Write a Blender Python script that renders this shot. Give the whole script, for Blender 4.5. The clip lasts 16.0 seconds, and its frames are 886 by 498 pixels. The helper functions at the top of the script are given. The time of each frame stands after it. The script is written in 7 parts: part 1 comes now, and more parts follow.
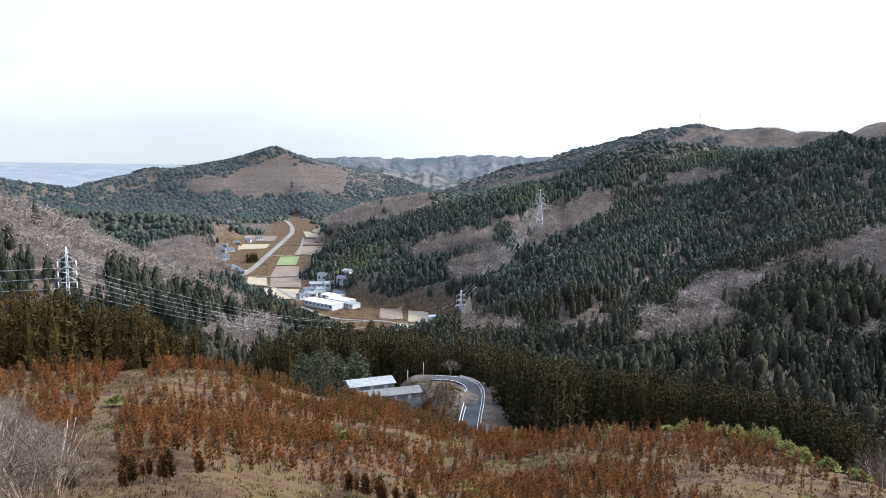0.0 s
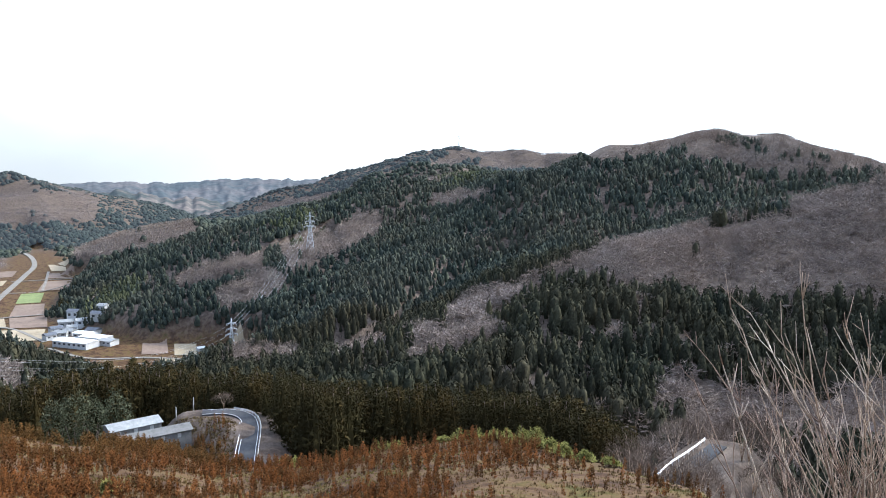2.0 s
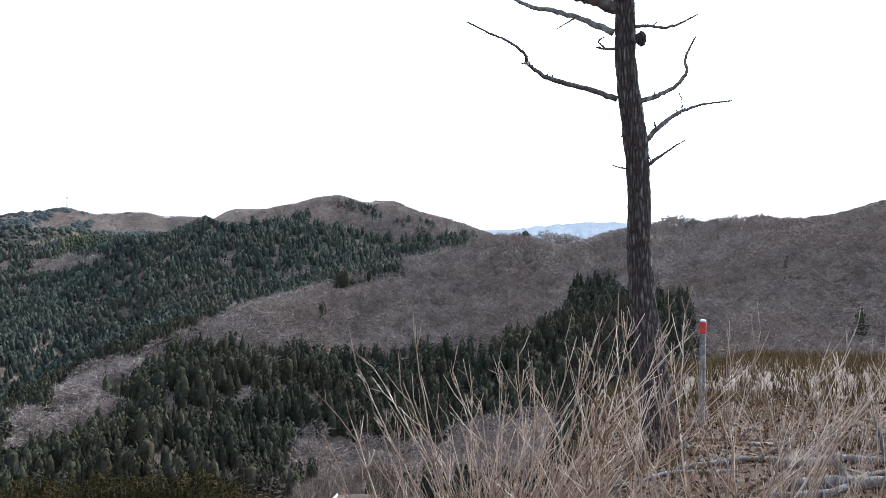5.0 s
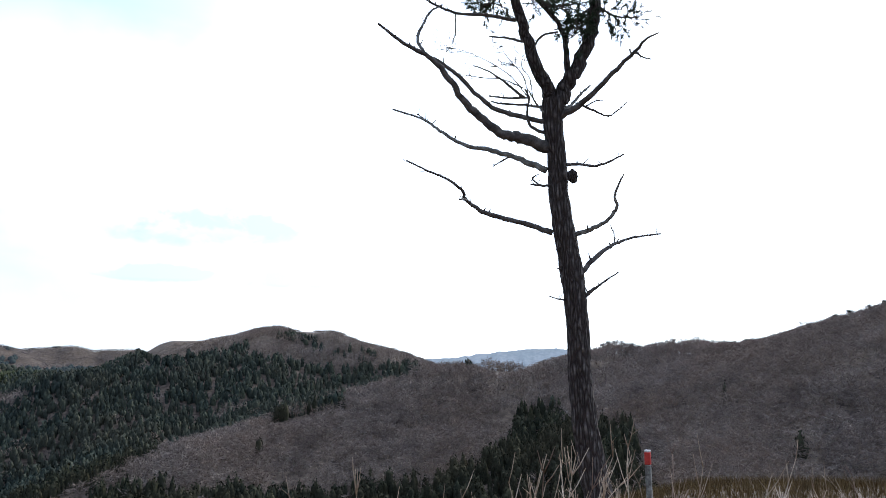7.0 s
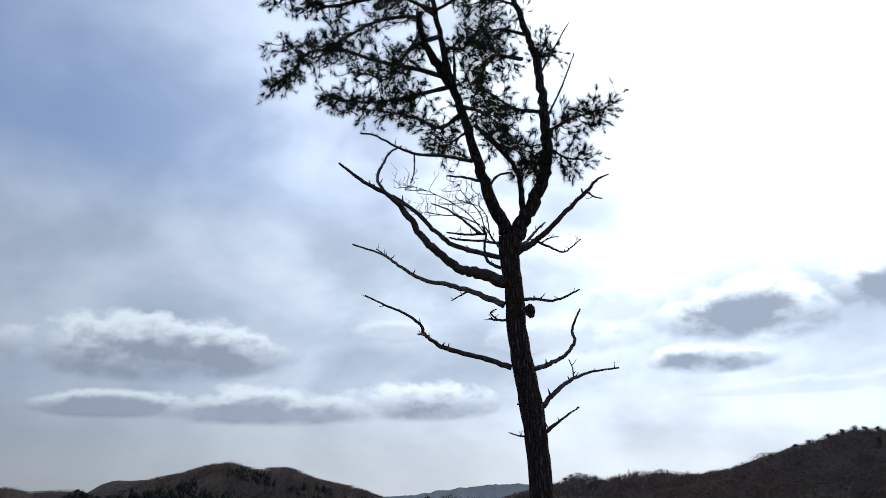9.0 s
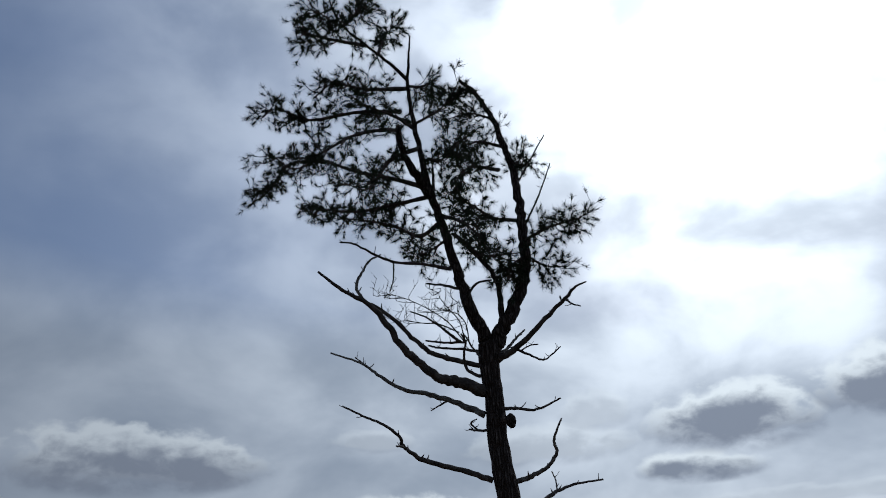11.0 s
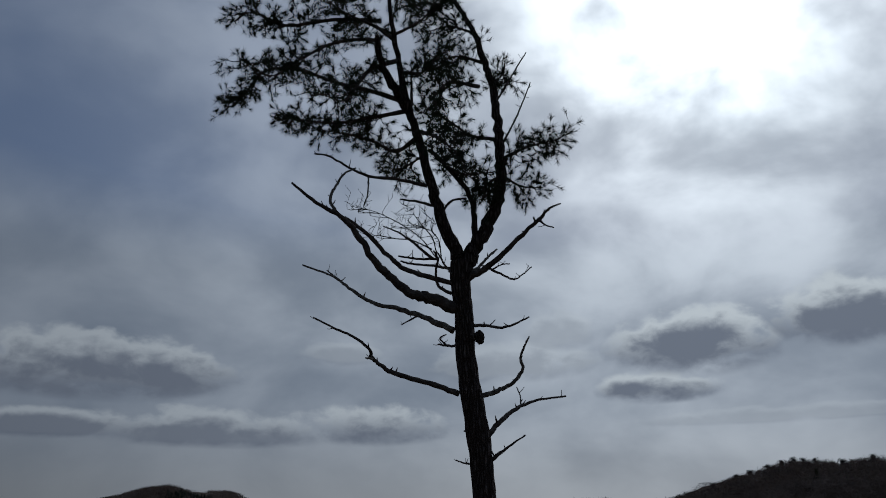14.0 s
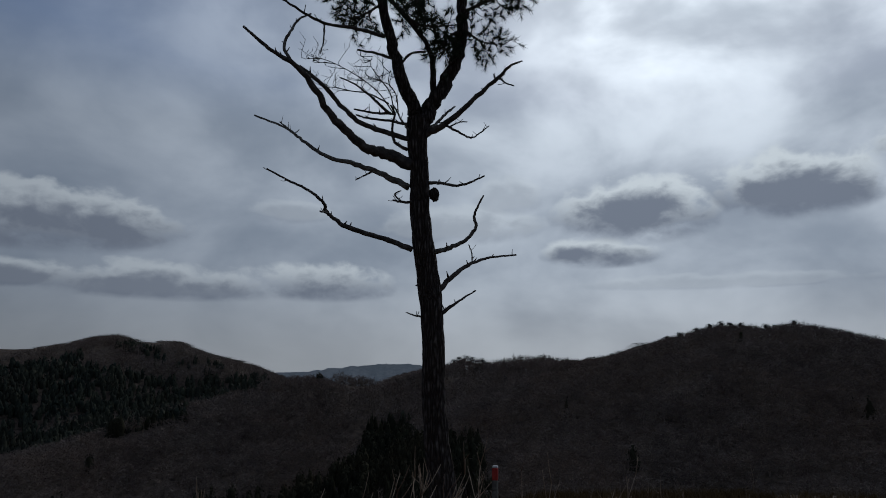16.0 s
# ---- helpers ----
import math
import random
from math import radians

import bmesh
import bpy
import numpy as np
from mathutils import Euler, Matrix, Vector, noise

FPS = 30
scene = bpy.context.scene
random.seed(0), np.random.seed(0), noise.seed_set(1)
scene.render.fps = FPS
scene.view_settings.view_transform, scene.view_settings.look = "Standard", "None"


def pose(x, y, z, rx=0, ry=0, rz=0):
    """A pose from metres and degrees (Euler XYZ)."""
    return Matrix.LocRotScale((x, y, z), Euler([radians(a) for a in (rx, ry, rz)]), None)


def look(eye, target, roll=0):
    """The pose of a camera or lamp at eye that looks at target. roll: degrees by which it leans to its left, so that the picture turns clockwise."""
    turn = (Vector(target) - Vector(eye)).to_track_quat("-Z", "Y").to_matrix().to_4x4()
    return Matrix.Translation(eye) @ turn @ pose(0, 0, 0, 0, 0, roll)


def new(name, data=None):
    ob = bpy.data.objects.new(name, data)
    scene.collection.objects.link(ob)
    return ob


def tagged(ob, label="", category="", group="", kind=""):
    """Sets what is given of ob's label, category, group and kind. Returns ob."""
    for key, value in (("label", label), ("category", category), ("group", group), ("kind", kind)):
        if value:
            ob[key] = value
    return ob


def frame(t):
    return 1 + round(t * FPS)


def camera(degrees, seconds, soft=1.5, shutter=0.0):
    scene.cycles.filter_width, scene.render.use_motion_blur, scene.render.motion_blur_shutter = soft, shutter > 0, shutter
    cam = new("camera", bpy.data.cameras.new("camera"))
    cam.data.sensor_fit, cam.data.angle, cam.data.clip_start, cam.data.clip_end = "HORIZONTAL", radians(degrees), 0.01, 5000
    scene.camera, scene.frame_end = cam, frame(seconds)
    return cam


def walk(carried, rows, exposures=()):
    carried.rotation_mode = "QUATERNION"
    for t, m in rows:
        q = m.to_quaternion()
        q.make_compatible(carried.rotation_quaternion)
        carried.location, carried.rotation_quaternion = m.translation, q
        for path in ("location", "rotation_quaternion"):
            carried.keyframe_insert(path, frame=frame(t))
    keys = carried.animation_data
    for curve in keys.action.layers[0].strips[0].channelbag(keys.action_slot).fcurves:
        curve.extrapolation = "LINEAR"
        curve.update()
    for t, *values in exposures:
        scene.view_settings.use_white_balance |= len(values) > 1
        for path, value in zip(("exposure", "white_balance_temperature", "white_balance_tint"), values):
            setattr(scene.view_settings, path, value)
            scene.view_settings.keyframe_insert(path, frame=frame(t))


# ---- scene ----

# The place: a lookout on a hill over a forested valley. The lookout's ground is z = 0.
EYE = 1.6
PATH = [
    (0, 0.008, 0.022, -0.023, 82.13, -0.98, 0.00),
    (0.5, 0.010, 0.026, -0.027, 82.69, -0.90, -4.42),
    (1, 0.012, 0.031, -0.032, 83.20, -0.74, -8.65),
    (1.5, 0.014, 0.035, -0.037, 83.62, -0.63, -12.92),
    (2, 0.016, 0.040, -0.042, 83.99, -0.53, -17.00),
    (2.5, 0.017, 0.045, -0.047, 84.43, -0.51, -21.09),
    (3, 0.019, 0.049, -0.052, 85.07, -0.39, -26.39),
    (3.5, 0.021, 0.054, -0.056, 85.76, -0.38, -33.04),
    (4, 0.010, 0.038, -0.053, 86.39, -0.27, -38.41),
    (4.5, -0.006, 0.015, -0.049, 87.25, -0.23, -42.11),
    (7, -0.000, -0.000, -0.000, 98.51, 0.39, -48.35),
    (7.5, -0.004, -0.009, 0.011, 100.57, 0.55, -49.37),
    (8, 0.010, 0.002, 0.021, 103.06, 0.71, -50.09),
    (8.5, -0.002, -0.010, 0.030, 105.75, 0.99, -50.67),
    (9, -0.017, -0.020, 0.041, 108.11, 1.18, -51.27),
    (9.5, -0.016, -0.021, 0.045, 110.44, 1.44, -51.76),
    (10, 0.002, -0.032, 0.045, 112.70, 1.73, -51.98),
    (12.5, -0.002, -0.066, 0.080, 117.76, 1.49, -53.17),
    (13, -0.005, -0.055, 0.069, 115.75, 0.91, -53.93),
    (13.5, 0.008, -0.042, 0.062, 113.21, 0.34, -54.62),
    (14, 0.009, -0.018, 0.055, 109.81, 0.62, -55.15),
    (14.5, 0.018, 0.008, 0.042, 107.12, 0.63, -55.95),
    (15, 0.015, 0.028, 0.031, 104.81, 0.26, -57.21),
    (15.5, -0.002, 0.038, 0.017, 102.42, -0.09, -58.24),
    (16, 0.011, 0.041, 0.011, 99.58, -0.33, -59.16),
]
cam = camera(59.66, 16.0, soft=0.95)
walk(cam, [(t, pose(x, y, EYE + z, rx, ry, rz)) for t, x, y, z, rx, ry, rz in PATH],
     exposures=[(0.0, 0.68), (4.5, 0.74), (7.0, -0.05), (8.0, -1.0), (9.0, -1.68), (10.0, -2.15), (12.5, -2.65), (13.3, -2.92), (14.0, -3.1), (14.6, -3.08), (16.0, -2.88)])

# ---- daylight ----
SUN_BEARING, SUN_HEIGHT = 77.5, 36.0


def compass(bearing, dist, z=0.0):
    """A place by bearing (degrees to the right of +y) and distance."""
    return Vector((dist * math.sin(radians(bearing)), dist * math.cos(radians(bearing)), z))


SUN_WAY = (compass(SUN_BEARING, math.cos(radians(SUN_HEIGHT))) + Vector((0, 0, math.sin(radians(SUN_HEIGHT))))).normalized()
sun = new("sun", bpy.data.lights.new("sun", "SUN"))
sun.data.energy, sun.data.angle, sun.data.color = 2.6, radians(3.0), (1.0, 0.95, 0.87)
sun.matrix_world = look(SUN_WAY * 100, (0, 0, 0))

world = bpy.data.worlds.new("sky")
scene.world = world
world.use_nodes = True
wn, wl = world.node_tree.nodes, world.node_tree.links
sky = wn.new("ShaderNodeTexSky")
sky.sky_type, sky.sun_disc = "NISHITA", False
sky.sun_elevation, sky.sun_rotation = radians(SUN_HEIGHT), radians(SUN_BEARING)


def wmath(op, a, b=None, c=None, clamp=False):
    m = wn.new("ShaderNodeMath")
    m.operation, m.use_clamp = op, clamp
    for k, v in enumerate((a, b, c)):
        if isinstance(v, bpy.types.NodeSocket):
            wl.new(v, m.inputs[k])
        elif v is not None:
            m.inputs[k].default_value = v
    return m.outputs[0]


def wmix(a, b, fac, mode="MIX"):
    m = wn.new("ShaderNodeMix")
    m.data_type, m.blend_type = "RGBA", mode
    for k, v in ((0, fac), (6, a), (7, b)):
        if isinstance(v, bpy.types.NodeSocket):
            wl.new(v, m.inputs[k])
        else:
            m.inputs[k].default_value = (*v, 1) if isinstance(v, tuple) else v
    return m.outputs[2]


def wstep(x, lo, hi):
    m = wn.new("ShaderNodeMapRange")
    m.interpolation_type = "SMOOTHSTEP"
    wl.new(x, m.inputs[0])
    m.inputs[1].default_value, m.inputs[2].default_value = lo, hi
    return m.outputs[0]


way = wn.new("ShaderNodeTexCoord").outputs["Generated"]
parts = wn.new("ShaderNodeSeparateXYZ")
wl.new(way, parts.inputs[0])
bearing = wmath("MULTIPLY", wmath("ARCTAN2", parts.outputs[0], parts.outputs[1]), 57.29578)
rise = wmath("MULTIPLY", wmath("ARCSINE", parts.outputs[2]), 57.29578)
flat = wn.new("ShaderNodeCombineXYZ")
wl.new(wmath("MULTIPLY", bearing, 0.055), flat.inputs[0])
wl.new(wmath("MULTIPLY", rise, 0.085), flat.inputs[1])


def wnoise(scale, detail, rough=0.6, distortion=0.0):
    t = wn.new("ShaderNodeTexNoise")
    wl.new(flat.outputs[0], t.inputs["Vector"])
    t.inputs["Scale"].default_value, t.inputs["Detail"].default_value = scale, detail
    t.inputs["Roughness"].default_value, t.inputs["Distortion"].default_value = rough, distortion
    return t.outputs["Fac"]


near_sun = wn.new("ShaderNodeVectorMath")
near_sun.operation = "DOT_PRODUCT"
wl.new(way, near_sun.inputs[0])
near_sun.inputs[1].default_value = SUN_WAY
toward = wmath("MAXIMUM", near_sun.outputs["Value"], 0.0)
broad, tight = wmath("POWER", toward, 7.0), wmath("POWER", toward, 60.0)

# thin high veil over the blue, whiter low down and round the sun
streaks = wnoise(0.8, 3, 0.45, 0.3)
billows = wnoise(1.6, 5, 0.5, 0.2)
veil = wmath("ADD", wmath("MULTIPLY", wstep(streaks, 0.35, 0.85), 0.4), wmath("MULTIPLY", broad, 0.9), clamp=True)
low = wstep(rise, 26.0, 17.0)
veil = wmath("MAXIMUM", veil, wmath("MULTIPLY", low, 0.94))
veil = wmath("MAXIMUM", veil, wmath("MULTIPLY", wstep(rise, 32.0, 52.0), 0.5))
blue = wmix(sky.outputs[0], (0.12, 0.12, 0.12), 1.0, "MULTIPLY")
blue = wmix(blue, (0.27, 0.43, 0.82), 1.0, "ADD")
white = wmix((0.86, 1.07, 1.40), (1.30, 1.53, 1.88), wstep(billows, 0.3, 0.75))
heaven = wmix(blue, white, veil)
haze = wmix((0.66, 0.73, 0.78), (1.9, 2.06, 2.26), wmath("POWER", toward, 1.5))
heaven = wmix(heaven, haze, wmath("MULTIPLY", wstep(rise, 9.0, -1.0), 0.9))
gleam = wmath("MULTIPLY", wmath("ADD", wmath("MULTIPLY", broad, 1.4), wmath("ADD", wmath("MULTIPLY", tight, 6.0), wmath("MULTIPLY", wmath("POWER", toward, 4.0), 0.4))), wmath("ADD", wmath("MULTIPLY", wstep(billows, 0.3, 0.7), 0.9), 0.4))
shine = wn.new("ShaderNodeCombineColor")
for k, tint in enumerate((0.92, 1.0, 1.05)):
    wl.new(wmath("MULTIPLY", gleam, tint), shine.inputs[k])
heaven = wmix(heaven, shine.outputs[0], 1.0, "ADD")

# heaps of low cloud: bearing, height, half width, half height, weight
CLOUDS = [(30.5, 10.6, 9.0, 2.4, 1.0), (28.0, 6.7, 4.5, 1.0, 0.9), (39.3, 6.7, 8.6, 1.4, 0.9), (50.2, 7.0, 5.2, 1.5, 1.0), (73.6, 12.2, 5.4, 2.5, 1.0), (70.8, 9.2, 4.0, 1.2, 1.0), (84.3, 13.4, 5.6, 2.5, 1.0),
          (47.3, 12.0, 3.0, 0.9, 0.35), (59.3, 11.3, 6.4, 1.5, 0.4), (64.1, 13.6, 2.4, 1.6, 0.3), (76.5, 45.0, 11.0, 1.9, 0.8), (79.0, 6.9, 10.0, 0.6, 0.22), (99, 15, 9, 3, 1.0), (125, 10, 14, 3, 0.8), (-60, 10, 15, 3, 0.7)]
puff = wmath("ADD", wmath("MULTIPLY", wmath("SUBTRACT", wnoise(4.2, 4, 0.5, 0.3), 0.5), 3.0), wmath("MULTIPLY", wmath("SUBTRACT", wnoise(11.0, 6, 0.55, 0.3), 0.5), 1.5))
thick, bellies = None, None
for b0, e0, wide, tall, weight in CLOUDS:
    u = wmath("DIVIDE", wmath("SUBTRACT", bearing, b0), wide)
    v = wmath("DIVIDE", wmath("SUBTRACT", rise, e0), tall)
    sag = wmath("MULTIPLY", wmath("MINIMUM", v, 0.0), 0.45)
    vv = wmath("ADD", v, sag)
    far = wmath("ADD", wmath("MULTIPLY", u, u), wmath("MULTIPLY", vv, vv))
    d = wmath("ADD", wmath("SUBTRACT", 1.0, far), wmath("MULTIPLY", puff, wstep(far, 2.8, 0.5)))
    belly = wmath("MULTIPLY", wstep(wmath("SUBTRACT", d, wmath("MULTIPLY", v, 1.15)), -0.25, 1.05), weight)
    d = wmath("MULTIPLY", wstep(d, -0.2, 0.5), weight)
    thick = d if thick is None else wmath("MAXIMUM", thick, d)
    bellies = belly if bellies is None else wmath("MAXIMUM", bellies, belly)
lit = wmix((1.75, 2.0, 2.3), (3.0, 3.35, 3.6), wmath("POWER", toward, 4.0))
heaven = wmix(heaven, lit, wmath("MULTIPLY", thick, 0.9))
heaven = wmix(heaven, (0.66, 0.80, 1.08), wmath("MULTIPLY", bellies, 0.93))
# the sky brightens towards the sun
glare = wn.new("ShaderNodeCombineColor")
for k in range(3):
    wl.new(wmath("MULTIPLY_ADD", wmath("POWER", toward, 1.5), 0.92, 0.70), glare.inputs[k])
heaven = wmix(heaven, glare.outputs[0], 1.0, "MULTIPLY")
# the dull land side below the horizon
heaven = wmix(heaven, (0.25, 0.24, 0.22), wstep(rise, -1.0, -6.0))
wl.new(heaven, wn["Background"].inputs["Color"])
wn["Background"].inputs["Strength"].default_value = 1.0


# ---- materials ----
def material(name, rough=0.85, spec=0.25):
    m = bpy.data.materials.new(name)
    m.use_nodes = True
    b = m.node_tree.nodes["Principled BSDF"]
    b.inputs["Roughness"].default_value = rough
    b.inputs["Specular IOR Level"].default_value = spec
    return m, m.node_tree.nodes, m.node_tree.links, b


def ramp(n, stops):
    r = n.new("ShaderNodeValToRGB")
    while len(r.color_ramp.elements) < len(stops):
        r.color_ramp.elements.new(0.5)
    for e, (p, c) in zip(r.color_ramp.elements, stops):
        e.position, e.color = p, (*c, 1)
    return r


def mixed(n, l, a, b, fac, mode="MIX"):
    """Mix two colours; each of a, b and fac is a socket or a value."""
    m = n.new("ShaderNodeMix")
    m.data_type, m.blend_type = "RGBA", mode
    for k, v in ((0, fac), (6, a), (7, b)):
        if isinstance(v, bpy.types.NodeSocket):
            l.new(v, m.inputs[k])
        else:
            m.inputs[k].default_value = (*v, 1) if isinstance(v, tuple) else v
    return m.outputs[2]


def noise_tex(n, l, scale, detail=4, rough=0.6, coords="Object", dist=0.0):
    c = n.new("ShaderNodeTexCoord")
    t = n.new("ShaderNodeTexNoise")
    t.inputs["Scale"].default_value, t.inputs["Detail"].default_value = scale, detail
    t.inputs["Roughness"].default_value, t.inputs["Distortion"].default_value = rough, dist
    l.new(c.outputs[coords], t.inputs["Vector"])
    return t.outputs["Fac"]


def bumped(n, l, b, height, strength, distance):
    u = n.new("ShaderNodeBump")
    u.inputs["Strength"].default_value, u.inputs["Distance"].default_value = strength, distance
    l.new(height, u.inputs["Height"])
    l.new(u.outputs[0], b.inputs["Normal"])


def foliage(name, dark, mid, light, brown, scale=0.12):
    """Tree cover: tone varies from tree to tree and in drifts over the hill."""
    m, n, l, b = material(name, 0.9, 0.03)
    tone = n.new("ShaderNodeAttribute")
    tone.attribute_name = "tone"
    r = ramp(n, [(0.0, dark), (0.55, mid), (1.0, light)])
    l.new(tone.outputs["Fac"], r.inputs[0])
    drift = ramp(n, [(0.42, (0, 0, 0)), (0.68, (1, 1, 1))])
    l.new(noise_tex(n, l, 0.012, 3), drift.inputs[0])
    c = mixed(n, l, r.outputs[0], brown, drift.outputs[0])
    v = ramp(n, [(0.3, (0.58, 0.58, 0.58)), (0.7, (1.0, 1.0, 1.0))])
    l.new(noise_tex(n, l, scale, 3), v.inputs[0])
    fine = ramp(n, [(0.36, (0.66, 0.66, 0.66)), (0.64, (1.15, 1.15, 1.15))])
    l.new(noise_tex(n, l, max(1.1, scale * 4), 3), fine.inputs[0])
    c = mixed(n, l, c, fine.outputs[0], 1.0, "MULTIPLY")
    l.new(mixed(n, l, c, v.outputs[0], 1.0, "MULTIPLY"), b.inputs["Base Color"])
    return m


def plain(name, stops, scale, rough=0.8, metal=0.0, bump=0.0, spec=0.3, depth=0.02):
    """A surface whose colour wanders over the given stops, with grain at two sizes."""
    m, n, l, b = material(name, rough, spec)
    b.inputs["Metallic"].default_value = metal
    f = noise_tex(n, l, scale, 6, 0.65)
    r = ramp(n, stops)
    l.new(f, r.inputs[0])
    g = ramp(n, [(0.3, (0.8, 0.8, 0.8)), (0.7, (1.15, 1.15, 1.15))])
    l.new(noise_tex(n, l, scale * 9, 3), g.inputs[0])
    l.new(mixed(n, l, r.outputs[0], g.outputs[0], 1.0, "MULTIPLY"), b.inputs["Base Color"])
    if bump:
        bumped(n, l, b, noise_tex(n, l, scale * 5, 5), bump, depth)
    return m


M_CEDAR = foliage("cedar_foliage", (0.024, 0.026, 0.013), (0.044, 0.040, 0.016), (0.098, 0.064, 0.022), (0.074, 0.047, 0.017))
# conifers beyond 560 m are paler and bluer to imitate haze, nearer ones darker
M_HAZEWOOD = foliage("hazed_conifer_foliage", (0.032, 0.042, 0.036), (0.056, 0.069, 0.055), (0.105, 0.114, 0.078), (0.080, 0.080, 0.058))
M_NEARWOOD = foliage("near_conifer_foliage", (0.030, 0.034, 0.024), (0.048, 0.051, 0.033), (0.080, 0.077, 0.044), (0.066, 0.058, 0.036))
M_BARE = foliage("bare_twigs", (0.225, 0.178, 0.152), (0.335, 0.272, 0.232), (0.45, 0.375, 0.325), (0.315, 0.238, 0.19))
# glow given to the farthest trees in place of haze
HAZE_GLOW = (0.28, 0.36, 0.50)


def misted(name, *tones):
    """Tree cover of the far backdrop; a blue emission imitates two kilometres of hazy bright air."""
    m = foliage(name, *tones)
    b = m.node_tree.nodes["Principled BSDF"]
    b.inputs["Emission Color"].default_value, b.inputs["Emission Strength"].default_value = (*HAZE_GLOW, 1), 0.07
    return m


M_MISTWOOD = misted("hazed_far_conifers", (0.020, 0.030, 0.027), (0.034, 0.045, 0.038), (0.058, 0.068, 0.052), (0.045, 0.05, 0.042))
M_MISTBARE = misted("hazed_far_twigs", (0.17, 0.132, 0.115), (0.24, 0.19, 0.165), (0.31, 0.255, 0.225), (0.22, 0.165, 0.14))
M_LITTLE = foliage("young_cedar_foliage", (0.075, 0.036, 0.013), (0.125, 0.046, 0.015), (0.185, 0.068, 0.020), (0.085, 0.052, 0.017), 0.3)
M_TRUNK = plain("cedar_bark", [(0.3, (0.07, 0.05, 0.04)), (0.7, (0.16, 0.12, 0.09))], 3.0, 0.9)

# ---- the land ----
def vnoise(x, y, size, seed):
    """Smooth value noise on a grid of the given size in metres, from -1 to 1."""
    u, v = x / size + seed * 17.3, y / size - seed * 9.1
    i, j = np.floor(u).astype(np.int64), np.floor(v).astype(np.int64)
    a, b = u - i, v - j
    a, b = a * a * (3 - 2 * a), b * b * (3 - 2 * b)

    def at(p, q):
        h = np.sin(p * 127.1 + q * 311.7 + seed * 74.7) * 43758.5453
        return 2 * (h - np.floor(h)) - 1

    return (at(i, j) * (1 - a) + at(i + 1, j) * a) * (1 - b) + (at(i, j + 1) * (1 - a) + at(i + 1, j + 1) * a) * b


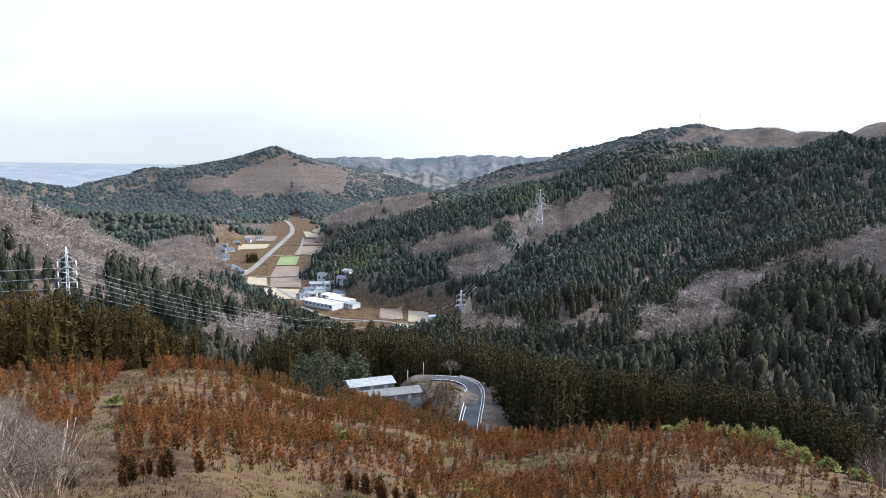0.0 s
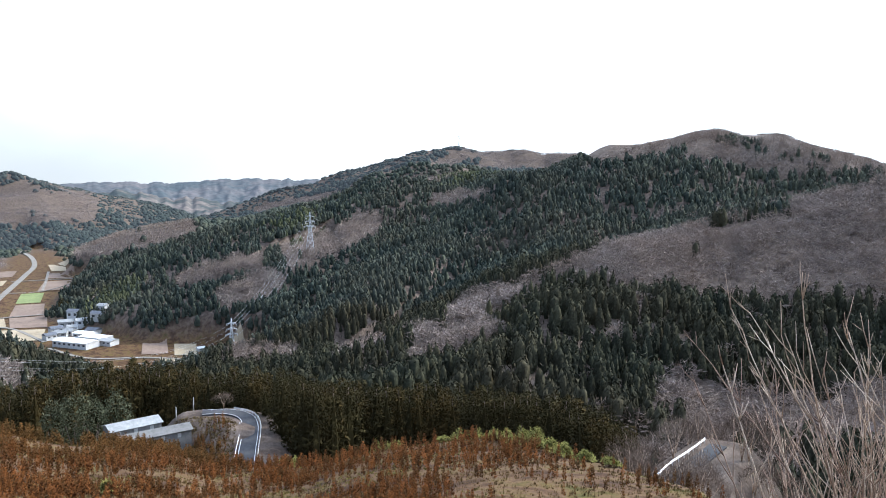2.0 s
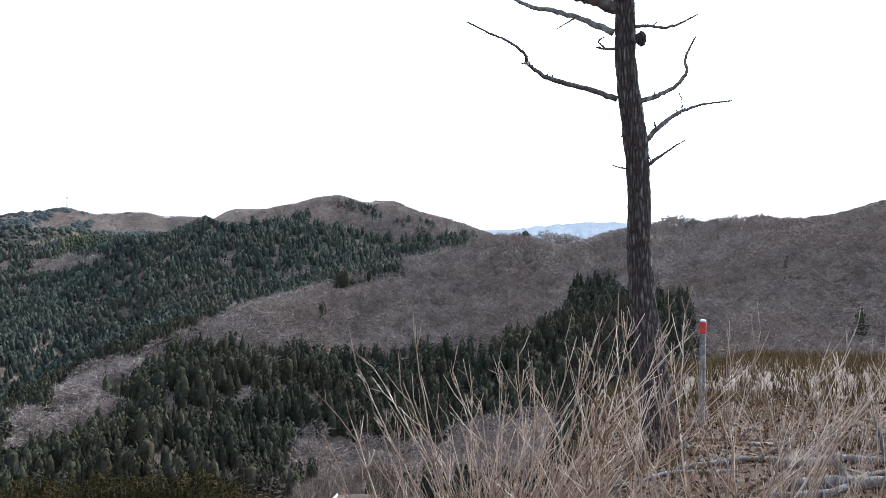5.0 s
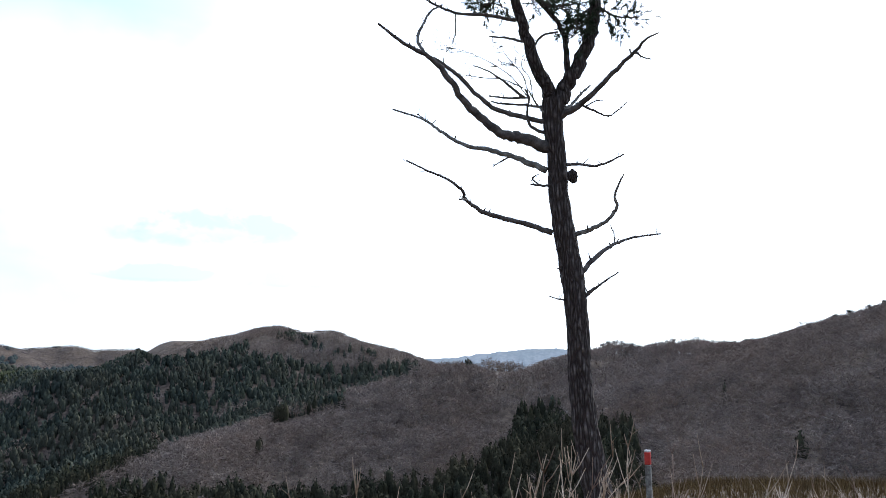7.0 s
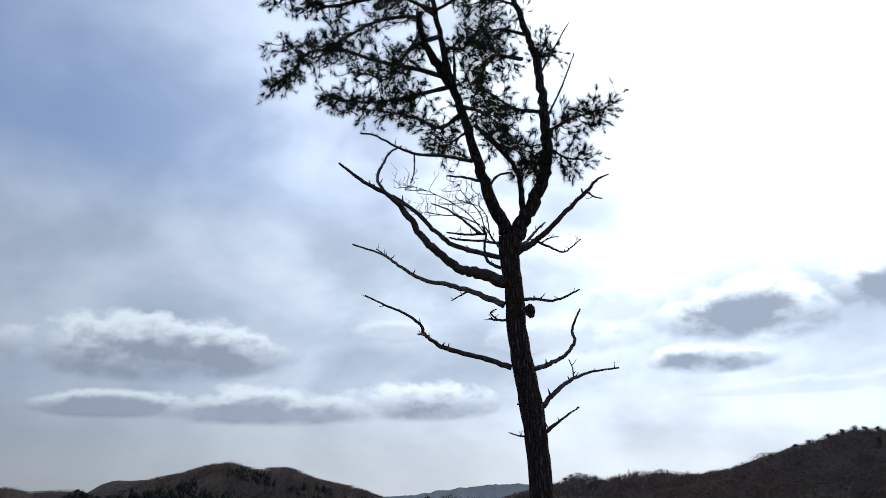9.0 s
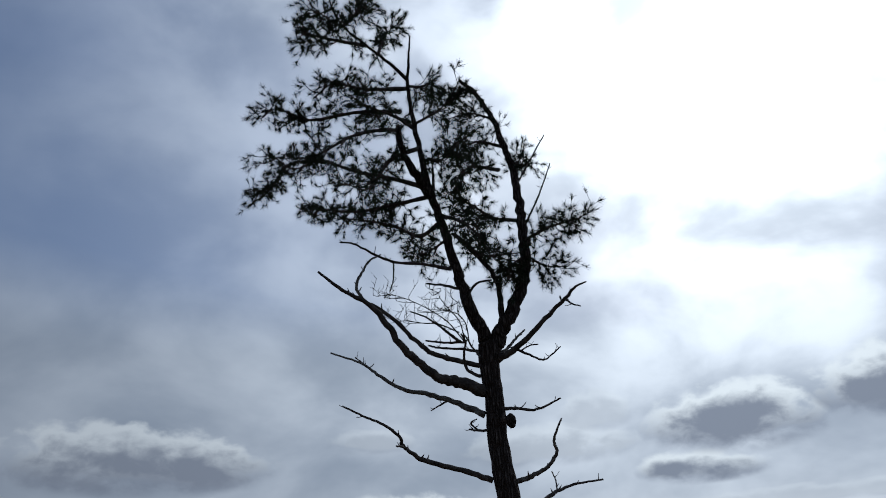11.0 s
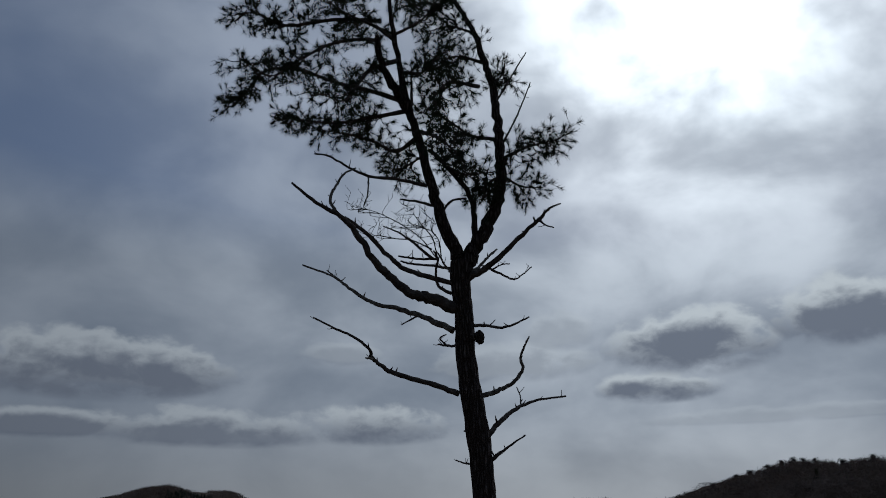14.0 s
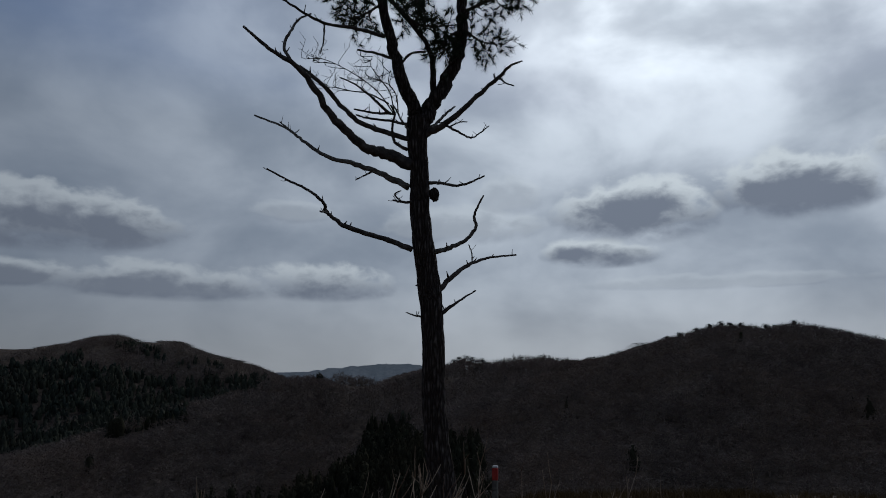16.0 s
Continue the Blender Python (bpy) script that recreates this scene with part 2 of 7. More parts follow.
# Crests of the hills: bearing, distance and height of the tree line as an angle; then the trees' height and the slope of the sides.
RIDGES = [
    ("peak hill", 8, 0.27, [(-24.5, 2150, -3.7), (-23, 2200, -2.9), (-21.6, 2250, -2.4), (-19.7, 2300, -2.31), (-17.9, 2300, -1.79), (-15.6, 2300, -1.41),
                            (-14, 2300, -0.95), (-12.2, 2300, -0.34), (-10.8, 2300, -0.91), (-8.8, 2300, -1.78), (-6.8, 2250, -2.7), (-4.3, 2200, -3.7)]),
    ("peak spur", 8, 0.32, [(-14, 2300, -0.95), (-15, 2050, -2.6), (-16, 1850, -4.2)]),
    ("peak spur b", 8, 0.32, [(-11.5, 2250, -0.7), (-10.5, 2000, -2.8), (-9.5, 1800, -4.4)]),
    ("far left range", 8, 0.25, [(-36, 2300, -2.2), (-30, 2200, -2.6), (-27, 2200, -3.1), (-25, 2100, -4.0)]),
    ("low hill", 12, 0.4, [(-30, 1500, -4.4), (-26, 1400, -4.7), (-22, 1350, -4.9), (-18, 1300, -5.2), (-14, 1280, -5.6), (-12.6, 1300, -6.3)]),
    ("brown knoll", 9, 0.4, [(-24, 950, -8.0), (-21, 980, -7.2), (-18.5, 1000, -6.8), (-16.3, 1040, -6.9), (-15.2, 1060, -8.3)]),
    ("near left hill", 9, 0.5, [(-36, 430, -0.5), (-32, 430, -2.5), (-29.8, 430, -3.65), (-26.6, 440, -5.94), (-23.2, 450, -7.96), (-19.6, 460, -9.67), (-15.8, 480, -10.62), (-12.6, 500, -12.2)]),
    ("middle ridge", 9, 0.33, [(-8.6, 1500, -6.3), (-7, 1450, -5.6), (-4, 1400, -4.5), (-1.2, 1350, -3.65), (1, 1400, -3.7), (3.5, 1450, -3.6), (6, 1500, -3.0), (9, 1700, -2.0)]),
    ("pylon spur", 12, 0.5, [(12, 1150, -2.6), (8.8, 1000, -4.2), (7.3, 850, -5.5), (4, 830, -7.0), (0, 840, -8.0), (-4, 860, -8.7), (-7.5, 900, -9.4)]),
    ("mast mountain", 4, 0.3, [(-0.1, 1950, -3.85), (3.6, 1950, -2.83), (6.5, 1930, -1.86), (8.9, 1900, -1.03), (10.9, 1900, -0.54), (12.9, 1900, -0.02), (14.8, 1900, 0.73),
                               (16.7, 1900, 1.38), (17.9, 1900, 1.67), (19.7, 1900, 1.26), (22.9, 1900, 1.52), (24, 1900, 1.22), (26.7, 1900, 1.32), (28.2, 1900, 0.79), (31, 1900, 0.3)]),
    ("bamboo shoulder", 10, 0.25, [(13, 1350, -2.0), (16, 1250, -0.6), (18.5, 1200, -0.2), (23, 1150, -0.1), (27, 1120, 0.2), (29.5, 1080, 0.9)]),
    ("dome", 7, 0.3, [(28.5, 1060, 0.5), (29.5, 1050, 1.15), (32, 1050, 1.75), (33.7, 1050, 2.2), (35.2, 1050, 2.75), (36.5, 1050, 2.85), (37.8, 1050, 2.4), (39.9, 1050, 2.15), (42, 1050, 1.5),
                       (44.4, 1040, 0.85), (46.4, 1030, 0.35), (47.8, 1020, -0.1), (50, 1000, -0.9)]),
    ("long spur", 12, 0.3, [(23, 1150, -0.1), (20, 900, -3.0), (16, 700, -6.0), (11, 560, -9.5), (7, 530, -12.0)]),
    ("dome spur", 12, 0.3, [(33.7, 1050, 2.5), (29, 800, -2.5), (24, 600, -6.0), (19, 480, -9.5), (15, 420, -12.0)]),
    ("dome spur b", 12, 0.3, [(39, 1050, 2.4), (37, 850, -0.5), (35, 700, -3.2)]),
    ("brown hill", 8, 0.33, [(20, 400, -10.4), (22.1, 420, -9.2), (26.2, 460, -7.54), (31.2, 500, -4.84), (36.3, 530, -4.17), (41.2, 560, -3.27), (43.7, 580, -2.0), (46, 600, -0.74),
                             (47.8, 620, -0.12), (51.4, 640, 0.3), (52.9, 670, -0.47), (54, 700, -0.42)]),
    ("copse ridge", 14, 0.4, [(18.5, 350, -12), (20.4, 360, -10.7), (25.4, 370, -8.56), (29.5, 380, -7.97), (33.3, 390, -7.54), (37.6, 400, -8.33), (42, 410, -9.0), (46, 420, -8.6)]),
    ("lower spur", 14, 0.4, [(13, 290, -15.0), (15.2, 290, -14.0), (22, 300, -11.96), (27, 310, -11.88), (32.1, 310, -13.34), (34.7, 300, -15.0), (38, 290, -16.5)]),
    ("south ridge", 7.5, 0.3, [(54, 800, -0.9), (56.6, 760, -0.1), (59.2, 720, 0.8), (60.7, 715, 1.15), (62.2, 705, 0.75), (63.5, 700, 0.6), (66, 690, 0.6), (69, 665, 0.7), (70.5, 650, 1.0), (72.1, 640, 1.55), (73.5, 625, 1.95), (75.1, 615, 2.6), (77, 605, 3.2),
                             (78.7, 600, 3.75), (81.6, 600, 3.55), (83.7, 610, 3.8), (85.7, 610, 3.4), (87.6, 620, 2.8), (95, 650, 2.0), (110, 700, 2.0)]),
    ("south spur", 9, 0.35, [(74.3, 620, 2.6), (70, 420, -3.0), (67, 300, -8.0)]),
    ("south spur b", 9, 0.35, [(62, 700, 1.2), (59, 480, -4.0), (58, 380, -8.0)]),
]
CRESTS = []
for _, trees, slope, knots in RIDGES:
    for (b0, r0, e0), (b1, r1, e1) in zip(knots, knots[1:]):
        p, q = compass(b0, r0, EYE + r0 * math.tan(radians(e0)) - trees), compass(b1, r1, EYE + r1 * math.tan(radians(e1)) - trees)
        CRESTS.append((p, q, slope))

# The cleared slope under the lookout: bearing, distance and height angle of its lower edge.
EDGE = [(-180, 60, -6), (-60, 120, -9), (-40, 168, -12.5), (-30, 172, -14.6), (-23.5, 176, -15.5), (-19.8, 172, -15.6), (-16.5, 160, -16.4), (-15, 155, -16.9), (-9.3, 166, -18.5), (-5.5, 172, -19.0), (-2.5, 168, -19.7), (-0.2, 152, -20.9), (3.3, 145, -21.5),
        (6.7, 140, -21.5), (12, 135, -20.6), (18, 130, -20.2), (21.4, 125, -20.0), (24.4, 115, -20.2), (26.7, 105, -20.8), (31, 95, -21.2), (36, 80, -22), (42, 45, -25), (48, 16, -24),
        (53, 14, -18), (55.5, 22, -12.2), (58, 27, -10.2), (62, 30, -8.8), (66, 32, -7.8), (80, 34, -7.0), (110, 40, -6), (180, 60, -6)]

# The lane below the slope and the bend of road beside the far bushes: bearing, distance, height.
LANE = [(2.2, 168, -66.5), (2.5, 184, -66.5), (2.72, 195, -66.5), (2.75, 204, -66.5), (2.35, 211, -66.4), (1.2, 215, -66.2), (-0.6, 215.5, -66.0)]
BEND = [(33.6, 112, -46.0), (35.2, 123, -46.0), (36.6, 131, -46.0), (37.6, 138, -46.0)]


def off_line(x, y, line):
    """Distance in the plan from a line of bearings and distances, and the line's height there."""
    best, z = np.full(np.shape(x), 1e9), np.zeros(np.shape(x))
    for (b0, r0, z0), (b1, r1, z1) in zip(line, line[1:]):
        p, q = compass(b0, r0), compass(b1, r1)
        dx, dy = q[0] - p[0], q[1] - p[1]
        k = np.clip(((x - p[0]) * dx + (y - p[1]) * dy) / (dx * dx + dy * dy), 0, 1)
        d = np.hypot(x - p[0] - k * dx, y - p[1] - k * dy)
        z = np.where(d < best, z0 + (z1 - z0) * k, z)
        best = np.minimum(best, d)
    return best, z


def valley(b, r):
    """1 on the farmed valley floor, 0 off it."""
    at = [600, 640, 760, 800, 900, 1000, 1120, 1300, 1500, 1650, 1750]
    left = np.interp(r, at, [-9, -10.5, -10.9, -11.5, -14.5, -16.5, -16.8, -15.5, -12.8, -11.8, -11])
    right = np.interp(r, at, [2, 3.8, 1.5, -4.5, -9.6, -10.3, -9.0, -8.3, -8.8, -10, -10.8])
    inside = np.minimum(b - left, right - b)
    inside = inside + 0.9 * vnoise(r * np.sin(np.radians(b)), r * np.cos(np.radians(b)), 45, 31)
    return np.clip(inside / 1.2 + 0.6, 0, 1) * (r > 600) * (r < 1750)


def height(x, y):
    """The height of the land at places in the plan."""
    r, b = np.hypot(x, y), np.degrees(np.arctan2(x, y))
    z = np.interp(r, [0, 120, 200, 260, 400, 600, 700, 2000, 3000, 4900], [-50, -60, -78, -90, -122, -165, -171, -168, -165, -160])
    z = np.where((np.abs(b) > 100), np.maximum(z, -60 - 0.02 * r), z)
    top, away = np.full_like(z, -1e9), np.zeros_like(z)
    for p, q, slope in CRESTS:
        dx, dy = q.x - p.x, q.y - p.y
        k = np.clip(((x - p.x) * dx + (y - p.y) * dy) / (dx * dx + dy * dy), 0, 1)
        d = np.hypot(x - p.x - k * dx, y - p.y - k * dy)
        w = 0.009 * r
        d = np.sqrt(d * d + w * w) - w
        side = p.z + (q.z - p.z) * k - slope * d - 0.00006 * d * d
        away = np.where(side > top, d, away)
        top = np.maximum(top, side)
    rough = (vnoise(x, y, 260, 4) * 19 + (0.32 - np.abs(vnoise(x, y, 150, 1))) * 26 + vnoise(x, y, 60, 2) * 5 + vnoise(x, y, 25, 3) * 1.2) * np.clip((r - 180) / 400, 0, 1) * np.clip(away / 90, 0.06, 1)
    k = 7.0
    hill = k * np.logaddexp(z / k, top / k)
    hill += rough * np.clip((hill - z) / 40, 0, 1)
    floor = valley(b, r)
    hill = hill + (z - hill) * floor
    for line, wide, soft in ((LANE, 5.0, 16.0), (BEND, 4.0, 14.0)):
        d, zl = off_line(x, y, line)
        w = np.clip(1 - (d - wide) / soft, 0, 1)
        w = w * w * (3 - 2 * w)
        hill = hill + (zl - hill) * w
    hx, hy = x - 199 * np.sin(radians(-0.6)), y - 199 * np.cos(radians(-0.6))
    hill = hill + 4.2 * np.exp(-(hx / 9.0) ** 2 - (hy / 6.5) ** 2)
    ed = np.interp(b, [e[0] for e in EDGE], [e[1] for e in EDGE])
    ez = EYE + ed * np.tan(np.radians(np.interp(b, [e[0] for e in EDGE], [e[2] for e in EDGE])))
    ramp_r = np.clip((r - 2.0) / (ed - 2.0), 0, None)
    bow = np.where(np.abs(b - 20) < 60, np.where(ed > 40, 5.2, 0.2), np.interp(ed, [30, 80], [0.2, 5.2])) * np.sin(np.pi * np.clip(ramp_r, 0, 1) ** 0.55)
    fall = np.where(b > 46, np.interp(b, [95, 150], [1.35, 1.0]), 1.0)
    near = np.where(ramp_r < 1, ez * ramp_r ** fall - bow, ez - (r - ed) * 0.62)
    near += (vnoise(x, y, 16, 5) * 0.7 + vnoise(x, y, 6, 6) * 0.25) * np.clip((r - 14) / 30, 0, 1)
    near += (vnoise(x, y, 2.2, 7) * 0.06 + vnoise(x, y, 0.7, 8) * 0.025) * np.clip(1 - r / 40, 0, 1)
    return np.where(r < ed, near, np.maximum(near, hill))


def bearing_steps():
    fine = np.arange(-34, 94, 0.36)
    return np.concatenate([np.arange(-180, -34, 4.0), fine, np.arange(94, 180, 4.0)])


def mesh_of(name, verts, faces, mat, smooth=False, tone=None):
    """A mesh straight from arrays; faces all have the same number of corners."""
    me = bpy.data.meshes.new(name)
    verts, faces = np.asarray(verts, np.float32), np.asarray(faces, np.int32)
    k = faces.shape[1]
    me.vertices.add(len(verts))
    me.vertices.foreach_set("co", verts.ravel())
    me.loops.add(faces.size)
    me.loops.foreach_set("vertex_index", faces.ravel())
    me.polygons.add(len(faces))
    me.polygons.foreach_set("loop_start", np.arange(0, faces.size, k, dtype=np.int32))
    me.polygons.foreach_set("use_smooth", np.full(len(faces), smooth))
    if tone is not None:
        me.attributes.new("tone", "FLOAT", "POINT").data.foreach_set("value", np.asarray(tone, np.float32))
    me.materials.append(mat)
    me.update(calc_edges=True)
    me.validate()
    return me


bs = bearing_steps()
rs = np.concatenate([[0.004, 0.2, 0.4, 0.9, 1.5], np.geomspace(2.0, 40, 60), np.geomspace(41.5, 700, 130), np.geomspace(708, 4950, 130)])
BB, RR = np.meshgrid(np.radians(bs), rs)
GX, GY = RR * np.sin(BB), RR * np.cos(BB)
GZ = height(GX, GY)
nb, nr = len(bs), len(rs)
gv = np.concatenate([np.stack([GX.ravel(), GY.ravel(), GZ.ravel()], 1), [[0, 0, float(height(np.array([0.01]), np.array([0.0]))[0])]]])
i, j = np.meshgrid(np.arange(nb), np.arange(nr - 1))
i, j = i.ravel(), j.ravel()
quads = np.stack([j * nb + i, j * nb + (i + 1) % nb, (j + 1) * nb + (i + 1) % nb, (j + 1) * nb + i], 1)
quads = quads[:, ::-1]


def ground_material():
    m, n, l, b = material("ground_cover", 0.95, 0.1)
    at = n.new("ShaderNodeAttribute")
    at.attribute_name = "tone"
    litter = ramp(n, [(0.38, (0.080, 0.058, 0.045)), (0.5, (0.135, 0.100, 0.078)), (0.62, (0.19, 0.146, 0.116))])
    l.new(noise_tex(n, l, 0.25, 6), litter.inputs[0])
    grass = ramp(n, [(0.38, (0.050, 0.024, 0.012)), (0.46, (0.095, 0.050, 0.025)), (0.53, (0.150, 0.088, 0.043)), (0.60, (0.12, 0.080, 0.025)), (0.66, (0.078, 0.068, 0.016))])
    l.new(noise_tex(n, l, 0.16, 8, 0.7), grass.inputs[0])
    c = mixed(n, l, litter.outputs[0], grass.outputs[0], at.outputs["Fac"])
    g = ramp(n, [(0.3, (0.42, 0.42, 0.42)), (0.7, (1.0, 1.0, 1.0))])
    l.new(noise_tex(n, l, 2.5, 5), g.inputs[0])
    l.new(mixed(n, l, c, g.outputs[0], 1.0, "MULTIPLY"), b.inputs["Base Color"])
    bumped(n, l, b, noise_tex(n, l, 6.0, 6), 0.6, 0.08)
    return m


def openness(x, y):
    """1 on cleared or farmed land, 0 under trees."""
    r, b = np.hypot(x, y), np.degrees(np.arctan2(x, y))
    ed = np.interp(b, [e[0] for e in EDGE], [e[1] for e in EDGE])
    near = np.clip((ed + 8 - r) / 8, 0, 1) * np.clip((46 - b) / 4, 0.12, 1)
    flat = valley(b, r)
    far = np.clip((r - 2500) / 300, 0, 1) * np.clip((-20 - b) / 2, 0, 1)
    return np.maximum(np.maximum(near, flat), far)


M_GROUND = ground_material()
tone = np.concatenate([openness(GX.ravel(), GY.ravel()), [1.0]])
ground = tagged(new("ground", mesh_of("ground", gv, quads, M_GROUND, True, tone)), "brown hills and valley floor with dry winter grass and leaf litter", "ground", kind="structure")

# ---- forests ----
rng = np.random.default_rng(7)


def sprays(count, tall, wide, base, droop, seed, top=0.0, fat=0.5, core=True, blunt=0.62):
    """A conifer crown of pointed, drooping sprays round a stem, 1 tall before scaling: vertices and triangles."""
    g = np.random.default_rng(seed)
    t = (np.arange(count) + g.random(count) * 0.8) / count
    z = base + (1 - base) * t ** 0.9
    reach = wide * (1 - t) ** blunt * g.uniform(0.75, 1.15, count) + wide * 0.10 + top
    a = np.arange(count) * 2.399 + g.uniform(-0.3, 0.3, count)
    w = reach * fat * g.uniform(0.8, 1.3, count) + 0.02
    ca, sa = np.cos(a), np.sin(a)
    tip = np.stack([ca * reach, sa * reach, z - droop * reach], 1)
    rise = (0.10 + 0.5 * reach * fat)
    l = np.stack([-sa * w + ca * reach * 0.25, ca * w + sa * reach * 0.25, z + rise * 0.2], 1)
    r = np.stack([sa * w + ca * reach * 0.25, -ca * w + sa * reach * 0.25, z + rise * 0.2], 1)
    up = np.stack([0 * z, 0 * z, np.minimum(z + rise, 1.0 + 0.02)], 1)
    v = np.stack([tip, l, r, up], 1).reshape(-1, 3)
    o = np.arange(count)[:, None] * 4
    f = np.concatenate([o + [[0, 1, 3]], o + [[0, 3, 2]]])
    if core:
        a = np.arange(5) * np.pi / 2.5 + seed
        ring = np.concatenate([np.stack([np.cos(a) * wide * q, np.sin(a) * wide * q, 0 * a + h], 1) for q, h in ((0.85 * core, base + 0.1), (0.62 * core, 0.62))] + [[[0, 0, 0.93]]])
        ring = ring * (1 + g.normal(0, 0.08, ring.shape))
        k = np.arange(5)
        n = (k + 1) % 5
        side = [np.stack([k, n, n + 5], 1), np.stack([k, n + 5, k + 5], 1), np.stack([k + 5, n + 5, 0 * k + 10], 1)]
        f = np.concatenate([f] + [s + len(v) for s in side])
        v = np.concatenate([v, ring])
    v[:, 2] *= tall
    return v, f


def twigs(count, seed, base=0.25, spread=0.42, thick=1.0):
    """A bare crown: thin upswept twigs that fan out to an uneven dome, 1 tall."""
    g = np.random.default_rng(seed)
    a = np.arange(count) * 2.399 + g.uniform(-0.4, 0.4, count)
    q = np.sqrt((np.arange(count) + 0.5) / count)
    reach = spread * q * g.uniform(0.8, 1.15, count)
    zt = base + (1 - base) * np.sqrt(np.clip(1 - (q * 0.85) ** 2, 0, 1)) * (1.04 - 0.75 * g.random(count) ** 2.2)
    ca, sa = np.cos(a), np.sin(a)
    root = np.stack([ca * reach, sa * reach, zt - 0.12], 1)
    out = g.normal(0, 0.45, (count, 3)) + np.stack([ca * q * 0.6, sa * q * 0.6, 0.75 - 0.4 * q], 1)
    tip = root + out / np.linalg.norm(out, axis=1)[:, None] * g.uniform(0.16, 0.30, (count, 1))
    b2 = a + g.uniform(-1.6, 1.6, count)
    w = g.uniform(0.018, 0.034, count) * thick
    side = np.stack([np.cos(b2) * w, np.sin(b2) * w, g.uniform(-0.03, 0.03, count)], 1)
    v = np.stack([tip, root + side, root - side], 1).reshape(-1, 3)
    stem = np.array([[0.02, 0, 0.75], [0.03, 0.01, 0], [-0.03, -0.01, 0], [0, 0.02, 0.75], [-0.01, 0.03, 0], [0.01, -0.03, 0]])
    v = np.concatenate([v, stem])
    f = np.arange(len(v)).reshape(-1, 3)
    return v, f


def clump_crown(count, wide, base, kind, seed, core=0.7, size=1.0, lump=0.16):
    """A crown closed by many small leaf or twig clumps that lie roughly along its surface, 1 tall. kind: 'cone' or 'dome'."""
    g = np.random.default_rng(seed)
    t = (np.arange(count) + g.random(count)) / count
    a = np.arange(count) * 2.399 + g.uniform(-0.5, 0.5, count)
    if kind == "cone":
        t = 1 - (1 - t) ** 0.62
        shape = lambda t: wide * np.clip(t / 0.12 + 0.25, 0, 1) ** 0.6 * np.clip(1 - t, 0, 1) ** 0.72
    else:
        t = t ** 0.85
        shape = lambda t: wide * np.where(t < 0.4, 0.72 + 0.7 * t, np.sqrt(np.clip(1 - ((t - 0.4) / 0.6) ** 2, 0, 1)))
    swell = 1 + lump * np.sin(3 * a + 6 * t + seed) + 0.6 * lump * np.sin(5 * a - 9 * t) + g.normal(0, lump * 0.45, count)
    rad = shape(t) * swell
    z = base + (1 - base) * t * (1 + 0.04 * g.normal(0, 1, count))
    ca, sa = np.cos(a), np.sin(a)
    c = np.stack([ca * rad, sa * rad, z], 1)
    nz = np.clip((shape(t - 0.04) - shape(t + 0.04)) / 0.08 / (1 - base), 0, 3)
    nrm = np.stack([ca, sa, nz], 1)
    nrm /= np.linalg.norm(nrm, axis=1)[:, None]
    e1 = np.stack([-sa, ca, 0 * a], 1)
    e2 = np.cross(nrm, e1)
    s = size * 1.5 * np.sqrt(4.0 * wide / count) * g.uniform(0.65, 1.3, count)
    roll = g.uniform(0, 6.2832, count)
    pts = []
    for q, far in ((0.0, 1.0), (2.2, 0.75), (4.1, 0.75)):
        h = roll + q + g.uniform(-0.3, 0.3, count)
        pts.append(c + (e1 * np.cos(h)[:, None] * 0.6 + e2 * np.sin(h)[:, None] * 1.15) * (s * far)[:, None] + nrm * (g.normal(0, 0.27, count) * s)[:, None])
    v = np.stack(pts, 1).reshape(-1, 3)
    f = np.arange(count * 3).reshape(-1, 3)
    if core:
        a = np.arange(6) * np.pi / 3 + seed
        ring = np.concatenate([np.stack([np.cos(a) * r * core, np.sin(a) * r * core, 0 * a + h], 1) for r, h in ((shape(np.array([0.15]))[0], base * 0.6), (shape(np.array([0.55]))[0], base + (1 - base) * 0.5))] + [[[0, 0, base + (1 - base) * 0.86]]])
        k = np.arange(6)
        n = (k + 1) % 6
        f = np.concatenate([f] + [q + len(v) for q in (np.stack([k, n, n + 6], 1), np.stack([k, n + 6, k + 6], 1), np.stack([k + 6, n + 6, 0 * k + 12], 1))])
        v = np.concatenate([v, ring])
    return v, f


def scatter(name, templates, places, sizes, tones, mat, label, category):
    """All the trees of one wood in one mesh."""
    vs, fs, ts, off = [], [], [], 0
    g = np.random.default_rng(len(places))
    pick = g.integers(0, len(templates), len(places))
    turn = g.uniform(0, 2 * np.pi, len(places))
    for k, (v, f) in enumerate(templates):
        m = pick == k
        if not m.any():
            continue
        p, s, a = places[m], sizes[m], turn[m]
        c, d = np.cos(a)[:, None], np.sin(a)[:, None]
        x = (v[None, :, 0] * c - v[None, :, 1] * d) * s[:, :1] + p[:, :1]
        y = (v[None, :, 0] * d + v[None, :, 1] * c) * s[:, :1] + p[:, 1:2]
        z = v[None, :, 2] * s[:, 1:2] + p[:, 2:3]
        vs.append(np.stack([x, y, z], -1).reshape(-1, 3))
        fs.append((f[None] + (np.arange(len(p)) * len(v))[:, None, None]).reshape(-1, 3) + off)
        grain = np.repeat(np.random.default_rng(k).normal(0, 0.10, len(v) // 3 + 1), 3)[:len(v)]
        ts.append((tones[m][:, None] + grain[None]).ravel())
        off += len(p) * len(v)
    return tagged(new(name, mesh_of(name, np.concatenate(vs), np.concatenate(fs), mat, True, np.concatenate(ts))), label, category, kind="stuff")


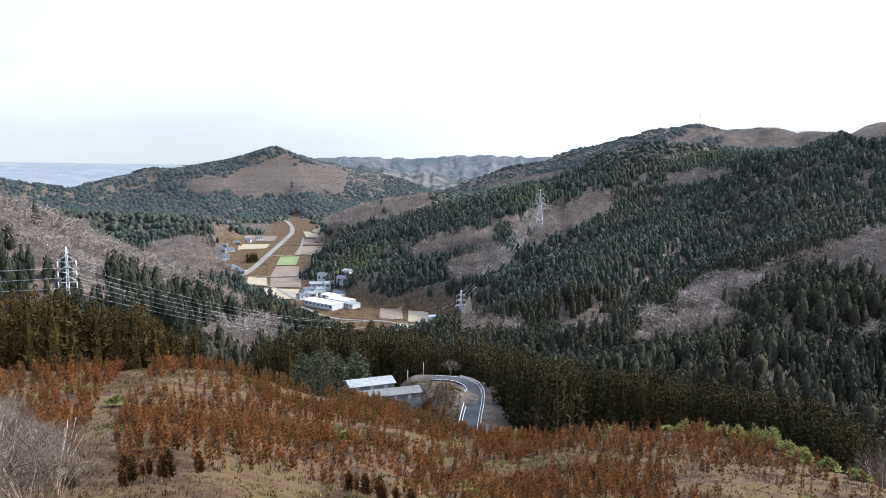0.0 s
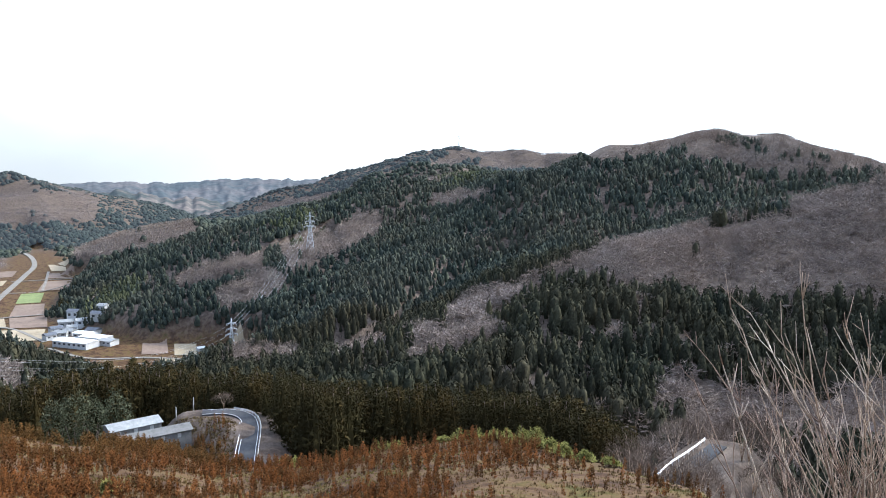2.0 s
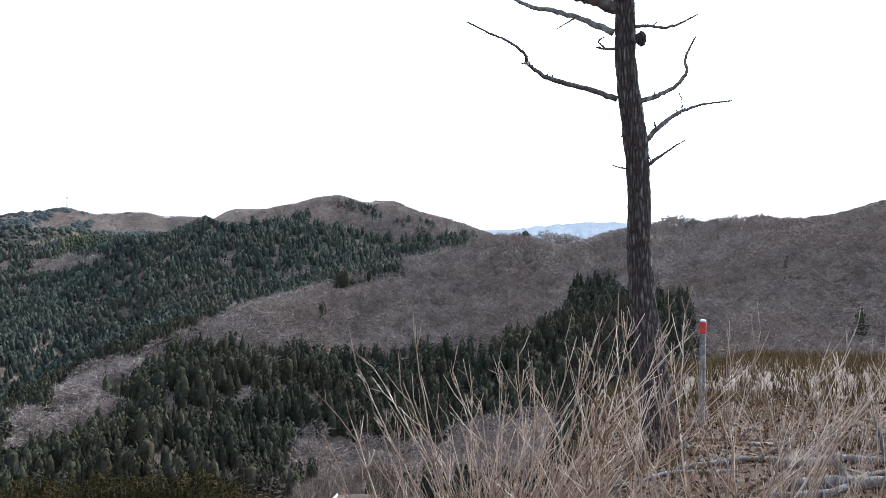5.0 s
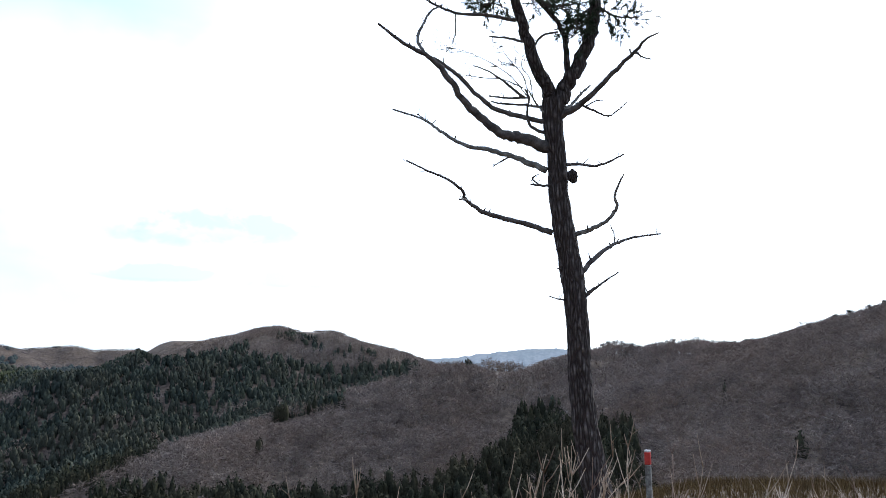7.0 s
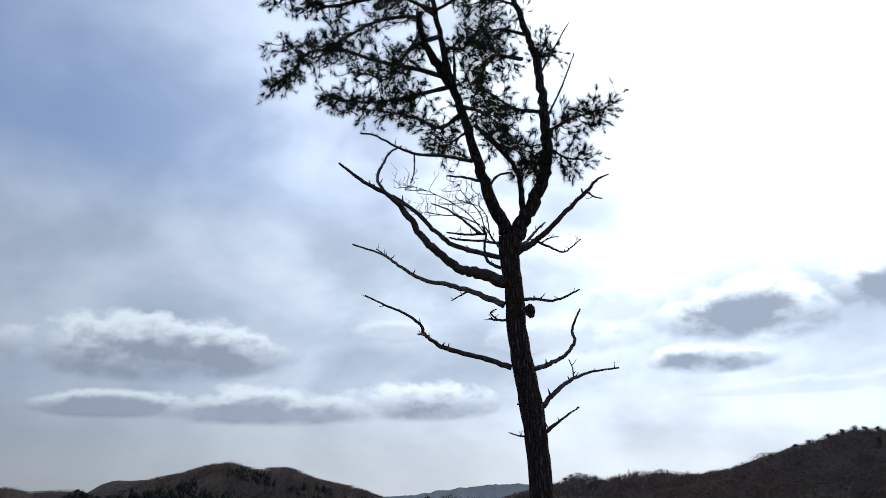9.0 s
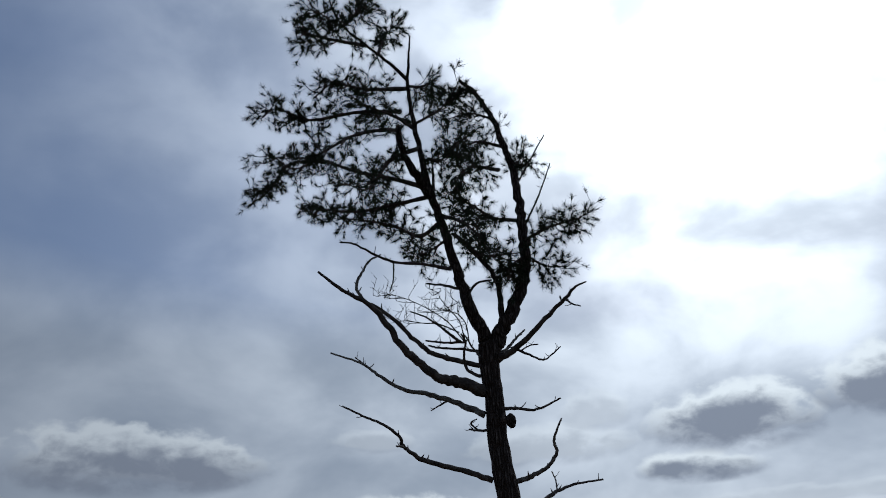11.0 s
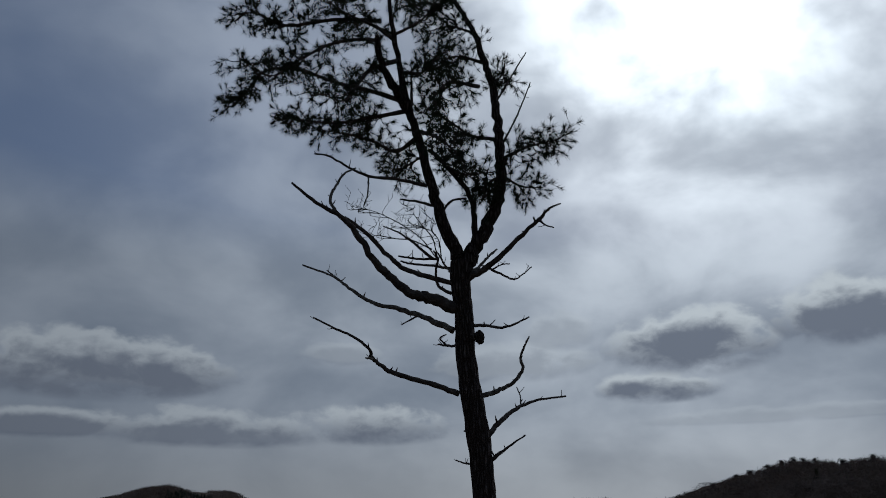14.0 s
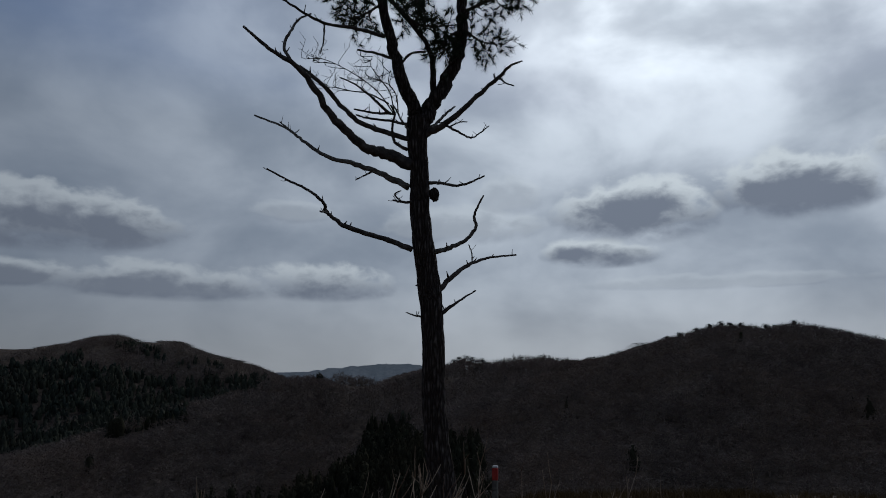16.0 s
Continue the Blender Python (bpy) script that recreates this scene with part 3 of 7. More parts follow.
def body(seed, sides, wide, rings, top):
    """The dense inside of a crown, 1 tall, as an uneven closed form: rings of (share of the width, height)."""
    g = np.random.default_rng(seed)
    a = np.arange(sides) * 2 * np.pi / sides + seed
    v = np.concatenate([np.stack([np.cos(a + 0.5 * k) * r * wide, np.sin(a + 0.5 * k) * r * wide, 0 * a + z], 1) * g.normal(1, 0.11, (sides, 1)) for k, (r, z) in enumerate(rings)] + [[[0.02, 0.01, top]]])
    k = np.arange(sides)
    n = (k + 1) % sides
    f = []
    for q in range(len(rings) - 1):
        f += [np.stack([k, n, n + sides], 1) + q * sides, np.stack([k, n + sides, k + sides], 1) + q * sides]
    f.append(np.stack([k + (len(rings) - 1) * sides, n + (len(rings) - 1) * sides, 0 * k + len(rings) * sides], 1))
    return v, np.concatenate(f)


def np_join(one, two):
    return np.concatenate([one[0], two[0]]), np.concatenate([one[1], two[1] + len(one[0])])


# Stands of trees on the hills: kind, nearest and farthest distance, then the line along the stand's middle by bearing and height angle, and its half width in degrees.
STANDS_LEFT = [
    ("bare", 300, 620, -29.8, -4.0, -25.0, -7.1, 2.10), ("bare", 300, 620, -23.2, -8.2, -19.6, -9.0, 0.84), ("bare", 300, 620, -19.6, -9.3, -14.6, -11.1, 1.01),
    ("bare", 300, 620, -16.6, -13.2, -13.0, -14.0, 0.84), ("bare", 850, 1200, -19.9, -7.3, -15.7, -8.4, 1.09), ("bare", 1100, 1600, -17.2, -5.3, -15.3, -5.5, 0.38),
    ("bare", 1100, 1600, -14.1, -6.0, -12.5, -6.4, 0.42), ("bare", 1900, 2600, -17.5, -3.2, -14.6, -2.9, 0.59), ("bare", 1900, 2600, -14.0, -2.2, -8.0, -2.8, 1.01),
    ("bare", 1900, 2600, -12.4, -1.3, -10.8, -1.7, 0.50), ("bare", 1900, 2600, -14.8, -3.6, -9.2, -3.5, 0.42), ("dark", 1900, 2600, -16.0, -2.2, -12.0, -0.6, 0.42),
    ("bare", 1200, 1700, -8.0, -5.5, -1.6, -4.2, 0.84), ("bare", 1200, 1700, -3.4, -3.9, -1.6, -3.9, 0.42),
]
STANDS_MID = [
    ("bare", 700, 1100, -1.7, -7.9, 3.5, -6.6, 0.54), ("bare", 700, 1100, 1.1, -9.4, 4.4, -8.2, 0.84), ("bare", 700, 1100, 6.0, -5.9, 11.5, -4.3, 1.01),
    ("bare", 700, 1100, 6.3, -7.1, 8.7, -6.3, 0.50), ("dark", 700, 1100, 4.1, -5.6, 5.0, -7.3, 0.34), ("bare", 400, 900, 2.2, -13.6, 5.6, -13.6, 0.75),
    ("bare", 400, 900, 9.4, -13.6, 12.3, -13.2, 0.50), ("bare", 1700, 2400, 16.2, -0.1, 18.6, 1.2, 0.50), ("bare", 1700, 2400, 19.7, 0.8, 27.7, 0.8, 0.71),
    ("bare", 1700, 2400, 3.6, -3.0, 9.4, -1.9, 0.29), ("dark", 1700, 2400, 16.8, -0.9, 19.4, 0.6, 0.21), ("bare", 900, 1500, 16.5, -2.3, 22.3, -1.7, 0.46),
    ("bare", 900, 1500, 16.1, -0.8, 18.3, -0.4, 0.29),
]
STANDS_RIGHT = [
    ("bare", 250, 560, 15.6, -13.1, 20.2, -11.8, 1.01), ("bare", 250, 600, 18.2, -10.9, 21.1, -9.7, 0.84), ("bare", 300, 700, 21.9, -9.3, 26.3, -7.3, 0.42),
    ("bare", 300, 700, 27.4, -7.3, 30.5, -6.3, 0.92), ("bare", 250, 420, 20.9, -12.1, 21.6, -11.6, 0.50), ("bare", 250, 400, 27.1, -12.0, 31.0, -12.0, 0.54),
    ("bare", 900, 1300, 29.1, 1.1, 36.9, 2.6, 0.50), ("bare", 900, 1300, 35.7, 1.0, 40.6, -0.4, 1.68), ("bare", 900, 1300, 37.0, -1.0, 39.4, -2.0, 0.92),
    ("bare", 900, 1300, 40.1, 2.0, 46.6, 0.3, 1.01), ("dark", 900, 1300, 39.8, -2.4, 44.0, -0.8, 0.71), ("dark", 900, 1300, 37.0, -3.3, 42.6, -3.0, 0.59),
    ("dark", 900, 1300, 40.5, 1.0, 43.2, 1.0, 0.21),
]
STANDS_SOUTH = [
    ("bare", 380, 700, 27.5, -7.3, 33.0, -6.5, 1.1), ("bare", 380, 700, 30.5, -6.6, 41.0, -5.5, 2.2), ("bare", 380, 720, 36.0, -6.5, 47.0, -4.5, 2.6),
    ("bare", 380, 740, 43.0, -4.0, 51.0, -2.0, 2.6), ("bare", 380, 740, 46.0, -6.0, 51.0, -5.0, 2.2), ("bare", 560, 760, 51.0, -0.8, 56.0, -1.0, 1.2),
    ("bare", 200, 1000, 58.0, 0.0, 95.0, 0.0, 4.5), ("bare", 200, 1000, 65.0, -7.0, 95.0, -7.0, 4.0), ("bare", 100, 230, 33.0, -17.0, 40.0, -17.0, 4.0),
    ("dark", 200, 620, 55.2, -5.2, 56.0, -10.0, 2.0), ("dark", 200, 620, 60.4, -6.0, 61.0, -10.0, 1.8),
    ("bare", 50, 330, 37.0, -15.5, 50.0, -14.5, 3.6), ("dark", 250, 420, 33.5, -8.6, 36.0, -8.2, 0.8), ("dark", 380, 700, 36.5, -3.6, 38.5, -3.6, 0.2),
]


def stand_kind(b, r, z, drift):
    """Where the trees of the hills are bare (1) or evergreen (0): later stands grow over earlier ones."""
    e = np.degrees(np.arctan2(z + 4 - EYE, r))
    out = np.zeros(len(b))
    for kind, lo, hi, b0, e0, b1, e1, w in STANDS_LEFT + STANDS_MID + STANDS_RIGHT + STANDS_SOUTH:
        k = np.clip(((b - b0) * (b1 - b0) + (e - e0) * (e1 - e0)) / ((b1 - b0) ** 2 + (e1 - e0) ** 2), 0, 1)
        d = np.hypot(b - b0 - k * (b1 - b0), e - e0 - k * (e1 - e0))
        inside = (d < w * (1 + 0.45 * drift)) & (r > lo) & (r < hi)
        out = np.where(inside, 1.0 if kind == "bare" else 0.0, out)
    return out


def cover():
    """Places of all the trees on the hills."""
    out = []
    for r0, r1, gap in ((150, 500, 4.6), (500, 900, 5.4), (900, 1400, 6.8), (1400, 2000, 8.5), (2000, 2900, 10.5)):
        n = int((r1 ** 2 - r0 ** 2) * radians(132) / 2 / gap ** 2)
        r = np.sqrt(rng.uniform(r0 ** 2, r1 ** 2, n))
        b = rng.uniform(-36, 96, n)
        out.append(np.stack([b, r], 1))
    out = np.concatenate(out)
    b, r = out.T
    x, y = r * np.sin(np.radians(b)), r * np.cos(np.radians(b))
    z = height(x, y)
    keep = openness(x, y) + vnoise(x, y, 40, 11) * 0.15 < 0.4
    ed = np.interp(b, [e[0] for e in EDGE], [e[1] for e in EDGE])
    keep &= r > ed + 14
    # open ground round the road and the sheds
    keep &= ~((b > -11) & (b < 5.6) & (r < 236)) & ~((b < 33) & (r < 262))
    keep &= (off_line(x, y, LANE)[0] > 7) & (off_line(x, y, BEND)[0] > 6)
    # sparser on slopes that the lookout cannot see
    gb, gr = np.arange(-37, 97, 0.5), np.geomspace(120, 4400, 260)
    B2, R2 = np.meshgrid(np.radians(gb), gr, indexing="ij")
    H2 = (height(R2 * np.sin(B2), R2 * np.cos(B2)) + 4 - EYE) / R2
    horizon = np.maximum.accumulate(H2, 1)
    bi = np.clip(((b + 37) / 0.5).round().astype(int), 0, len(gb) - 1)
    ri = np.clip(np.searchsorted(gr, r) - 1, 0, len(gr) - 1)
    hidden = (z + 13 - EYE) / r < horizon[bi, ri]
    keep &= ~hidden | (rng.random(len(b)) < 0.05)
    return b[keep], r[keep], x[keep], y[keep], z[keep]


tb, tr_, tx, ty, tz = cover()
drift = vnoise(tx, ty, 55, 21) * 0.6 + vnoise(tx, ty, 20, 22) * 0.4 + rng.normal(0, 0.12, len(tb))
bare = stand_kind(tb, tr_, tz, drift) > 0.5
# single bare crowns and small groups among the evergreens, and a few pines among the bare woods
mingle = rng.random(len(tb))
bare = np.where(bare, mingle > 0.003, (mingle < 0.012) | ((vnoise(tx, ty, 32, 23) > 0.80) & (mingle < 0.45)))
grow = 1 + np.clip((tr_ - 700) / 2500, 0, 1) * 0.9
ROUND = [(0.7, 0.0), (1.0, 0.32), (0.72, 0.72)]
POINTED = [(0.8, 0.0), (0.95, 0.26), (0.55, 0.66)]
CROWN_FAR = [body(s, 5, 0.42, ROUND if s % 2 else POINTED, 0.96) for s in range(6)]
CROWN_NEAR = [np_join(body(s, 5, 0.17, ROUND if s % 4 == 0 else POINTED, 0.92), clump_crown(52, 0.215, 0.04, "dome" if s % 4 == 0 else "cone", s, 0, 0.44, 0.26)) for s in range(9)]
CROWN_MID = [np_join(body(s, 5, 0.225, ROUND if s % 3 == 0 else POINTED, 0.96), clump_crown(9, 0.25, 0.06, "dome" if s % 3 == 0 else "cone", s, 0, 0.42, 0.24)) for s in range(9)]
BARE_FAR = [twigs(20, s, 0.12, 0.55, 1.1) for s in range(5)]
BARE_MID = [twigs(78, s, 0.08, 0.50, 0.44) for s in range(9)]
BARE_NEAR = [twigs(120, s, 0.08, 0.50, 0.34) for s in range(9)]
# Tree tops along the skyline: bearing and height angle.
SKYLINE = [(28.3, 0.64), (29.2, 1.35), (31.5, 1.95), (33.7, 2.4), (35, 2.85), (36.5, 3.02), (37.8, 2.6), (40.3, 2.62), (41.8, 1.97), (43.5, 1.5), (45.7, 0.97), (47.5, 0.3), (50, 0.42), (52.1, -0.38), (54.1, -0.4),
           (56.2, 0.46), (59.7, 1.35), (60.7, 1.82), (62.6, 1.4), (64.6, 1.84), (66.2, 1.92), (69, 1.6), (70.8, 1.8), (72, 2.08), (73.3, 2.45), (75.1, 3.07), (77, 3.62), (78.7, 4.1), (81.6, 3.85), (83.7, 4.1), (85.7, 3.72), (87.6, 3.12), (92, 2.4)]
# evergreens stay under the crest lines; bare trees on the crests reach up to the skyline
crest_top = np.full(len(tb), 9.0)
for name, _, _, knots in RIDGES:
    if name in ("peak hill", "mast mountain", "dome", "south ridge"):
        kb, ke = [q[0] for q in knots], [q[2] for q in knots]
        crest_top = np.where((tb > kb[0]) & (tb < kb[-1]), np.interp(tb, kb, ke), crest_top)
room = EYE + tr_ * np.tan(np.radians(crest_top + 0.04)) - tz
# the crowns of bare trees spread wider, so fewer of them stand on the same ground
stands = np.where(bare, (tr_ > 1250) | (rng.random(len(tb)) < np.where(tr_ < 500, 0.55, 0.80)), (room > 4.5) | (tr_ > 1500))
reach = EYE + tr_ * np.tan(np.radians(np.interp(tb, [q[0] for q in SKYLINE], [q[1] for q in SKYLINE]) - 0.03)) - tz
fringe = bare & (tb > 28.3) & (tr_ > 560) & (tr_ < 1250) & (reach < 19) & (reach > 3)
swell = vnoise(tx, ty, 70, 24) * 0.16 + vnoise(tx, ty, 230, 25) * 0.14
for lo, hi, con, dec, where in ((0, 330, CROWN_NEAR, BARE_NEAR, "below the cleared slope"), (330, 560, CROWN_NEAR, BARE_NEAR, "on the nearer spurs"), (560, 1250, CROWN_MID, BARE_MID, "on the mountain flank"),
                                (1250, 1700, CROWN_FAR, BARE_FAR, "on the distant hills"), (1700, 9999, CROWN_FAR, BARE_FAR, "on the farthest hills")):
    band = (tr_ >= lo) & (tr_ < hi) & stands
    # conifer colour goes by distance: near tone, hazed tone, glowing far tone
    for mask, shapes, mat, name, label in ((band & ~bare, con, M_NEARWOOD if hi < 600 else M_MISTWOOD if lo > 1600 else M_HAZEWOOD, "conifer_forest", "dense dark green cedar and cypress forest " + where),
                                           (band & bare, dec, M_MISTBARE if lo > 1600 else M_BARE, "broadleaf_forest", "leafless grey-brown broadleaf woodland " + where)):
        n = int(mask.sum())
        tall = np.where(bare[mask], rng.uniform(7.0, 10.5, n), rng.uniform(6.5, 12.5, n) * (1.2 if hi < 600 else 1.0))
        tall = np.where(bare[mask] & (tr_[mask] > 1500), tall * 0.95, tall)
        wide = np.where(bare[mask], tall * rng.uniform(1.2, 1.55, n), tall * rng.uniform(0.85, 1.25, n)) * grow[mask]
        tall = np.minimum(tall, np.maximum(room[mask], np.where(tr_[mask] > 1500, 6.0, 3.0)))
        tall = np.where(fringe[mask], reach[mask] * rng.uniform(0.72, 1.0, n), tall)
        p = np.stack([tx[mask], ty[mask], tz[mask] - 0.3 - 2.8 * (tr_[mask] > 1500)], 1)
        print(name, where, n, sum(len(q[1]) for q in shapes) / len(shapes) * n)
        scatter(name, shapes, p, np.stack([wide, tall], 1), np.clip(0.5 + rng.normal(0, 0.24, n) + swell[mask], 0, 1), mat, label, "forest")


# ---- tools for shaping things ----
def part(name, bm, mat, parent, label=""):
    """Link a bmesh or a mesh as one mesh object under a thing."""
    if isinstance(bm, bpy.types.Mesh):
        me = bm
    else:
        me = bpy.data.meshes.new(name)
        bm.to_mesh(me)
        bm.free()
        me.materials.append(mat)
    ob = new(name, me)
    ob.parent = parent
    return tagged(ob, label)


def thing(name, place, label, category, group="", turn=0.0):
    e = new(name)
    e.matrix_basis = Matrix.Translation(place) @ Matrix.Rotation(radians(turn), 4, "Z")
    e.empty_display_size = 0.2
    return tagged(e, label, category, group)


def land(x, y):
    return float(height(np.array([x], float), np.array([y], float))[0])


def on_land(bearing, dist, lift=0.0):
    p = compass(bearing, dist)
    p.z = land(p.x, p.y) + lift
    return p


def tube(bm, pts, radii, sides=6, rough=0.0, seed=0, cap=True):
    """A tapered tube along points, smoothly curved, with an uneven skin."""
    g = random.Random(seed)
    pts = [Vector(p) for p in pts]
    rings = []
    side = None
    for k, p in enumerate(pts):
        ahead = (pts[min(k + 1, len(pts) - 1)] - pts[max(k - 1, 0)]).normalized()
        if side is None:
            side = ahead.orthogonal().normalized()
        side = (side - ahead * side.dot(ahead)).normalized()
        other = ahead.cross(side)
        ring = []
        for s in range(sides):
            a = 2 * math.pi * s / sides
            r = radii[k] * (1 + rough * g.uniform(-1, 1))
            ring.append(bm.verts.new(p + side * math.cos(a) * r + other * math.sin(a) * r))
        rings.append(ring)
    for a, b in zip(rings, rings[1:]):
        for s in range(sides):
            f = bm.faces.new((a[s], a[(s + 1) % sides], b[(s + 1) % sides], b[s]))
            f.smooth = True
    if cap and sides > 2:
        bm.faces.new(rings[0][::-1])
        bm.faces.new(rings[-1])
    return rings


def curve_points(knots, steps=4):
    """Catmull-Rom through the knots."""
    k = [Vector(p) for p in knots]
    k = [k[0] * 2 - k[1]] + k + [k[-1] * 2 - k[-2]]
    out = []
    for a, b, c, d in zip(k, k[1:], k[2:], k[3:]):
        for s in range(steps):
            t = s / steps
            out.append(0.5 * (2 * b + (c - a) * t + (2 * a - 5 * b + 4 * c - d) * t * t + (3 * b - a - 3 * c + d) * t ** 3))
    return out + [k[-2]]


def box(bm, size, at=(0, 0, 0), turn=0.0, bevel=0.0):
    r = bmesh.ops.create_cube(bm, size=1.0, matrix=Matrix.Translation(at) @ Matrix.Rotation(radians(turn), 4, "Z") @ Matrix.Diagonal((*size, 1)))
    if bevel:
        bmesh.ops.bevel(bm, geom=list({e for v in r["verts"] for e in v.link_edges}), offset=bevel, segments=1, affect="EDGES")
    return r["verts"]


# ---- the red pine on the lookout ----
def bark_material():
    m, n, l, b = material("pine_bark", 0.92, 0.15)
    c = n.new("ShaderNodeTexCoord")
    s = n.new("ShaderNodeMapping")
    s.inputs["Scale"].default_value = (1.0, 1.0, 0.17)
    l.new(c.outputs["Object"], s.inputs["Vector"])
    w = n.new("ShaderNodeTexNoise")
    w.inputs["Scale"].default_value, w.inputs["Detail"].default_value = 9.0, 4
    l.new(s.outputs[0], w.inputs["Vector"])
    j = mixed(n, l, s.outputs[0], w.outputs["Color"], 0.06)
    v = n.new("ShaderNodeTexVoronoi")
    v.feature = "DISTANCE_TO_EDGE"
    v.inputs["Scale"].default_value = 33.0
    l.new(j, v.inputs["Vector"])
    crack = ramp(n, [(0.02, (0, 0, 0)), (0.34, (1, 1, 1))])
    l.new(v.outputs["Distance"], crack.inputs[0])
    plate = ramp(n, [(0.36, (0.085, 0.068, 0.058)), (0.52, (0.15, 0.122, 0.107)), (0.66, (0.23, 0.19, 0.168))])
    l.new(noise_tex(n, l, 14.0, 6), plate.inputs[0])
    l.new(mixed(n, l, (0.045, 0.032, 0.027), plate.outputs[0], crack.outputs[0]), b.inputs["Base Color"])
    h = n.new("ShaderNodeMath")
    h.operation = "MULTIPLY_ADD"
    l.new(noise_tex(n, l, 45.0, 4), h.inputs[0])
    h.inputs[1].default_value = 0.35
    l.new(crack.outputs[0], h.inputs[2])
    bumped(n, l, b, h.outputs[0], 1.0, 0.035)
    return m


M_BARK = bark_material()
M_DEAD = plain("dead_wood", [(0.36, (0.06, 0.05, 0.044)), (0.5, (0.105, 0.088, 0.077)), (0.64, (0.17, 0.148, 0.13))], 12.0, 0.9, bump=0.5)
M_LICHEN = plain("lichened_wood", [(0.35, (0.10, 0.083, 0.07)), (0.5, (0.20, 0.185, 0.16)), (0.65, (0.32, 0.31, 0.275))], 18.0, 0.95, bump=0.5)
M_NEEDLE = plain("pine_needles", [(0.3, (0.018, 0.030, 0.014)), (0.6, (0.035, 0.055, 0.022)), (0.8, (0.06, 0.07, 0.03))], 4.0, 0.6, spec=0.3)

PINE_BEARING, PINE_DIST = 59.0, 8.0
pine = thing("pine_tree", compass(PINE_BEARING, PINE_DIST), "tall old red pine with dead lower limbs and windswept crown", "tree", turn=-PINE_BEARING)
# Sections of the trunk: sideways, up, radius. Side is along +x of the tree, +y points away over the valley.
TRUNK = [(0.17, -0.52, 0.225), (0.14, -0.38, 0.188), (0.08, -0.04, 0.167), (0.04, 0.30, 0.153), (-0.05, 0.86, 0.135), (-0.10, 1.42, 0.121), (-0.11, 1.98, 0.118), (-0.14, 2.43, 0.124), (-0.21, 2.93, 0.119), (-0.26, 3.35, 0.108), (-0.27, 3.81, 0.103), (-0.30, 4.13, 0.109), (-0.28, 4.38, 0.129)]


def build_trunk():
    bm = bmesh.new()
    knots = curve_points([(x, 0.0, z) for x, z, r in TRUNK], 9)
    radii = np.interp([p.z for p in knots], [z for x, z, r in TRUNK], [r for x, z, r in TRUNK])
    n = 44
    rings = []
    for p, r in zip(knots, radii):
        ring = []
        for s in range(n):
            a = 2 * math.pi * s / n
            q = Vector((math.cos(a), math.sin(a), 0))
            w = noise.voronoi(Vector((q.x * 2.2, q.y * 2.2, p.z * 2.6)) + noise.noise_vector(Vector((q.x, q.y, p.z * 3))) * 0.3)[0]
            crack = min(1.0, (w[1] - w[0]) * 2.6)
            flare = 1 + 0.10 * math.sin(3 * a + 1) * max(0, 0.4 - p.z) 
            ring.append(bm.verts.new(p + q * r * flare * (0.90 + 0.11 * crack + 0.03 * noise.noise(Vector((q.x * 3, q.y * 3, p.z * 6))))))
        rings.append(ring)
    for a, b in zip(rings, rings[1:]):
        for s in range(n):
            bm.faces.new((a[s], a[(s + 1) % n], b[(s + 1) % n], b[s])).smooth = True
    bm.faces.new(rings[-1])
    return bm


part("trunk", build_trunk(), M_BARK, pine, "dark plated pine bark trunk")
limb_count = 0


def limb(name, r0, r1, knots):
    """One limb of the pine, rough and tapered, with a few snags on the dead ones."""
    global limb_count
    limb_count += 1
    g = random.Random(limb_count)
    pts = curve_points(knots, 6)
    rad = [r0 + (r1 - r0) * (k / (len(pts) - 1)) ** (0.95 if name == "stem" else 0.8) for k in range(len(pts))]
    size = max(0.004, r0 * 0.22)
    pts = [p + Vector((g.uniform(-1, 1), g.uniform(-1, 1), g.uniform(-1, 1))) * min(size, rad[k] * 0.3) * (0 < k < len(pts) - 1) for k, p in enumerate(pts)]
    bm = bmesh.new()
    tube(bm, pts, rad, 10 if r0 > 0.05 else 7, 0.13, limb_count)
    if name.startswith("dead"):
        for _ in range(int(2 + 5 * min(1, (pts[-1] - pts[0]).length))):
            k = g.randrange(2, len(pts) - 1)
            out = Vector((g.uniform(-1, 1), g.uniform(-1, 1), g.uniform(-0.3, 1))).normalized() * g.uniform(0.03, 0.09)
            tube(bm, [pts[k], pts[k] + out * 0.6, pts[k] + out + Vector((0, 0, 0.01))], [rad[k] * 0.55, rad[k] * 0.35, 0.003], 5, 0.1, k)
    mat = M_BARK if name in ("stem", "bough") else (M_LICHEN if limb_count % 4 == 0 else M_DEAD)
    return part(name, bm, mat, pine)


limb("stem", 0.079, 0.009, [(-0.29, 0.00, 4.35), (-0.37, -0.04, 4.56), (-0.54, -0.10, 5.02), (-0.62, -0.15, 5.35), (-0.76, -0.20, 5.91), (-0.88, -0.26, 6.25), (-0.93, -0.32, 6.62), (-1.01, -0.38, 7.08), (-1.07, -0.44, 7.63), (-1.05, -0.50, 7.95), (-1.02, -0.55, 8.32)])
limb("stem", 0.091, 0.024, [(-0.24, 0.00, 4.33), (-0.18, 0.04, 4.48), (-0.04, 0.09, 4.76), (0.11, 0.14, 5.07), (0.18, 0.20, 5.45), (0.19, 0.25, 5.84), (0.17, 0.31, 6.34), (0.13, 0.36, 6.79), (0.04, 0.42, 7.17), (-0.08, 0.48, 7.67), (-0.29, 0.54, 8.16), (-0.50, 0.60, 8.45)])
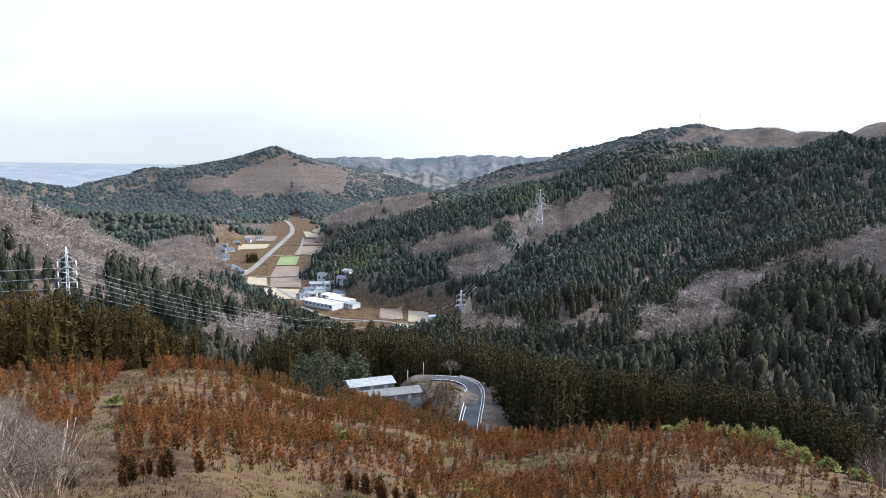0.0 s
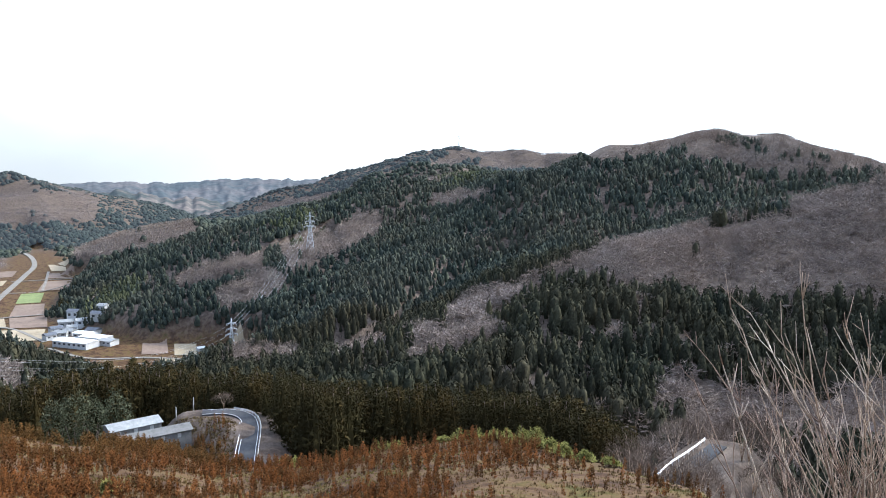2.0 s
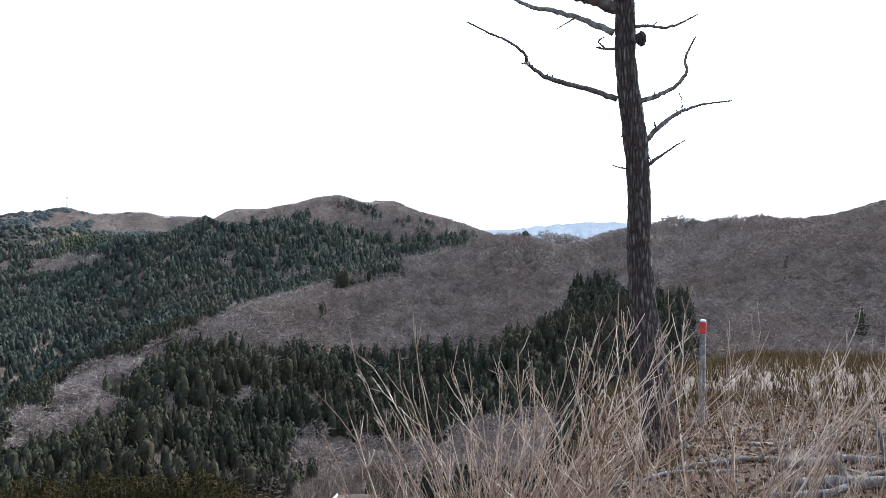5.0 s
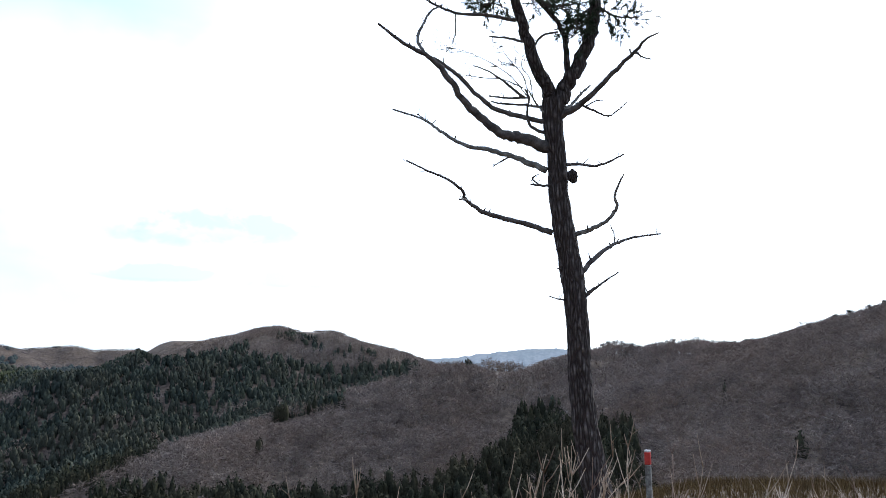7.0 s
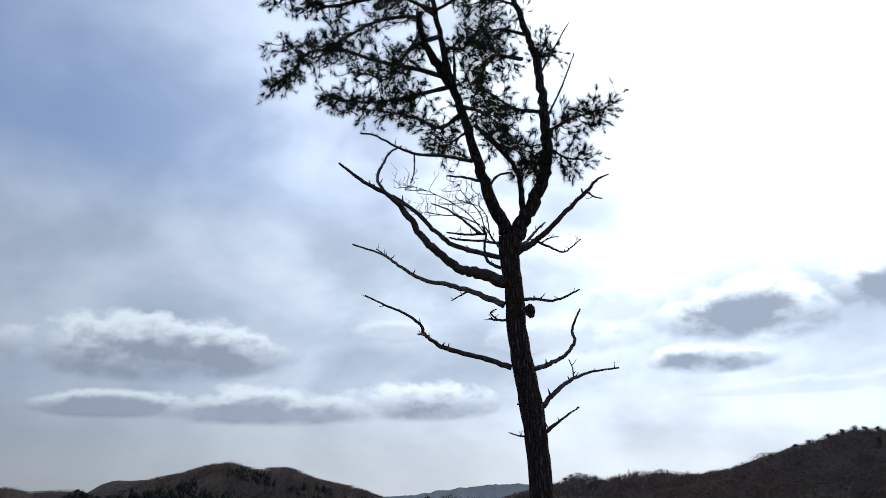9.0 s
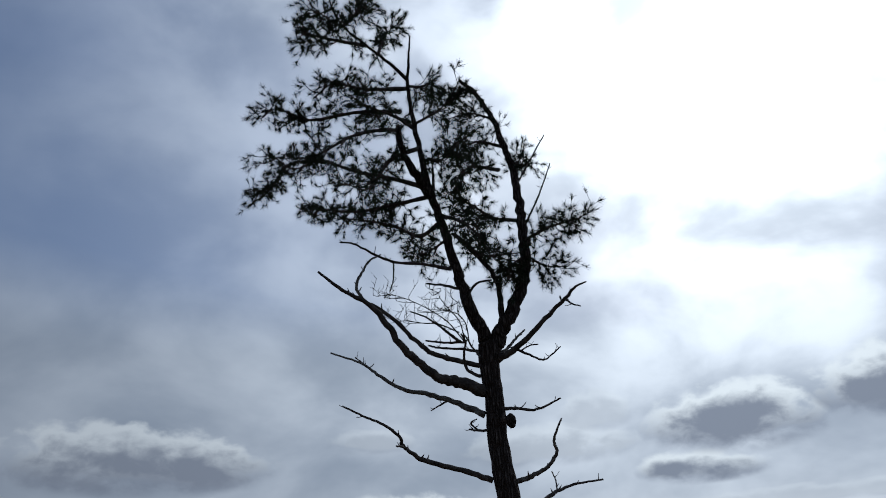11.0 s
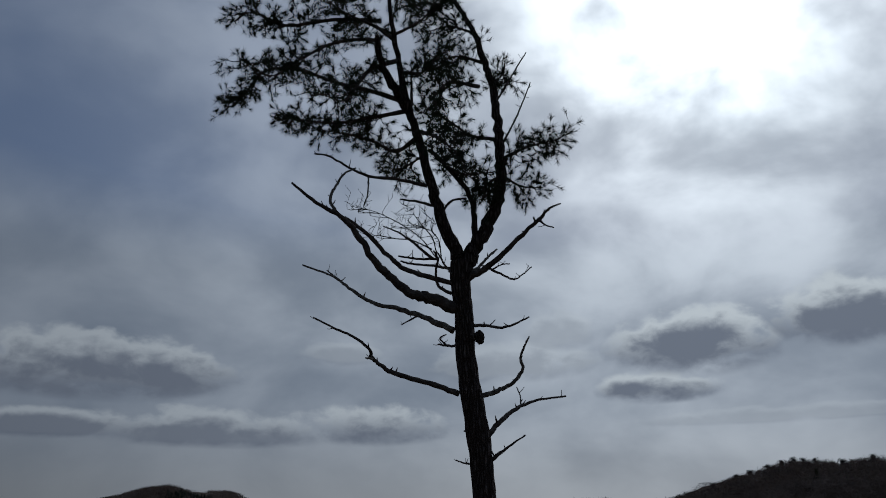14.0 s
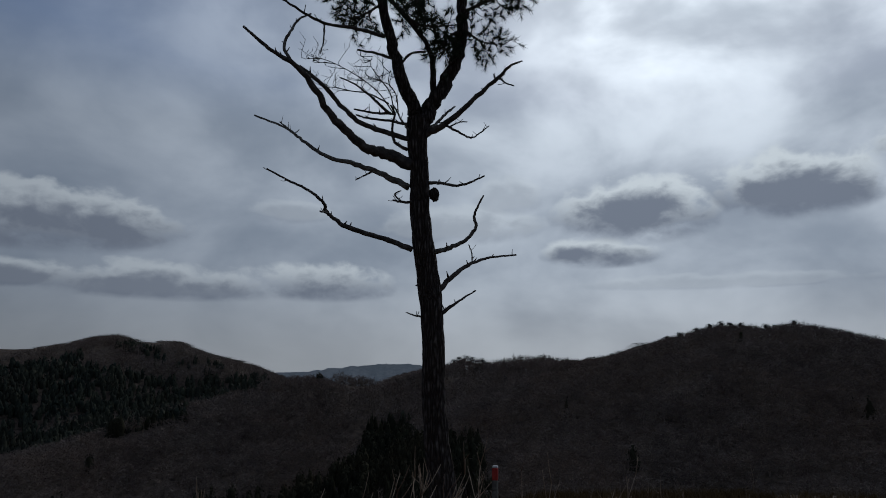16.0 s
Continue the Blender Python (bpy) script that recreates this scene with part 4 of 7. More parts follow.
limb("dead_limb", 0.071, 0.012, [(-0.34, 0.00, 3.87), (-0.60, -0.10, 3.94), (-0.80, -0.22, 3.97), (-1.04, -0.34, 4.13), (-1.20, -0.47, 4.31), (-1.36, -0.60, 4.55), (-1.53, -0.73, 4.70), (-1.72, -0.86, 4.78), (-1.95, -1.00, 4.95)])
limb("dead_limb", 0.038, 0.010, [(-0.38, 0.00, 3.62), (-0.71, 0.10, 3.80), (-1.03, 0.21, 3.94), (-1.33, 0.33, 4.06), (-1.61, 0.45, 4.27), (-1.84, 0.57, 4.46), (-2.23, 0.70, 4.65)])
limb("dead_limb", 0.042, 0.008, [(-0.23, 0.00, 4.19), (0.01, -0.12, 4.29), (0.33, -0.26, 4.54), (0.55, -0.40, 4.69), (0.64, -0.55, 4.74), (0.76, -0.70, 4.74)])
limb("dead_limb", 0.032, 0.008, [(-0.34, 0.00, 2.95), (-0.64, -0.08, 3.05), (-0.98, -0.17, 3.14), (-1.13, -0.27, 3.22), (-1.20, -0.37, 3.28), (-1.21, -0.48, 3.34), (-1.35, -0.58, 3.44), (-1.53, -0.69, 3.51), (-1.71, -0.80, 3.59)])
limb("dead_limb", 0.034, 0.009, [(-0.08, 0.00, 2.50), (0.05, 0.09, 2.64), (0.21, 0.18, 2.79), (0.35, 0.29, 2.87), (0.50, 0.39, 2.93), (0.80, 0.50, 2.98)])
limb("dead_limb", 0.029, 0.008, [(-0.12, 0.00, 2.92), (0.06, -0.06, 2.96), (0.21, -0.12, 3.03), (0.32, -0.19, 3.15), (0.30, -0.26, 3.25), (0.34, -0.33, 3.35), (0.39, -0.40, 3.44)])
limb("dead_limb", 0.021, 0.009, [(-0.25, 0.00, 3.45), (-0.43, -0.07, 3.44), (-0.54, -0.15, 3.44)])
limb("bough", 0.062, 0.027, [(-0.84, -0.25, 6.15), (-1.06, -0.40, 6.47), (-1.15, -0.57, 6.68), (-1.15, -0.75, 6.84)])
limb("bough", 0.026, 0.007, [(-1.08, -0.46, 7.71), (-1.27, -0.61, 7.87), (-1.52, -0.79, 8.02), (-1.77, -0.97, 8.20), (-1.87, -1.16, 8.35), (-1.94, -1.36, 8.64)])
limb("dead_limb", 0.021, 0.010, [(-0.81, -0.25, 6.22), (-0.82, -0.25, 6.73)])
limb("bough", 0.037, 0.021, [(-0.13, 0.07, 4.62), (-0.14, 0.13, 5.02), (-0.22, 0.21, 5.34), (-0.45, 0.28, 5.68), (-0.65, 0.37, 5.95)])
limb("dead_twig", 0.016, 0.012, [(-0.50, -0.09, 4.94), (-0.37, -0.13, 5.06), (-0.21, -0.19, 5.06)])
limb("dead_twig", 0.012, 0.006, [(0.55, -0.40, 4.69), (0.61, -0.52, 4.58), (0.68, -0.65, 4.50)])
limb("dead_limb", 0.024, 0.010, [(-0.22, -0.01, 4.24), (-0.11, 0.11, 4.35), (-0.00, 0.24, 4.51), (0.11, 0.39, 4.66)])
limb("dead_twig", 0.015, 0.006, [(0.01, -0.11, 4.27), (0.16, -0.03, 4.21), (0.28, 0.07, 4.19), (0.37, 0.18, 4.27), (0.49, 0.29, 4.40)])
limb("dead_twig", 0.009, 0.006, [(0.04, -0.10, 4.25), (0.15, -0.00, 4.34), (0.24, 0.10, 4.38)])
limb("dead_limb", 0.030, 0.021, [(-0.33, 0.00, 4.13), (-0.59, -0.10, 4.18), (-0.88, -0.22, 4.25), (-1.09, -0.34, 4.41), (-1.26, -0.47, 4.58), (-1.48, -0.60, 4.71)])
limb("dead_limb", 0.020, 0.009, [(-1.54, -0.74, 4.71), (-1.61, -0.72, 4.88), (-1.54, -0.70, 5.06), (-1.48, -0.68, 5.18), (-1.36, -0.66, 5.25)])
limb("dead_twig", 0.012, 0.006, [(-0.78, 0.12, 3.82), (-0.99, 0.37, 3.79)])
limb("dead_twig", 0.012, 0.007, [(-1.69, 0.49, 4.34), (-1.82, 0.63, 4.47), (-1.95, 0.79, 4.60)])
limb("dead_limb", 0.023, 0.009, [(-0.65, -0.14, 5.25), (-0.96, -0.22, 5.30), (-1.23, -0.32, 5.30), (-1.44, -0.42, 5.35), (-1.69, -0.53, 5.47), (-1.82, -0.64, 5.45)])
limb("dead_twig", 0.010, 0.006, [(-1.28, -0.34, 5.29), (-1.27, -0.41, 5.07), (-1.29, -0.49, 4.89)])
limb("dead_limb", 0.019, 0.010, [(-0.57, -0.10, 5.02), (-0.77, -0.00, 5.12), (-0.97, 0.10, 5.20)])
limb("dead_twig", 0.015, 0.008, [(-1.19, -0.35, 3.26), (-1.20, -0.70, 3.20)])
limb("dead_limb", 0.018, 0.010, [(-0.29, 0.00, 4.29), (-0.60, 0.09, 4.38), (-0.87, 0.19, 4.45), (-0.99, 0.30, 4.52)])
limb("dead_twig", 0.015, 0.006, [(-0.33, -0.00, 4.19), (-0.44, -0.09, 4.29), (-0.51, -0.20, 4.39), (-0.54, -0.30, 4.42)])
limb("dead_limb", 0.021, 0.009, [(-0.40, 0.00, 4.03), (-0.53, -0.07, 4.09), (-0.56, -0.14, 4.22), (-0.53, -0.22, 4.35), (-0.57, -0.30, 4.42)])
limb("dead_twig", 0.015, 0.009, [(-0.52, -0.22, 4.35), (-0.75, -0.31, 4.33), (-0.93, -0.42, 4.33)])
limb("dead_limb", 0.019, 0.006, [(-0.58, -0.24, 4.35), (-0.68, -0.37, 4.40), (-0.78, -0.52, 4.45), (-0.91, -0.68, 4.50), (-1.03, -0.84, 4.50)])
limb("dead_twig", 0.009, 0.006, [(0.30, 0.25, 2.85), (0.30, 0.34, 2.97), (0.27, 0.45, 3.08)])
limb("dead_limb", 0.025, 0.006, [(-0.05, 0.00, 2.26), (0.12, -0.09, 2.38), (0.32, -0.20, 2.50)])
limb("dead_limb", 0.021, 0.008, [(-0.23, 0.00, 3.67), (-0.04, -0.09, 3.64), (0.13, -0.19, 3.59), (0.28, -0.29, 3.61), (0.40, -0.40, 3.64)])
limb("dead_twig", 0.012, 0.006, [(-0.46, -0.09, 3.44), (-0.52, -0.16, 3.50), (-0.45, -0.24, 3.52)])
limb("dead_twig", 0.014, 0.006, [(-0.18, 0.00, 2.24), (-0.28, -0.05, 2.25), (-0.38, -0.10, 2.28)])
limb("dead_twig", 0.014, 0.008, [(-0.21, 0.00, 2.55), (-0.29, -0.10, 2.56)])
limb("dead_twig", 0.016, 0.007, [(0.19, 0.26, 5.88), (0.37, 0.35, 6.27), (0.51, 0.45, 6.64), (0.61, 0.56, 6.95)])
limb("dead_twig", 0.014, 0.007, [(0.19, 0.34, 6.60), (0.40, 0.48, 7.05), (0.58, 0.64, 7.45)])


def twig_spray():
    """The mass of fine dead twigs under the fork."""
    g = random.Random(12)
    bm = bmesh.new()
    mains = [[(-0.55, -0.10, 4.40), (-0.72, -0.16, 4.62), (-0.95, -0.22, 4.78), (-1.20, -0.27, 4.90), (-1.34, -0.30, 4.93)],
             [(-0.60, -0.12, 4.50), (-0.82, -0.10, 4.62), (-1.00, -0.06, 4.66), (-1.22, -0.02, 4.72), (-1.30, 0.0, 4.70)],
             [(-0.55, -0.08, 4.45), (-0.60, -0.05, 4.66), (-0.72, -0.02, 4.83), (-0.82, 0.02, 5.00), (-0.80, 0.04, 5.10)],
             [(-0.50, -0.10, 4.40), (-0.52, -0.16, 4.58), (-0.60, -0.22, 4.70), (-0.58, -0.25, 4.82)]]
    for k, knots in enumerate(mains):
        pts = curve_points(knots, 5)
        n = len(pts)
        tube(bm, pts, [0.010 - 0.007 * q / n for q in range(n)], 4, 0, k)
        for q in range(13):
            a = pts[g.randrange(n // 4, n)]
            out = Vector((g.uniform(-0.26, 0.06), g.uniform(-0.14, 0.14), g.uniform(-0.04, 0.10)))
            tip = a + out + Vector((g.uniform(-0.02, 0.12), 0, g.uniform(0.05, 0.20)))
            arc = curve_points([a, a + out, tip], 3)
            tube(bm, arc, [0.0048 - 0.003 * z / len(arc) for z in range(len(arc))], 3, 0, q)
            for z in range(2):
                b = arc[g.randrange(2, len(arc))]
                tube(bm, [b, b + Vector((g.uniform(-0.09, 0.06), g.uniform(-0.05, 0.05), g.uniform(0.01, 0.10)))], [0.0028, 0.0016], 3, 0, z)
    part("dead_twig", bm, M_DEAD, pine, "fine tangle of dead twigs")


twig_spray()
TUFTS = []


def live_limb(knots):
    """A leafy limb: branchlets leave it on all sides and end in tufts."""
    global limb_count
    limb_count += 1
    g = random.Random(100 + limb_count)
    pts = curve_points(knots, 6)
    n = len(pts)
    long = sum((b - a).length for a, b in zip(pts, pts[1:]))
    rad = [0.006 + 0.020 * (1 - k / (n - 1)) * min(1.2, long) for k in range(n)]
    bm = bmesh.new()
    tube(bm, pts, rad, 6, 0.1, limb_count)
    for _ in range(int(13 + long * 24)):
        k = g.randrange(max(1, n // 5), n)
        ahead = (pts[min(k + 1, n - 1)] - pts[max(k - 1, 0)]).normalized()
        out = (ahead * g.uniform(0.1, 0.9) + Vector((g.gauss(0, 0.6), g.gauss(0, 0.7), g.gauss(-0.05, 0.5)))).normalized() * g.uniform(0.08, 0.26)
        tip = pts[k] + out + Vector((0, 0, g.uniform(-0.03, 0.05)))
        mid = pts[k] + out * 0.5 + Vector((0, 0, g.uniform(-0.05, 0.0)))
        tube(bm, [pts[k], mid, tip], [min(0.007, rad[k]), 0.005, 0.003], 4, 0, k)
        TUFTS.append((tip, out.normalized()))
        for _ in range(g.randrange(2, 5)):
            o2 = (out.normalized() + Vector((g.gauss(0, 0.8), g.gauss(0, 0.8), g.gauss(0, 0.6)))).normalized() * g.uniform(0.06, 0.17)
            t2 = mid + (tip - mid) * g.random() + o2
            tube(bm, [t2 - o2, t2], [0.003, 0.002], 3, 0, k)
            TUFTS.append((t2, o2.normalized()))
    TUFTS.append((pts[-1], (pts[-1] - pts[-2]).normalized()))
    part("live_limb", bm, M_DEAD, pine)


live_limb([(-0.88, -0.26, 6.25), (-1.27, -0.15, 6.48), (-1.78, -0.04, 6.71), (-2.25, 0.07, 6.98), (-2.72, 0.18, 7.05), (-2.96, 0.29, 6.83), (-3.20, 0.40, 6.79)])
live_limb([(-1.15, -0.57, 6.68), (-1.18, -0.71, 6.80), (-1.61, -0.85, 6.69), (-1.95, -0.99, 6.40), (-2.20, -1.14, 6.12), (-2.43, -1.28, 6.23)])
live_limb([(-1.22, 0.00, 7.58), (-1.78, -0.15, 7.52), (-2.32, -0.30, 7.36), (-2.64, -0.46, 7.43), (-2.81, -0.61, 7.33)])
live_limb([(-1.09, -0.44, 7.59), (-1.56, -0.54, 7.56), (-1.96, -0.64, 7.61), (-2.16, -0.75, 7.34)])
live_limb([(-0.86, -0.25, 6.15), (-1.28, -0.07, 6.19), (-1.80, 0.12, 6.24), (-2.28, 0.30, 6.42), (-2.44, 0.48, 6.59)])
live_limb([(-0.74, -0.20, 5.84), (-1.01, -0.06, 5.74), (-1.30, 0.08, 5.95), (-1.60, 0.21, 6.12), (-2.03, 0.35, 6.29)])
live_limb([(-1.03, -0.38, 7.08), (-0.66, -0.51, 7.20), (-0.44, -0.64, 7.43)])
live_limb([(0.15, 0.27, 6.01), (-0.15, 0.11, 5.99), (-0.40, -0.05, 6.11), (-0.65, -0.20, 6.19)])
live_limb([(0.18, 0.24, 5.72), (0.49, -0.14, 5.68), (0.75, -0.52, 5.55)])
live_limb([(0.18, 0.21, 5.53), (0.41, 0.38, 5.44), (0.67, 0.55, 5.48)])
live_limb([(0.16, 0.20, 5.49), (-0.02, 0.04, 5.28), (0.03, -0.12, 5.05)])
live_limb([(0.04, 0.42, 7.17), (-0.33, 0.58, 7.40), (-0.69, 0.74, 7.34)])
live_limb([(-0.04, 0.00, 6.58), (-0.36, -0.39, 6.41), (-0.54, -0.78, 5.99)])
live_limb([(-0.65, 0.37, 5.95), (-0.31, 0.18, 5.55), (0.09, 0.00, 5.45)])
live_limb([(-1.52, -0.79, 8.02), (-1.81, -1.05, 7.91), (-2.08, -1.31, 7.82), (-2.08, -1.56, 7.65)])
live_limb([(-1.77, -0.97, 8.20), (-1.58, -1.21, 8.13), (-1.46, -1.46, 8.02), (-1.44, -1.70, 7.98)])
live_limb([(-1.40, -0.70, 7.94), (-1.37, -0.49, 8.35), (-1.30, -0.28, 8.73)])
live_limb([(-0.96, -0.34, 6.77), (-1.27, -0.52, 6.53), (-1.49, -0.70, 6.06), (-1.71, -0.89, 6.03)])
live_limb([(-0.08, 0.48, 7.67), (-0.37, 0.31, 7.67), (-0.66, 0.13, 7.48)])
live_limb([(-0.76, -0.20, 5.91), (-0.50, -0.60, 5.61), (-0.25, -0.99, 5.19)])
live_limb([(-1.01, -0.37, 7.04), (-1.26, -0.24, 7.33), (-1.65, -0.10, 7.64), (-1.91, 0.04, 7.95)])
live_limb([(-1.07, -0.44, 7.63), (-0.90, -0.20, 7.75), (-0.71, 0.04, 7.82)])
live_limb([(-0.93, -0.32, 6.62), (-0.68, -0.52, 6.47), (-0.46, -0.72, 6.56)])
live_limb([(-0.67, -0.18, 5.62), (-0.89, 0.03, 5.59), (-1.02, 0.24, 5.63)])
live_limb([(-1.77, -0.97, 8.20), (-1.83, -1.26, 8.03), (-1.92, -1.55, 7.91)])
live_limb([(0.13, 0.36, 6.79), (0.25, 0.51, 7.04), (0.33, 0.65, 7.12)])


def needles():
    g = np.random.default_rng(4)
    vs = []
    for tip, way in TUFTS:
        n = int(g.integers(26, 40))
        d = g.normal(0, 0.50, (n, 3)) + np.array(way) * 0.75 + np.array((0, 0, 0.1))
        d /= np.linalg.norm(d, axis=1)[:, None]
        long = g.uniform(0.045, 0.095, (n, 1))
        s = np.cross(d, g.normal(0, 1, (n, 3)))
        s /= np.linalg.norm(s, axis=1)[:, None] + 1e-6
        root = np.array(tip) - np.array(way) * g.uniform(-0.01, 0.05, (n, 1))
        vs.append(np.stack([root + s * 0.0027, root - s * 0.0027, root + d * long], 1).reshape(-1, 3))
    v = np.concatenate(vs)
    return mesh_of("needles", v, np.arange(len(v)).reshape(-1, 3), M_NEEDLE)


tagged(part("needles", needles(), None, pine, "tufts of dark green pine needles"), kind="stuff")
bm = bmesh.new()
bmesh.ops.create_icosphere(bm, subdivisions=3, radius=0.06)
for v in bm.verts:
    v.co = Vector((v.co.x * 0.9 - 0.11, v.co.y * 0.9 - 0.12, v.co.z * 1.2 + 3.51)) + noise.noise_vector(v.co * 40) * 0.02
part("burl", bm, M_BARK, pine, "dark lump of bark on the trunk")

# ---- bushes, stump and litter on the lookout ----
M_STEM = plain("shrub_stem", [(0.36, (0.16, 0.092, 0.058)), (0.5, (0.36, 0.25, 0.17)), (0.62, (0.62, 0.50, 0.38))], 3.0, 0.8)
M_REDSTEM = plain("reddish_stem", [(0.3, (0.13, 0.075, 0.05)), (0.7, (0.28, 0.18, 0.125))], 3.0, 0.8)


def stem_mesh(seed, tall, lean, twigs_on, fine=False):
    """One shoot of a bare bush: an arching stem with alternate side twigs."""
    g = random.Random(seed)
    bm = bmesh.new()
    a = g.uniform(0, 6.28)
    bend = Vector((math.cos(a), math.sin(a), 0)) * g.uniform(0.01, 0.05)
    knots = [Vector((0, 0, -0.05)), Vector((lean * 0.25, 0, 0.33)) + bend * 0.6, Vector((lean * 0.6, 0, 0.68)) + bend, Vector((lean, 0, 1.0)) + bend * 0.4]
    pts = [p * tall + Vector((g.uniform(-1, 1), g.uniform(-1, 1), 0)) * 0.004 for p in curve_points(knots, 4)]
    n = len(pts)
    r0 = (0.0028 if fine else 0.0041) * (0.7 + 0.3 * tall)
    tube(bm, pts, [r0 * (1 - 0.75 * k / n) for k in range(n)], 5, 0.08, seed)
    for q in range(twigs_on):
        k = g.randrange(3, n)
        way = (pts[k] - pts[k - 1]).normalized()
        b = g.uniform(0, 6.28)
        out = (way * 1.0 + Vector((math.cos(b), math.sin(b), 0.1)) * g.uniform(0.3, 0.75)).normalized() * tall * g.uniform(0.10, 0.36) * (1.25 - k / n)
        p1, p2 = pts[k] + out * 0.5, pts[k] + out + Vector((0, 0, out.length * 0.15))
        tube(bm, [pts[k], p1, p2], [r0 * 0.5, r0 * 0.38, r0 * 0.2], 4, 0, q)
        if q % 2 == 0:
            o3 = (out.normalized() + Vector((g.uniform(-1, 1), g.uniform(-1, 1), g.uniform(0, 0.6)))).normalized() * out.length * 0.45
            tube(bm, [p1, p1 + o3], [r0 * 0.3, r0 * 0.15], 3, 0, q)
    me = bpy.data.meshes.new("stem")
    bm.to_mesh(me)
    bm.free()
    return me


STEMS = [stem_mesh(s, 1.0, 0.10 + 0.10 * (s % 5), 7 + s % 5) for s in range(12)]
FINE = [stem_mesh(50 + s, 1.0, 0.10 + 0.14 * (s % 5), 9 + s % 4, True) for s in range(8)]
for k, me in enumerate(STEMS + FINE):
    me.materials.append(M_REDSTEM if k in (3, 8, 13, 17) else M_STEM)


def bush(bearing, dist, stems, tall, spread, seed, pool, label, name="bush", fan=0.22):
    g = random.Random(seed)
    at = on_land(bearing, dist)
    e = thing(name, at, label, "bush", "bare bushes on the lookout")
    for k in range(stems):
        a = g.uniform(0, 360)
        d = spread * math.sqrt(g.random())
        x, y = d * math.cos(radians(a)), d * math.sin(radians(a))
        o = new("stem", pool[g.randrange(len(pool))])
        o.parent = e
        h = tall * g.uniform(0.55, 1.1)
        o.matrix_basis = Matrix.Translation((x, y, land(at.x + x, at.y + y) - at.z)) @ Matrix.Rotation(radians(a + g.uniform(-50, 50)), 4, "Z") @ Matrix.Rotation(g.uniform(-0.05, fan), 4, "Y") @ Matrix.Diagonal((h, h, h, 1))
    return e


PALE = "leafless bush of pale straight shoots at the slope's edge"
TWIGGY = "leafless twiggy bush with reddish buds among leaf litter"
for n, (b, r, stems, tall, spread, fan) in enumerate([(41, 4.4, 84, 1.45, 0.45, 0.5), (45.5, 4.6, 90, 1.65, 0.5, 0.42), (50, 4.8, 56, 1.6, 0.45, 0.3), (54.5, 5.6, 5, 0.6, 0.4, 0.3), (59.5, 3.6, 22, 1.3, 0.3, 0.4),
                                                      (63.5, 3.9, 26, 1.25, 0.45, 0.35), (68, 4.6, 12, 1.0, 0.45, 0.35), (73, 5.4, 14, 1.05, 0.5, 0.3), (79, 5.6, 16, 1.1, 0.5, 0.3)]):
    bush(b, r, stems, tall, spread, n, STEMS, PALE, fan=fan)
for n, (b, r, stems, tall, spread) in enumerate([(52, 6.6, 16, 0.8, 0.6), (56.5, 8.2, 14, 0.7, 0.6), (64, 7.4, 18, 0.8, 0.7), (69, 6.4, 16, 0.95, 0.6), (74, 7.0, 22, 1.05, 0.8), (81, 7.5, 30, 1.1, 0.8), (47.5, 6.2, 26, 1.0, 0.6), (62.6, 8.6, 20, 0.75, 0.5), (60.2, 8.0, 14, 0.6, 0.5), (66.5, 5.6, 10, 0.7, 0.5), (71.5, 6.0, 16, 0.85, 0.5), (88, 6.5, 26, 1.1, 0.6)]):
    bush(b, r, stems, tall, spread, 40 + n, FINE, TWIGGY, "twiggy_bush")
for n, (b, r, stems, tall) in enumerate([(-12, 3.1, 2, 1.25), (-1.5, 3.2, 8, 1.2), (3.0, 3.3, 8, 1.25), (10.8, 3.0, 3, 1.6), (16, 3.1, 3, 1.5), (37, 4.3, 44, 1.2)]):
    bush(b, r, stems, tall, 0.22, 70 + n, STEMS, "few pale leafless shoots on the slope below the lookout", "bush", 0.3)


def sapling():
    e = thing("sapling", on_land(86.5, 4.4), "thin leaning pale leafless sapling", "tree")
    bm = bmesh.new()
    pts = curve_points([(0, 0, -0.1), (0.05, 0, 0.6), (0.0, 0.02, 1.0), (0.32, 0, 1.45), (0.5, 0, 2.1)], 4)
    turn = Matrix.Rotation(radians(-86.5), 3, "Z")
    tube(bm, [turn @ p for p in pts], [0.014 - 0.010 * k / len(pts) for k in range(len(pts))], 6, 0.1, 3)
    for k in (6, 9, 12, 14):
        o = turn @ Vector((0.18 if k % 2 else -0.16, 0.05, 0.2))
        tube(bm, [turn @ pts[k], turn @ pts[k] + o * 0.5, turn @ pts[k] + o], [0.006, 0.004, 0.002], 4, 0, k)
    part("trunk", bm, M_STEM, e)


sapling()
M_CUT = plain("cut_wood", [(0.36, (0.085, 0.074, 0.062)), (0.5, (0.16, 0.142, 0.12)), (0.64, (0.25, 0.228, 0.195))], 7.0, 0.9, bump=0.4)


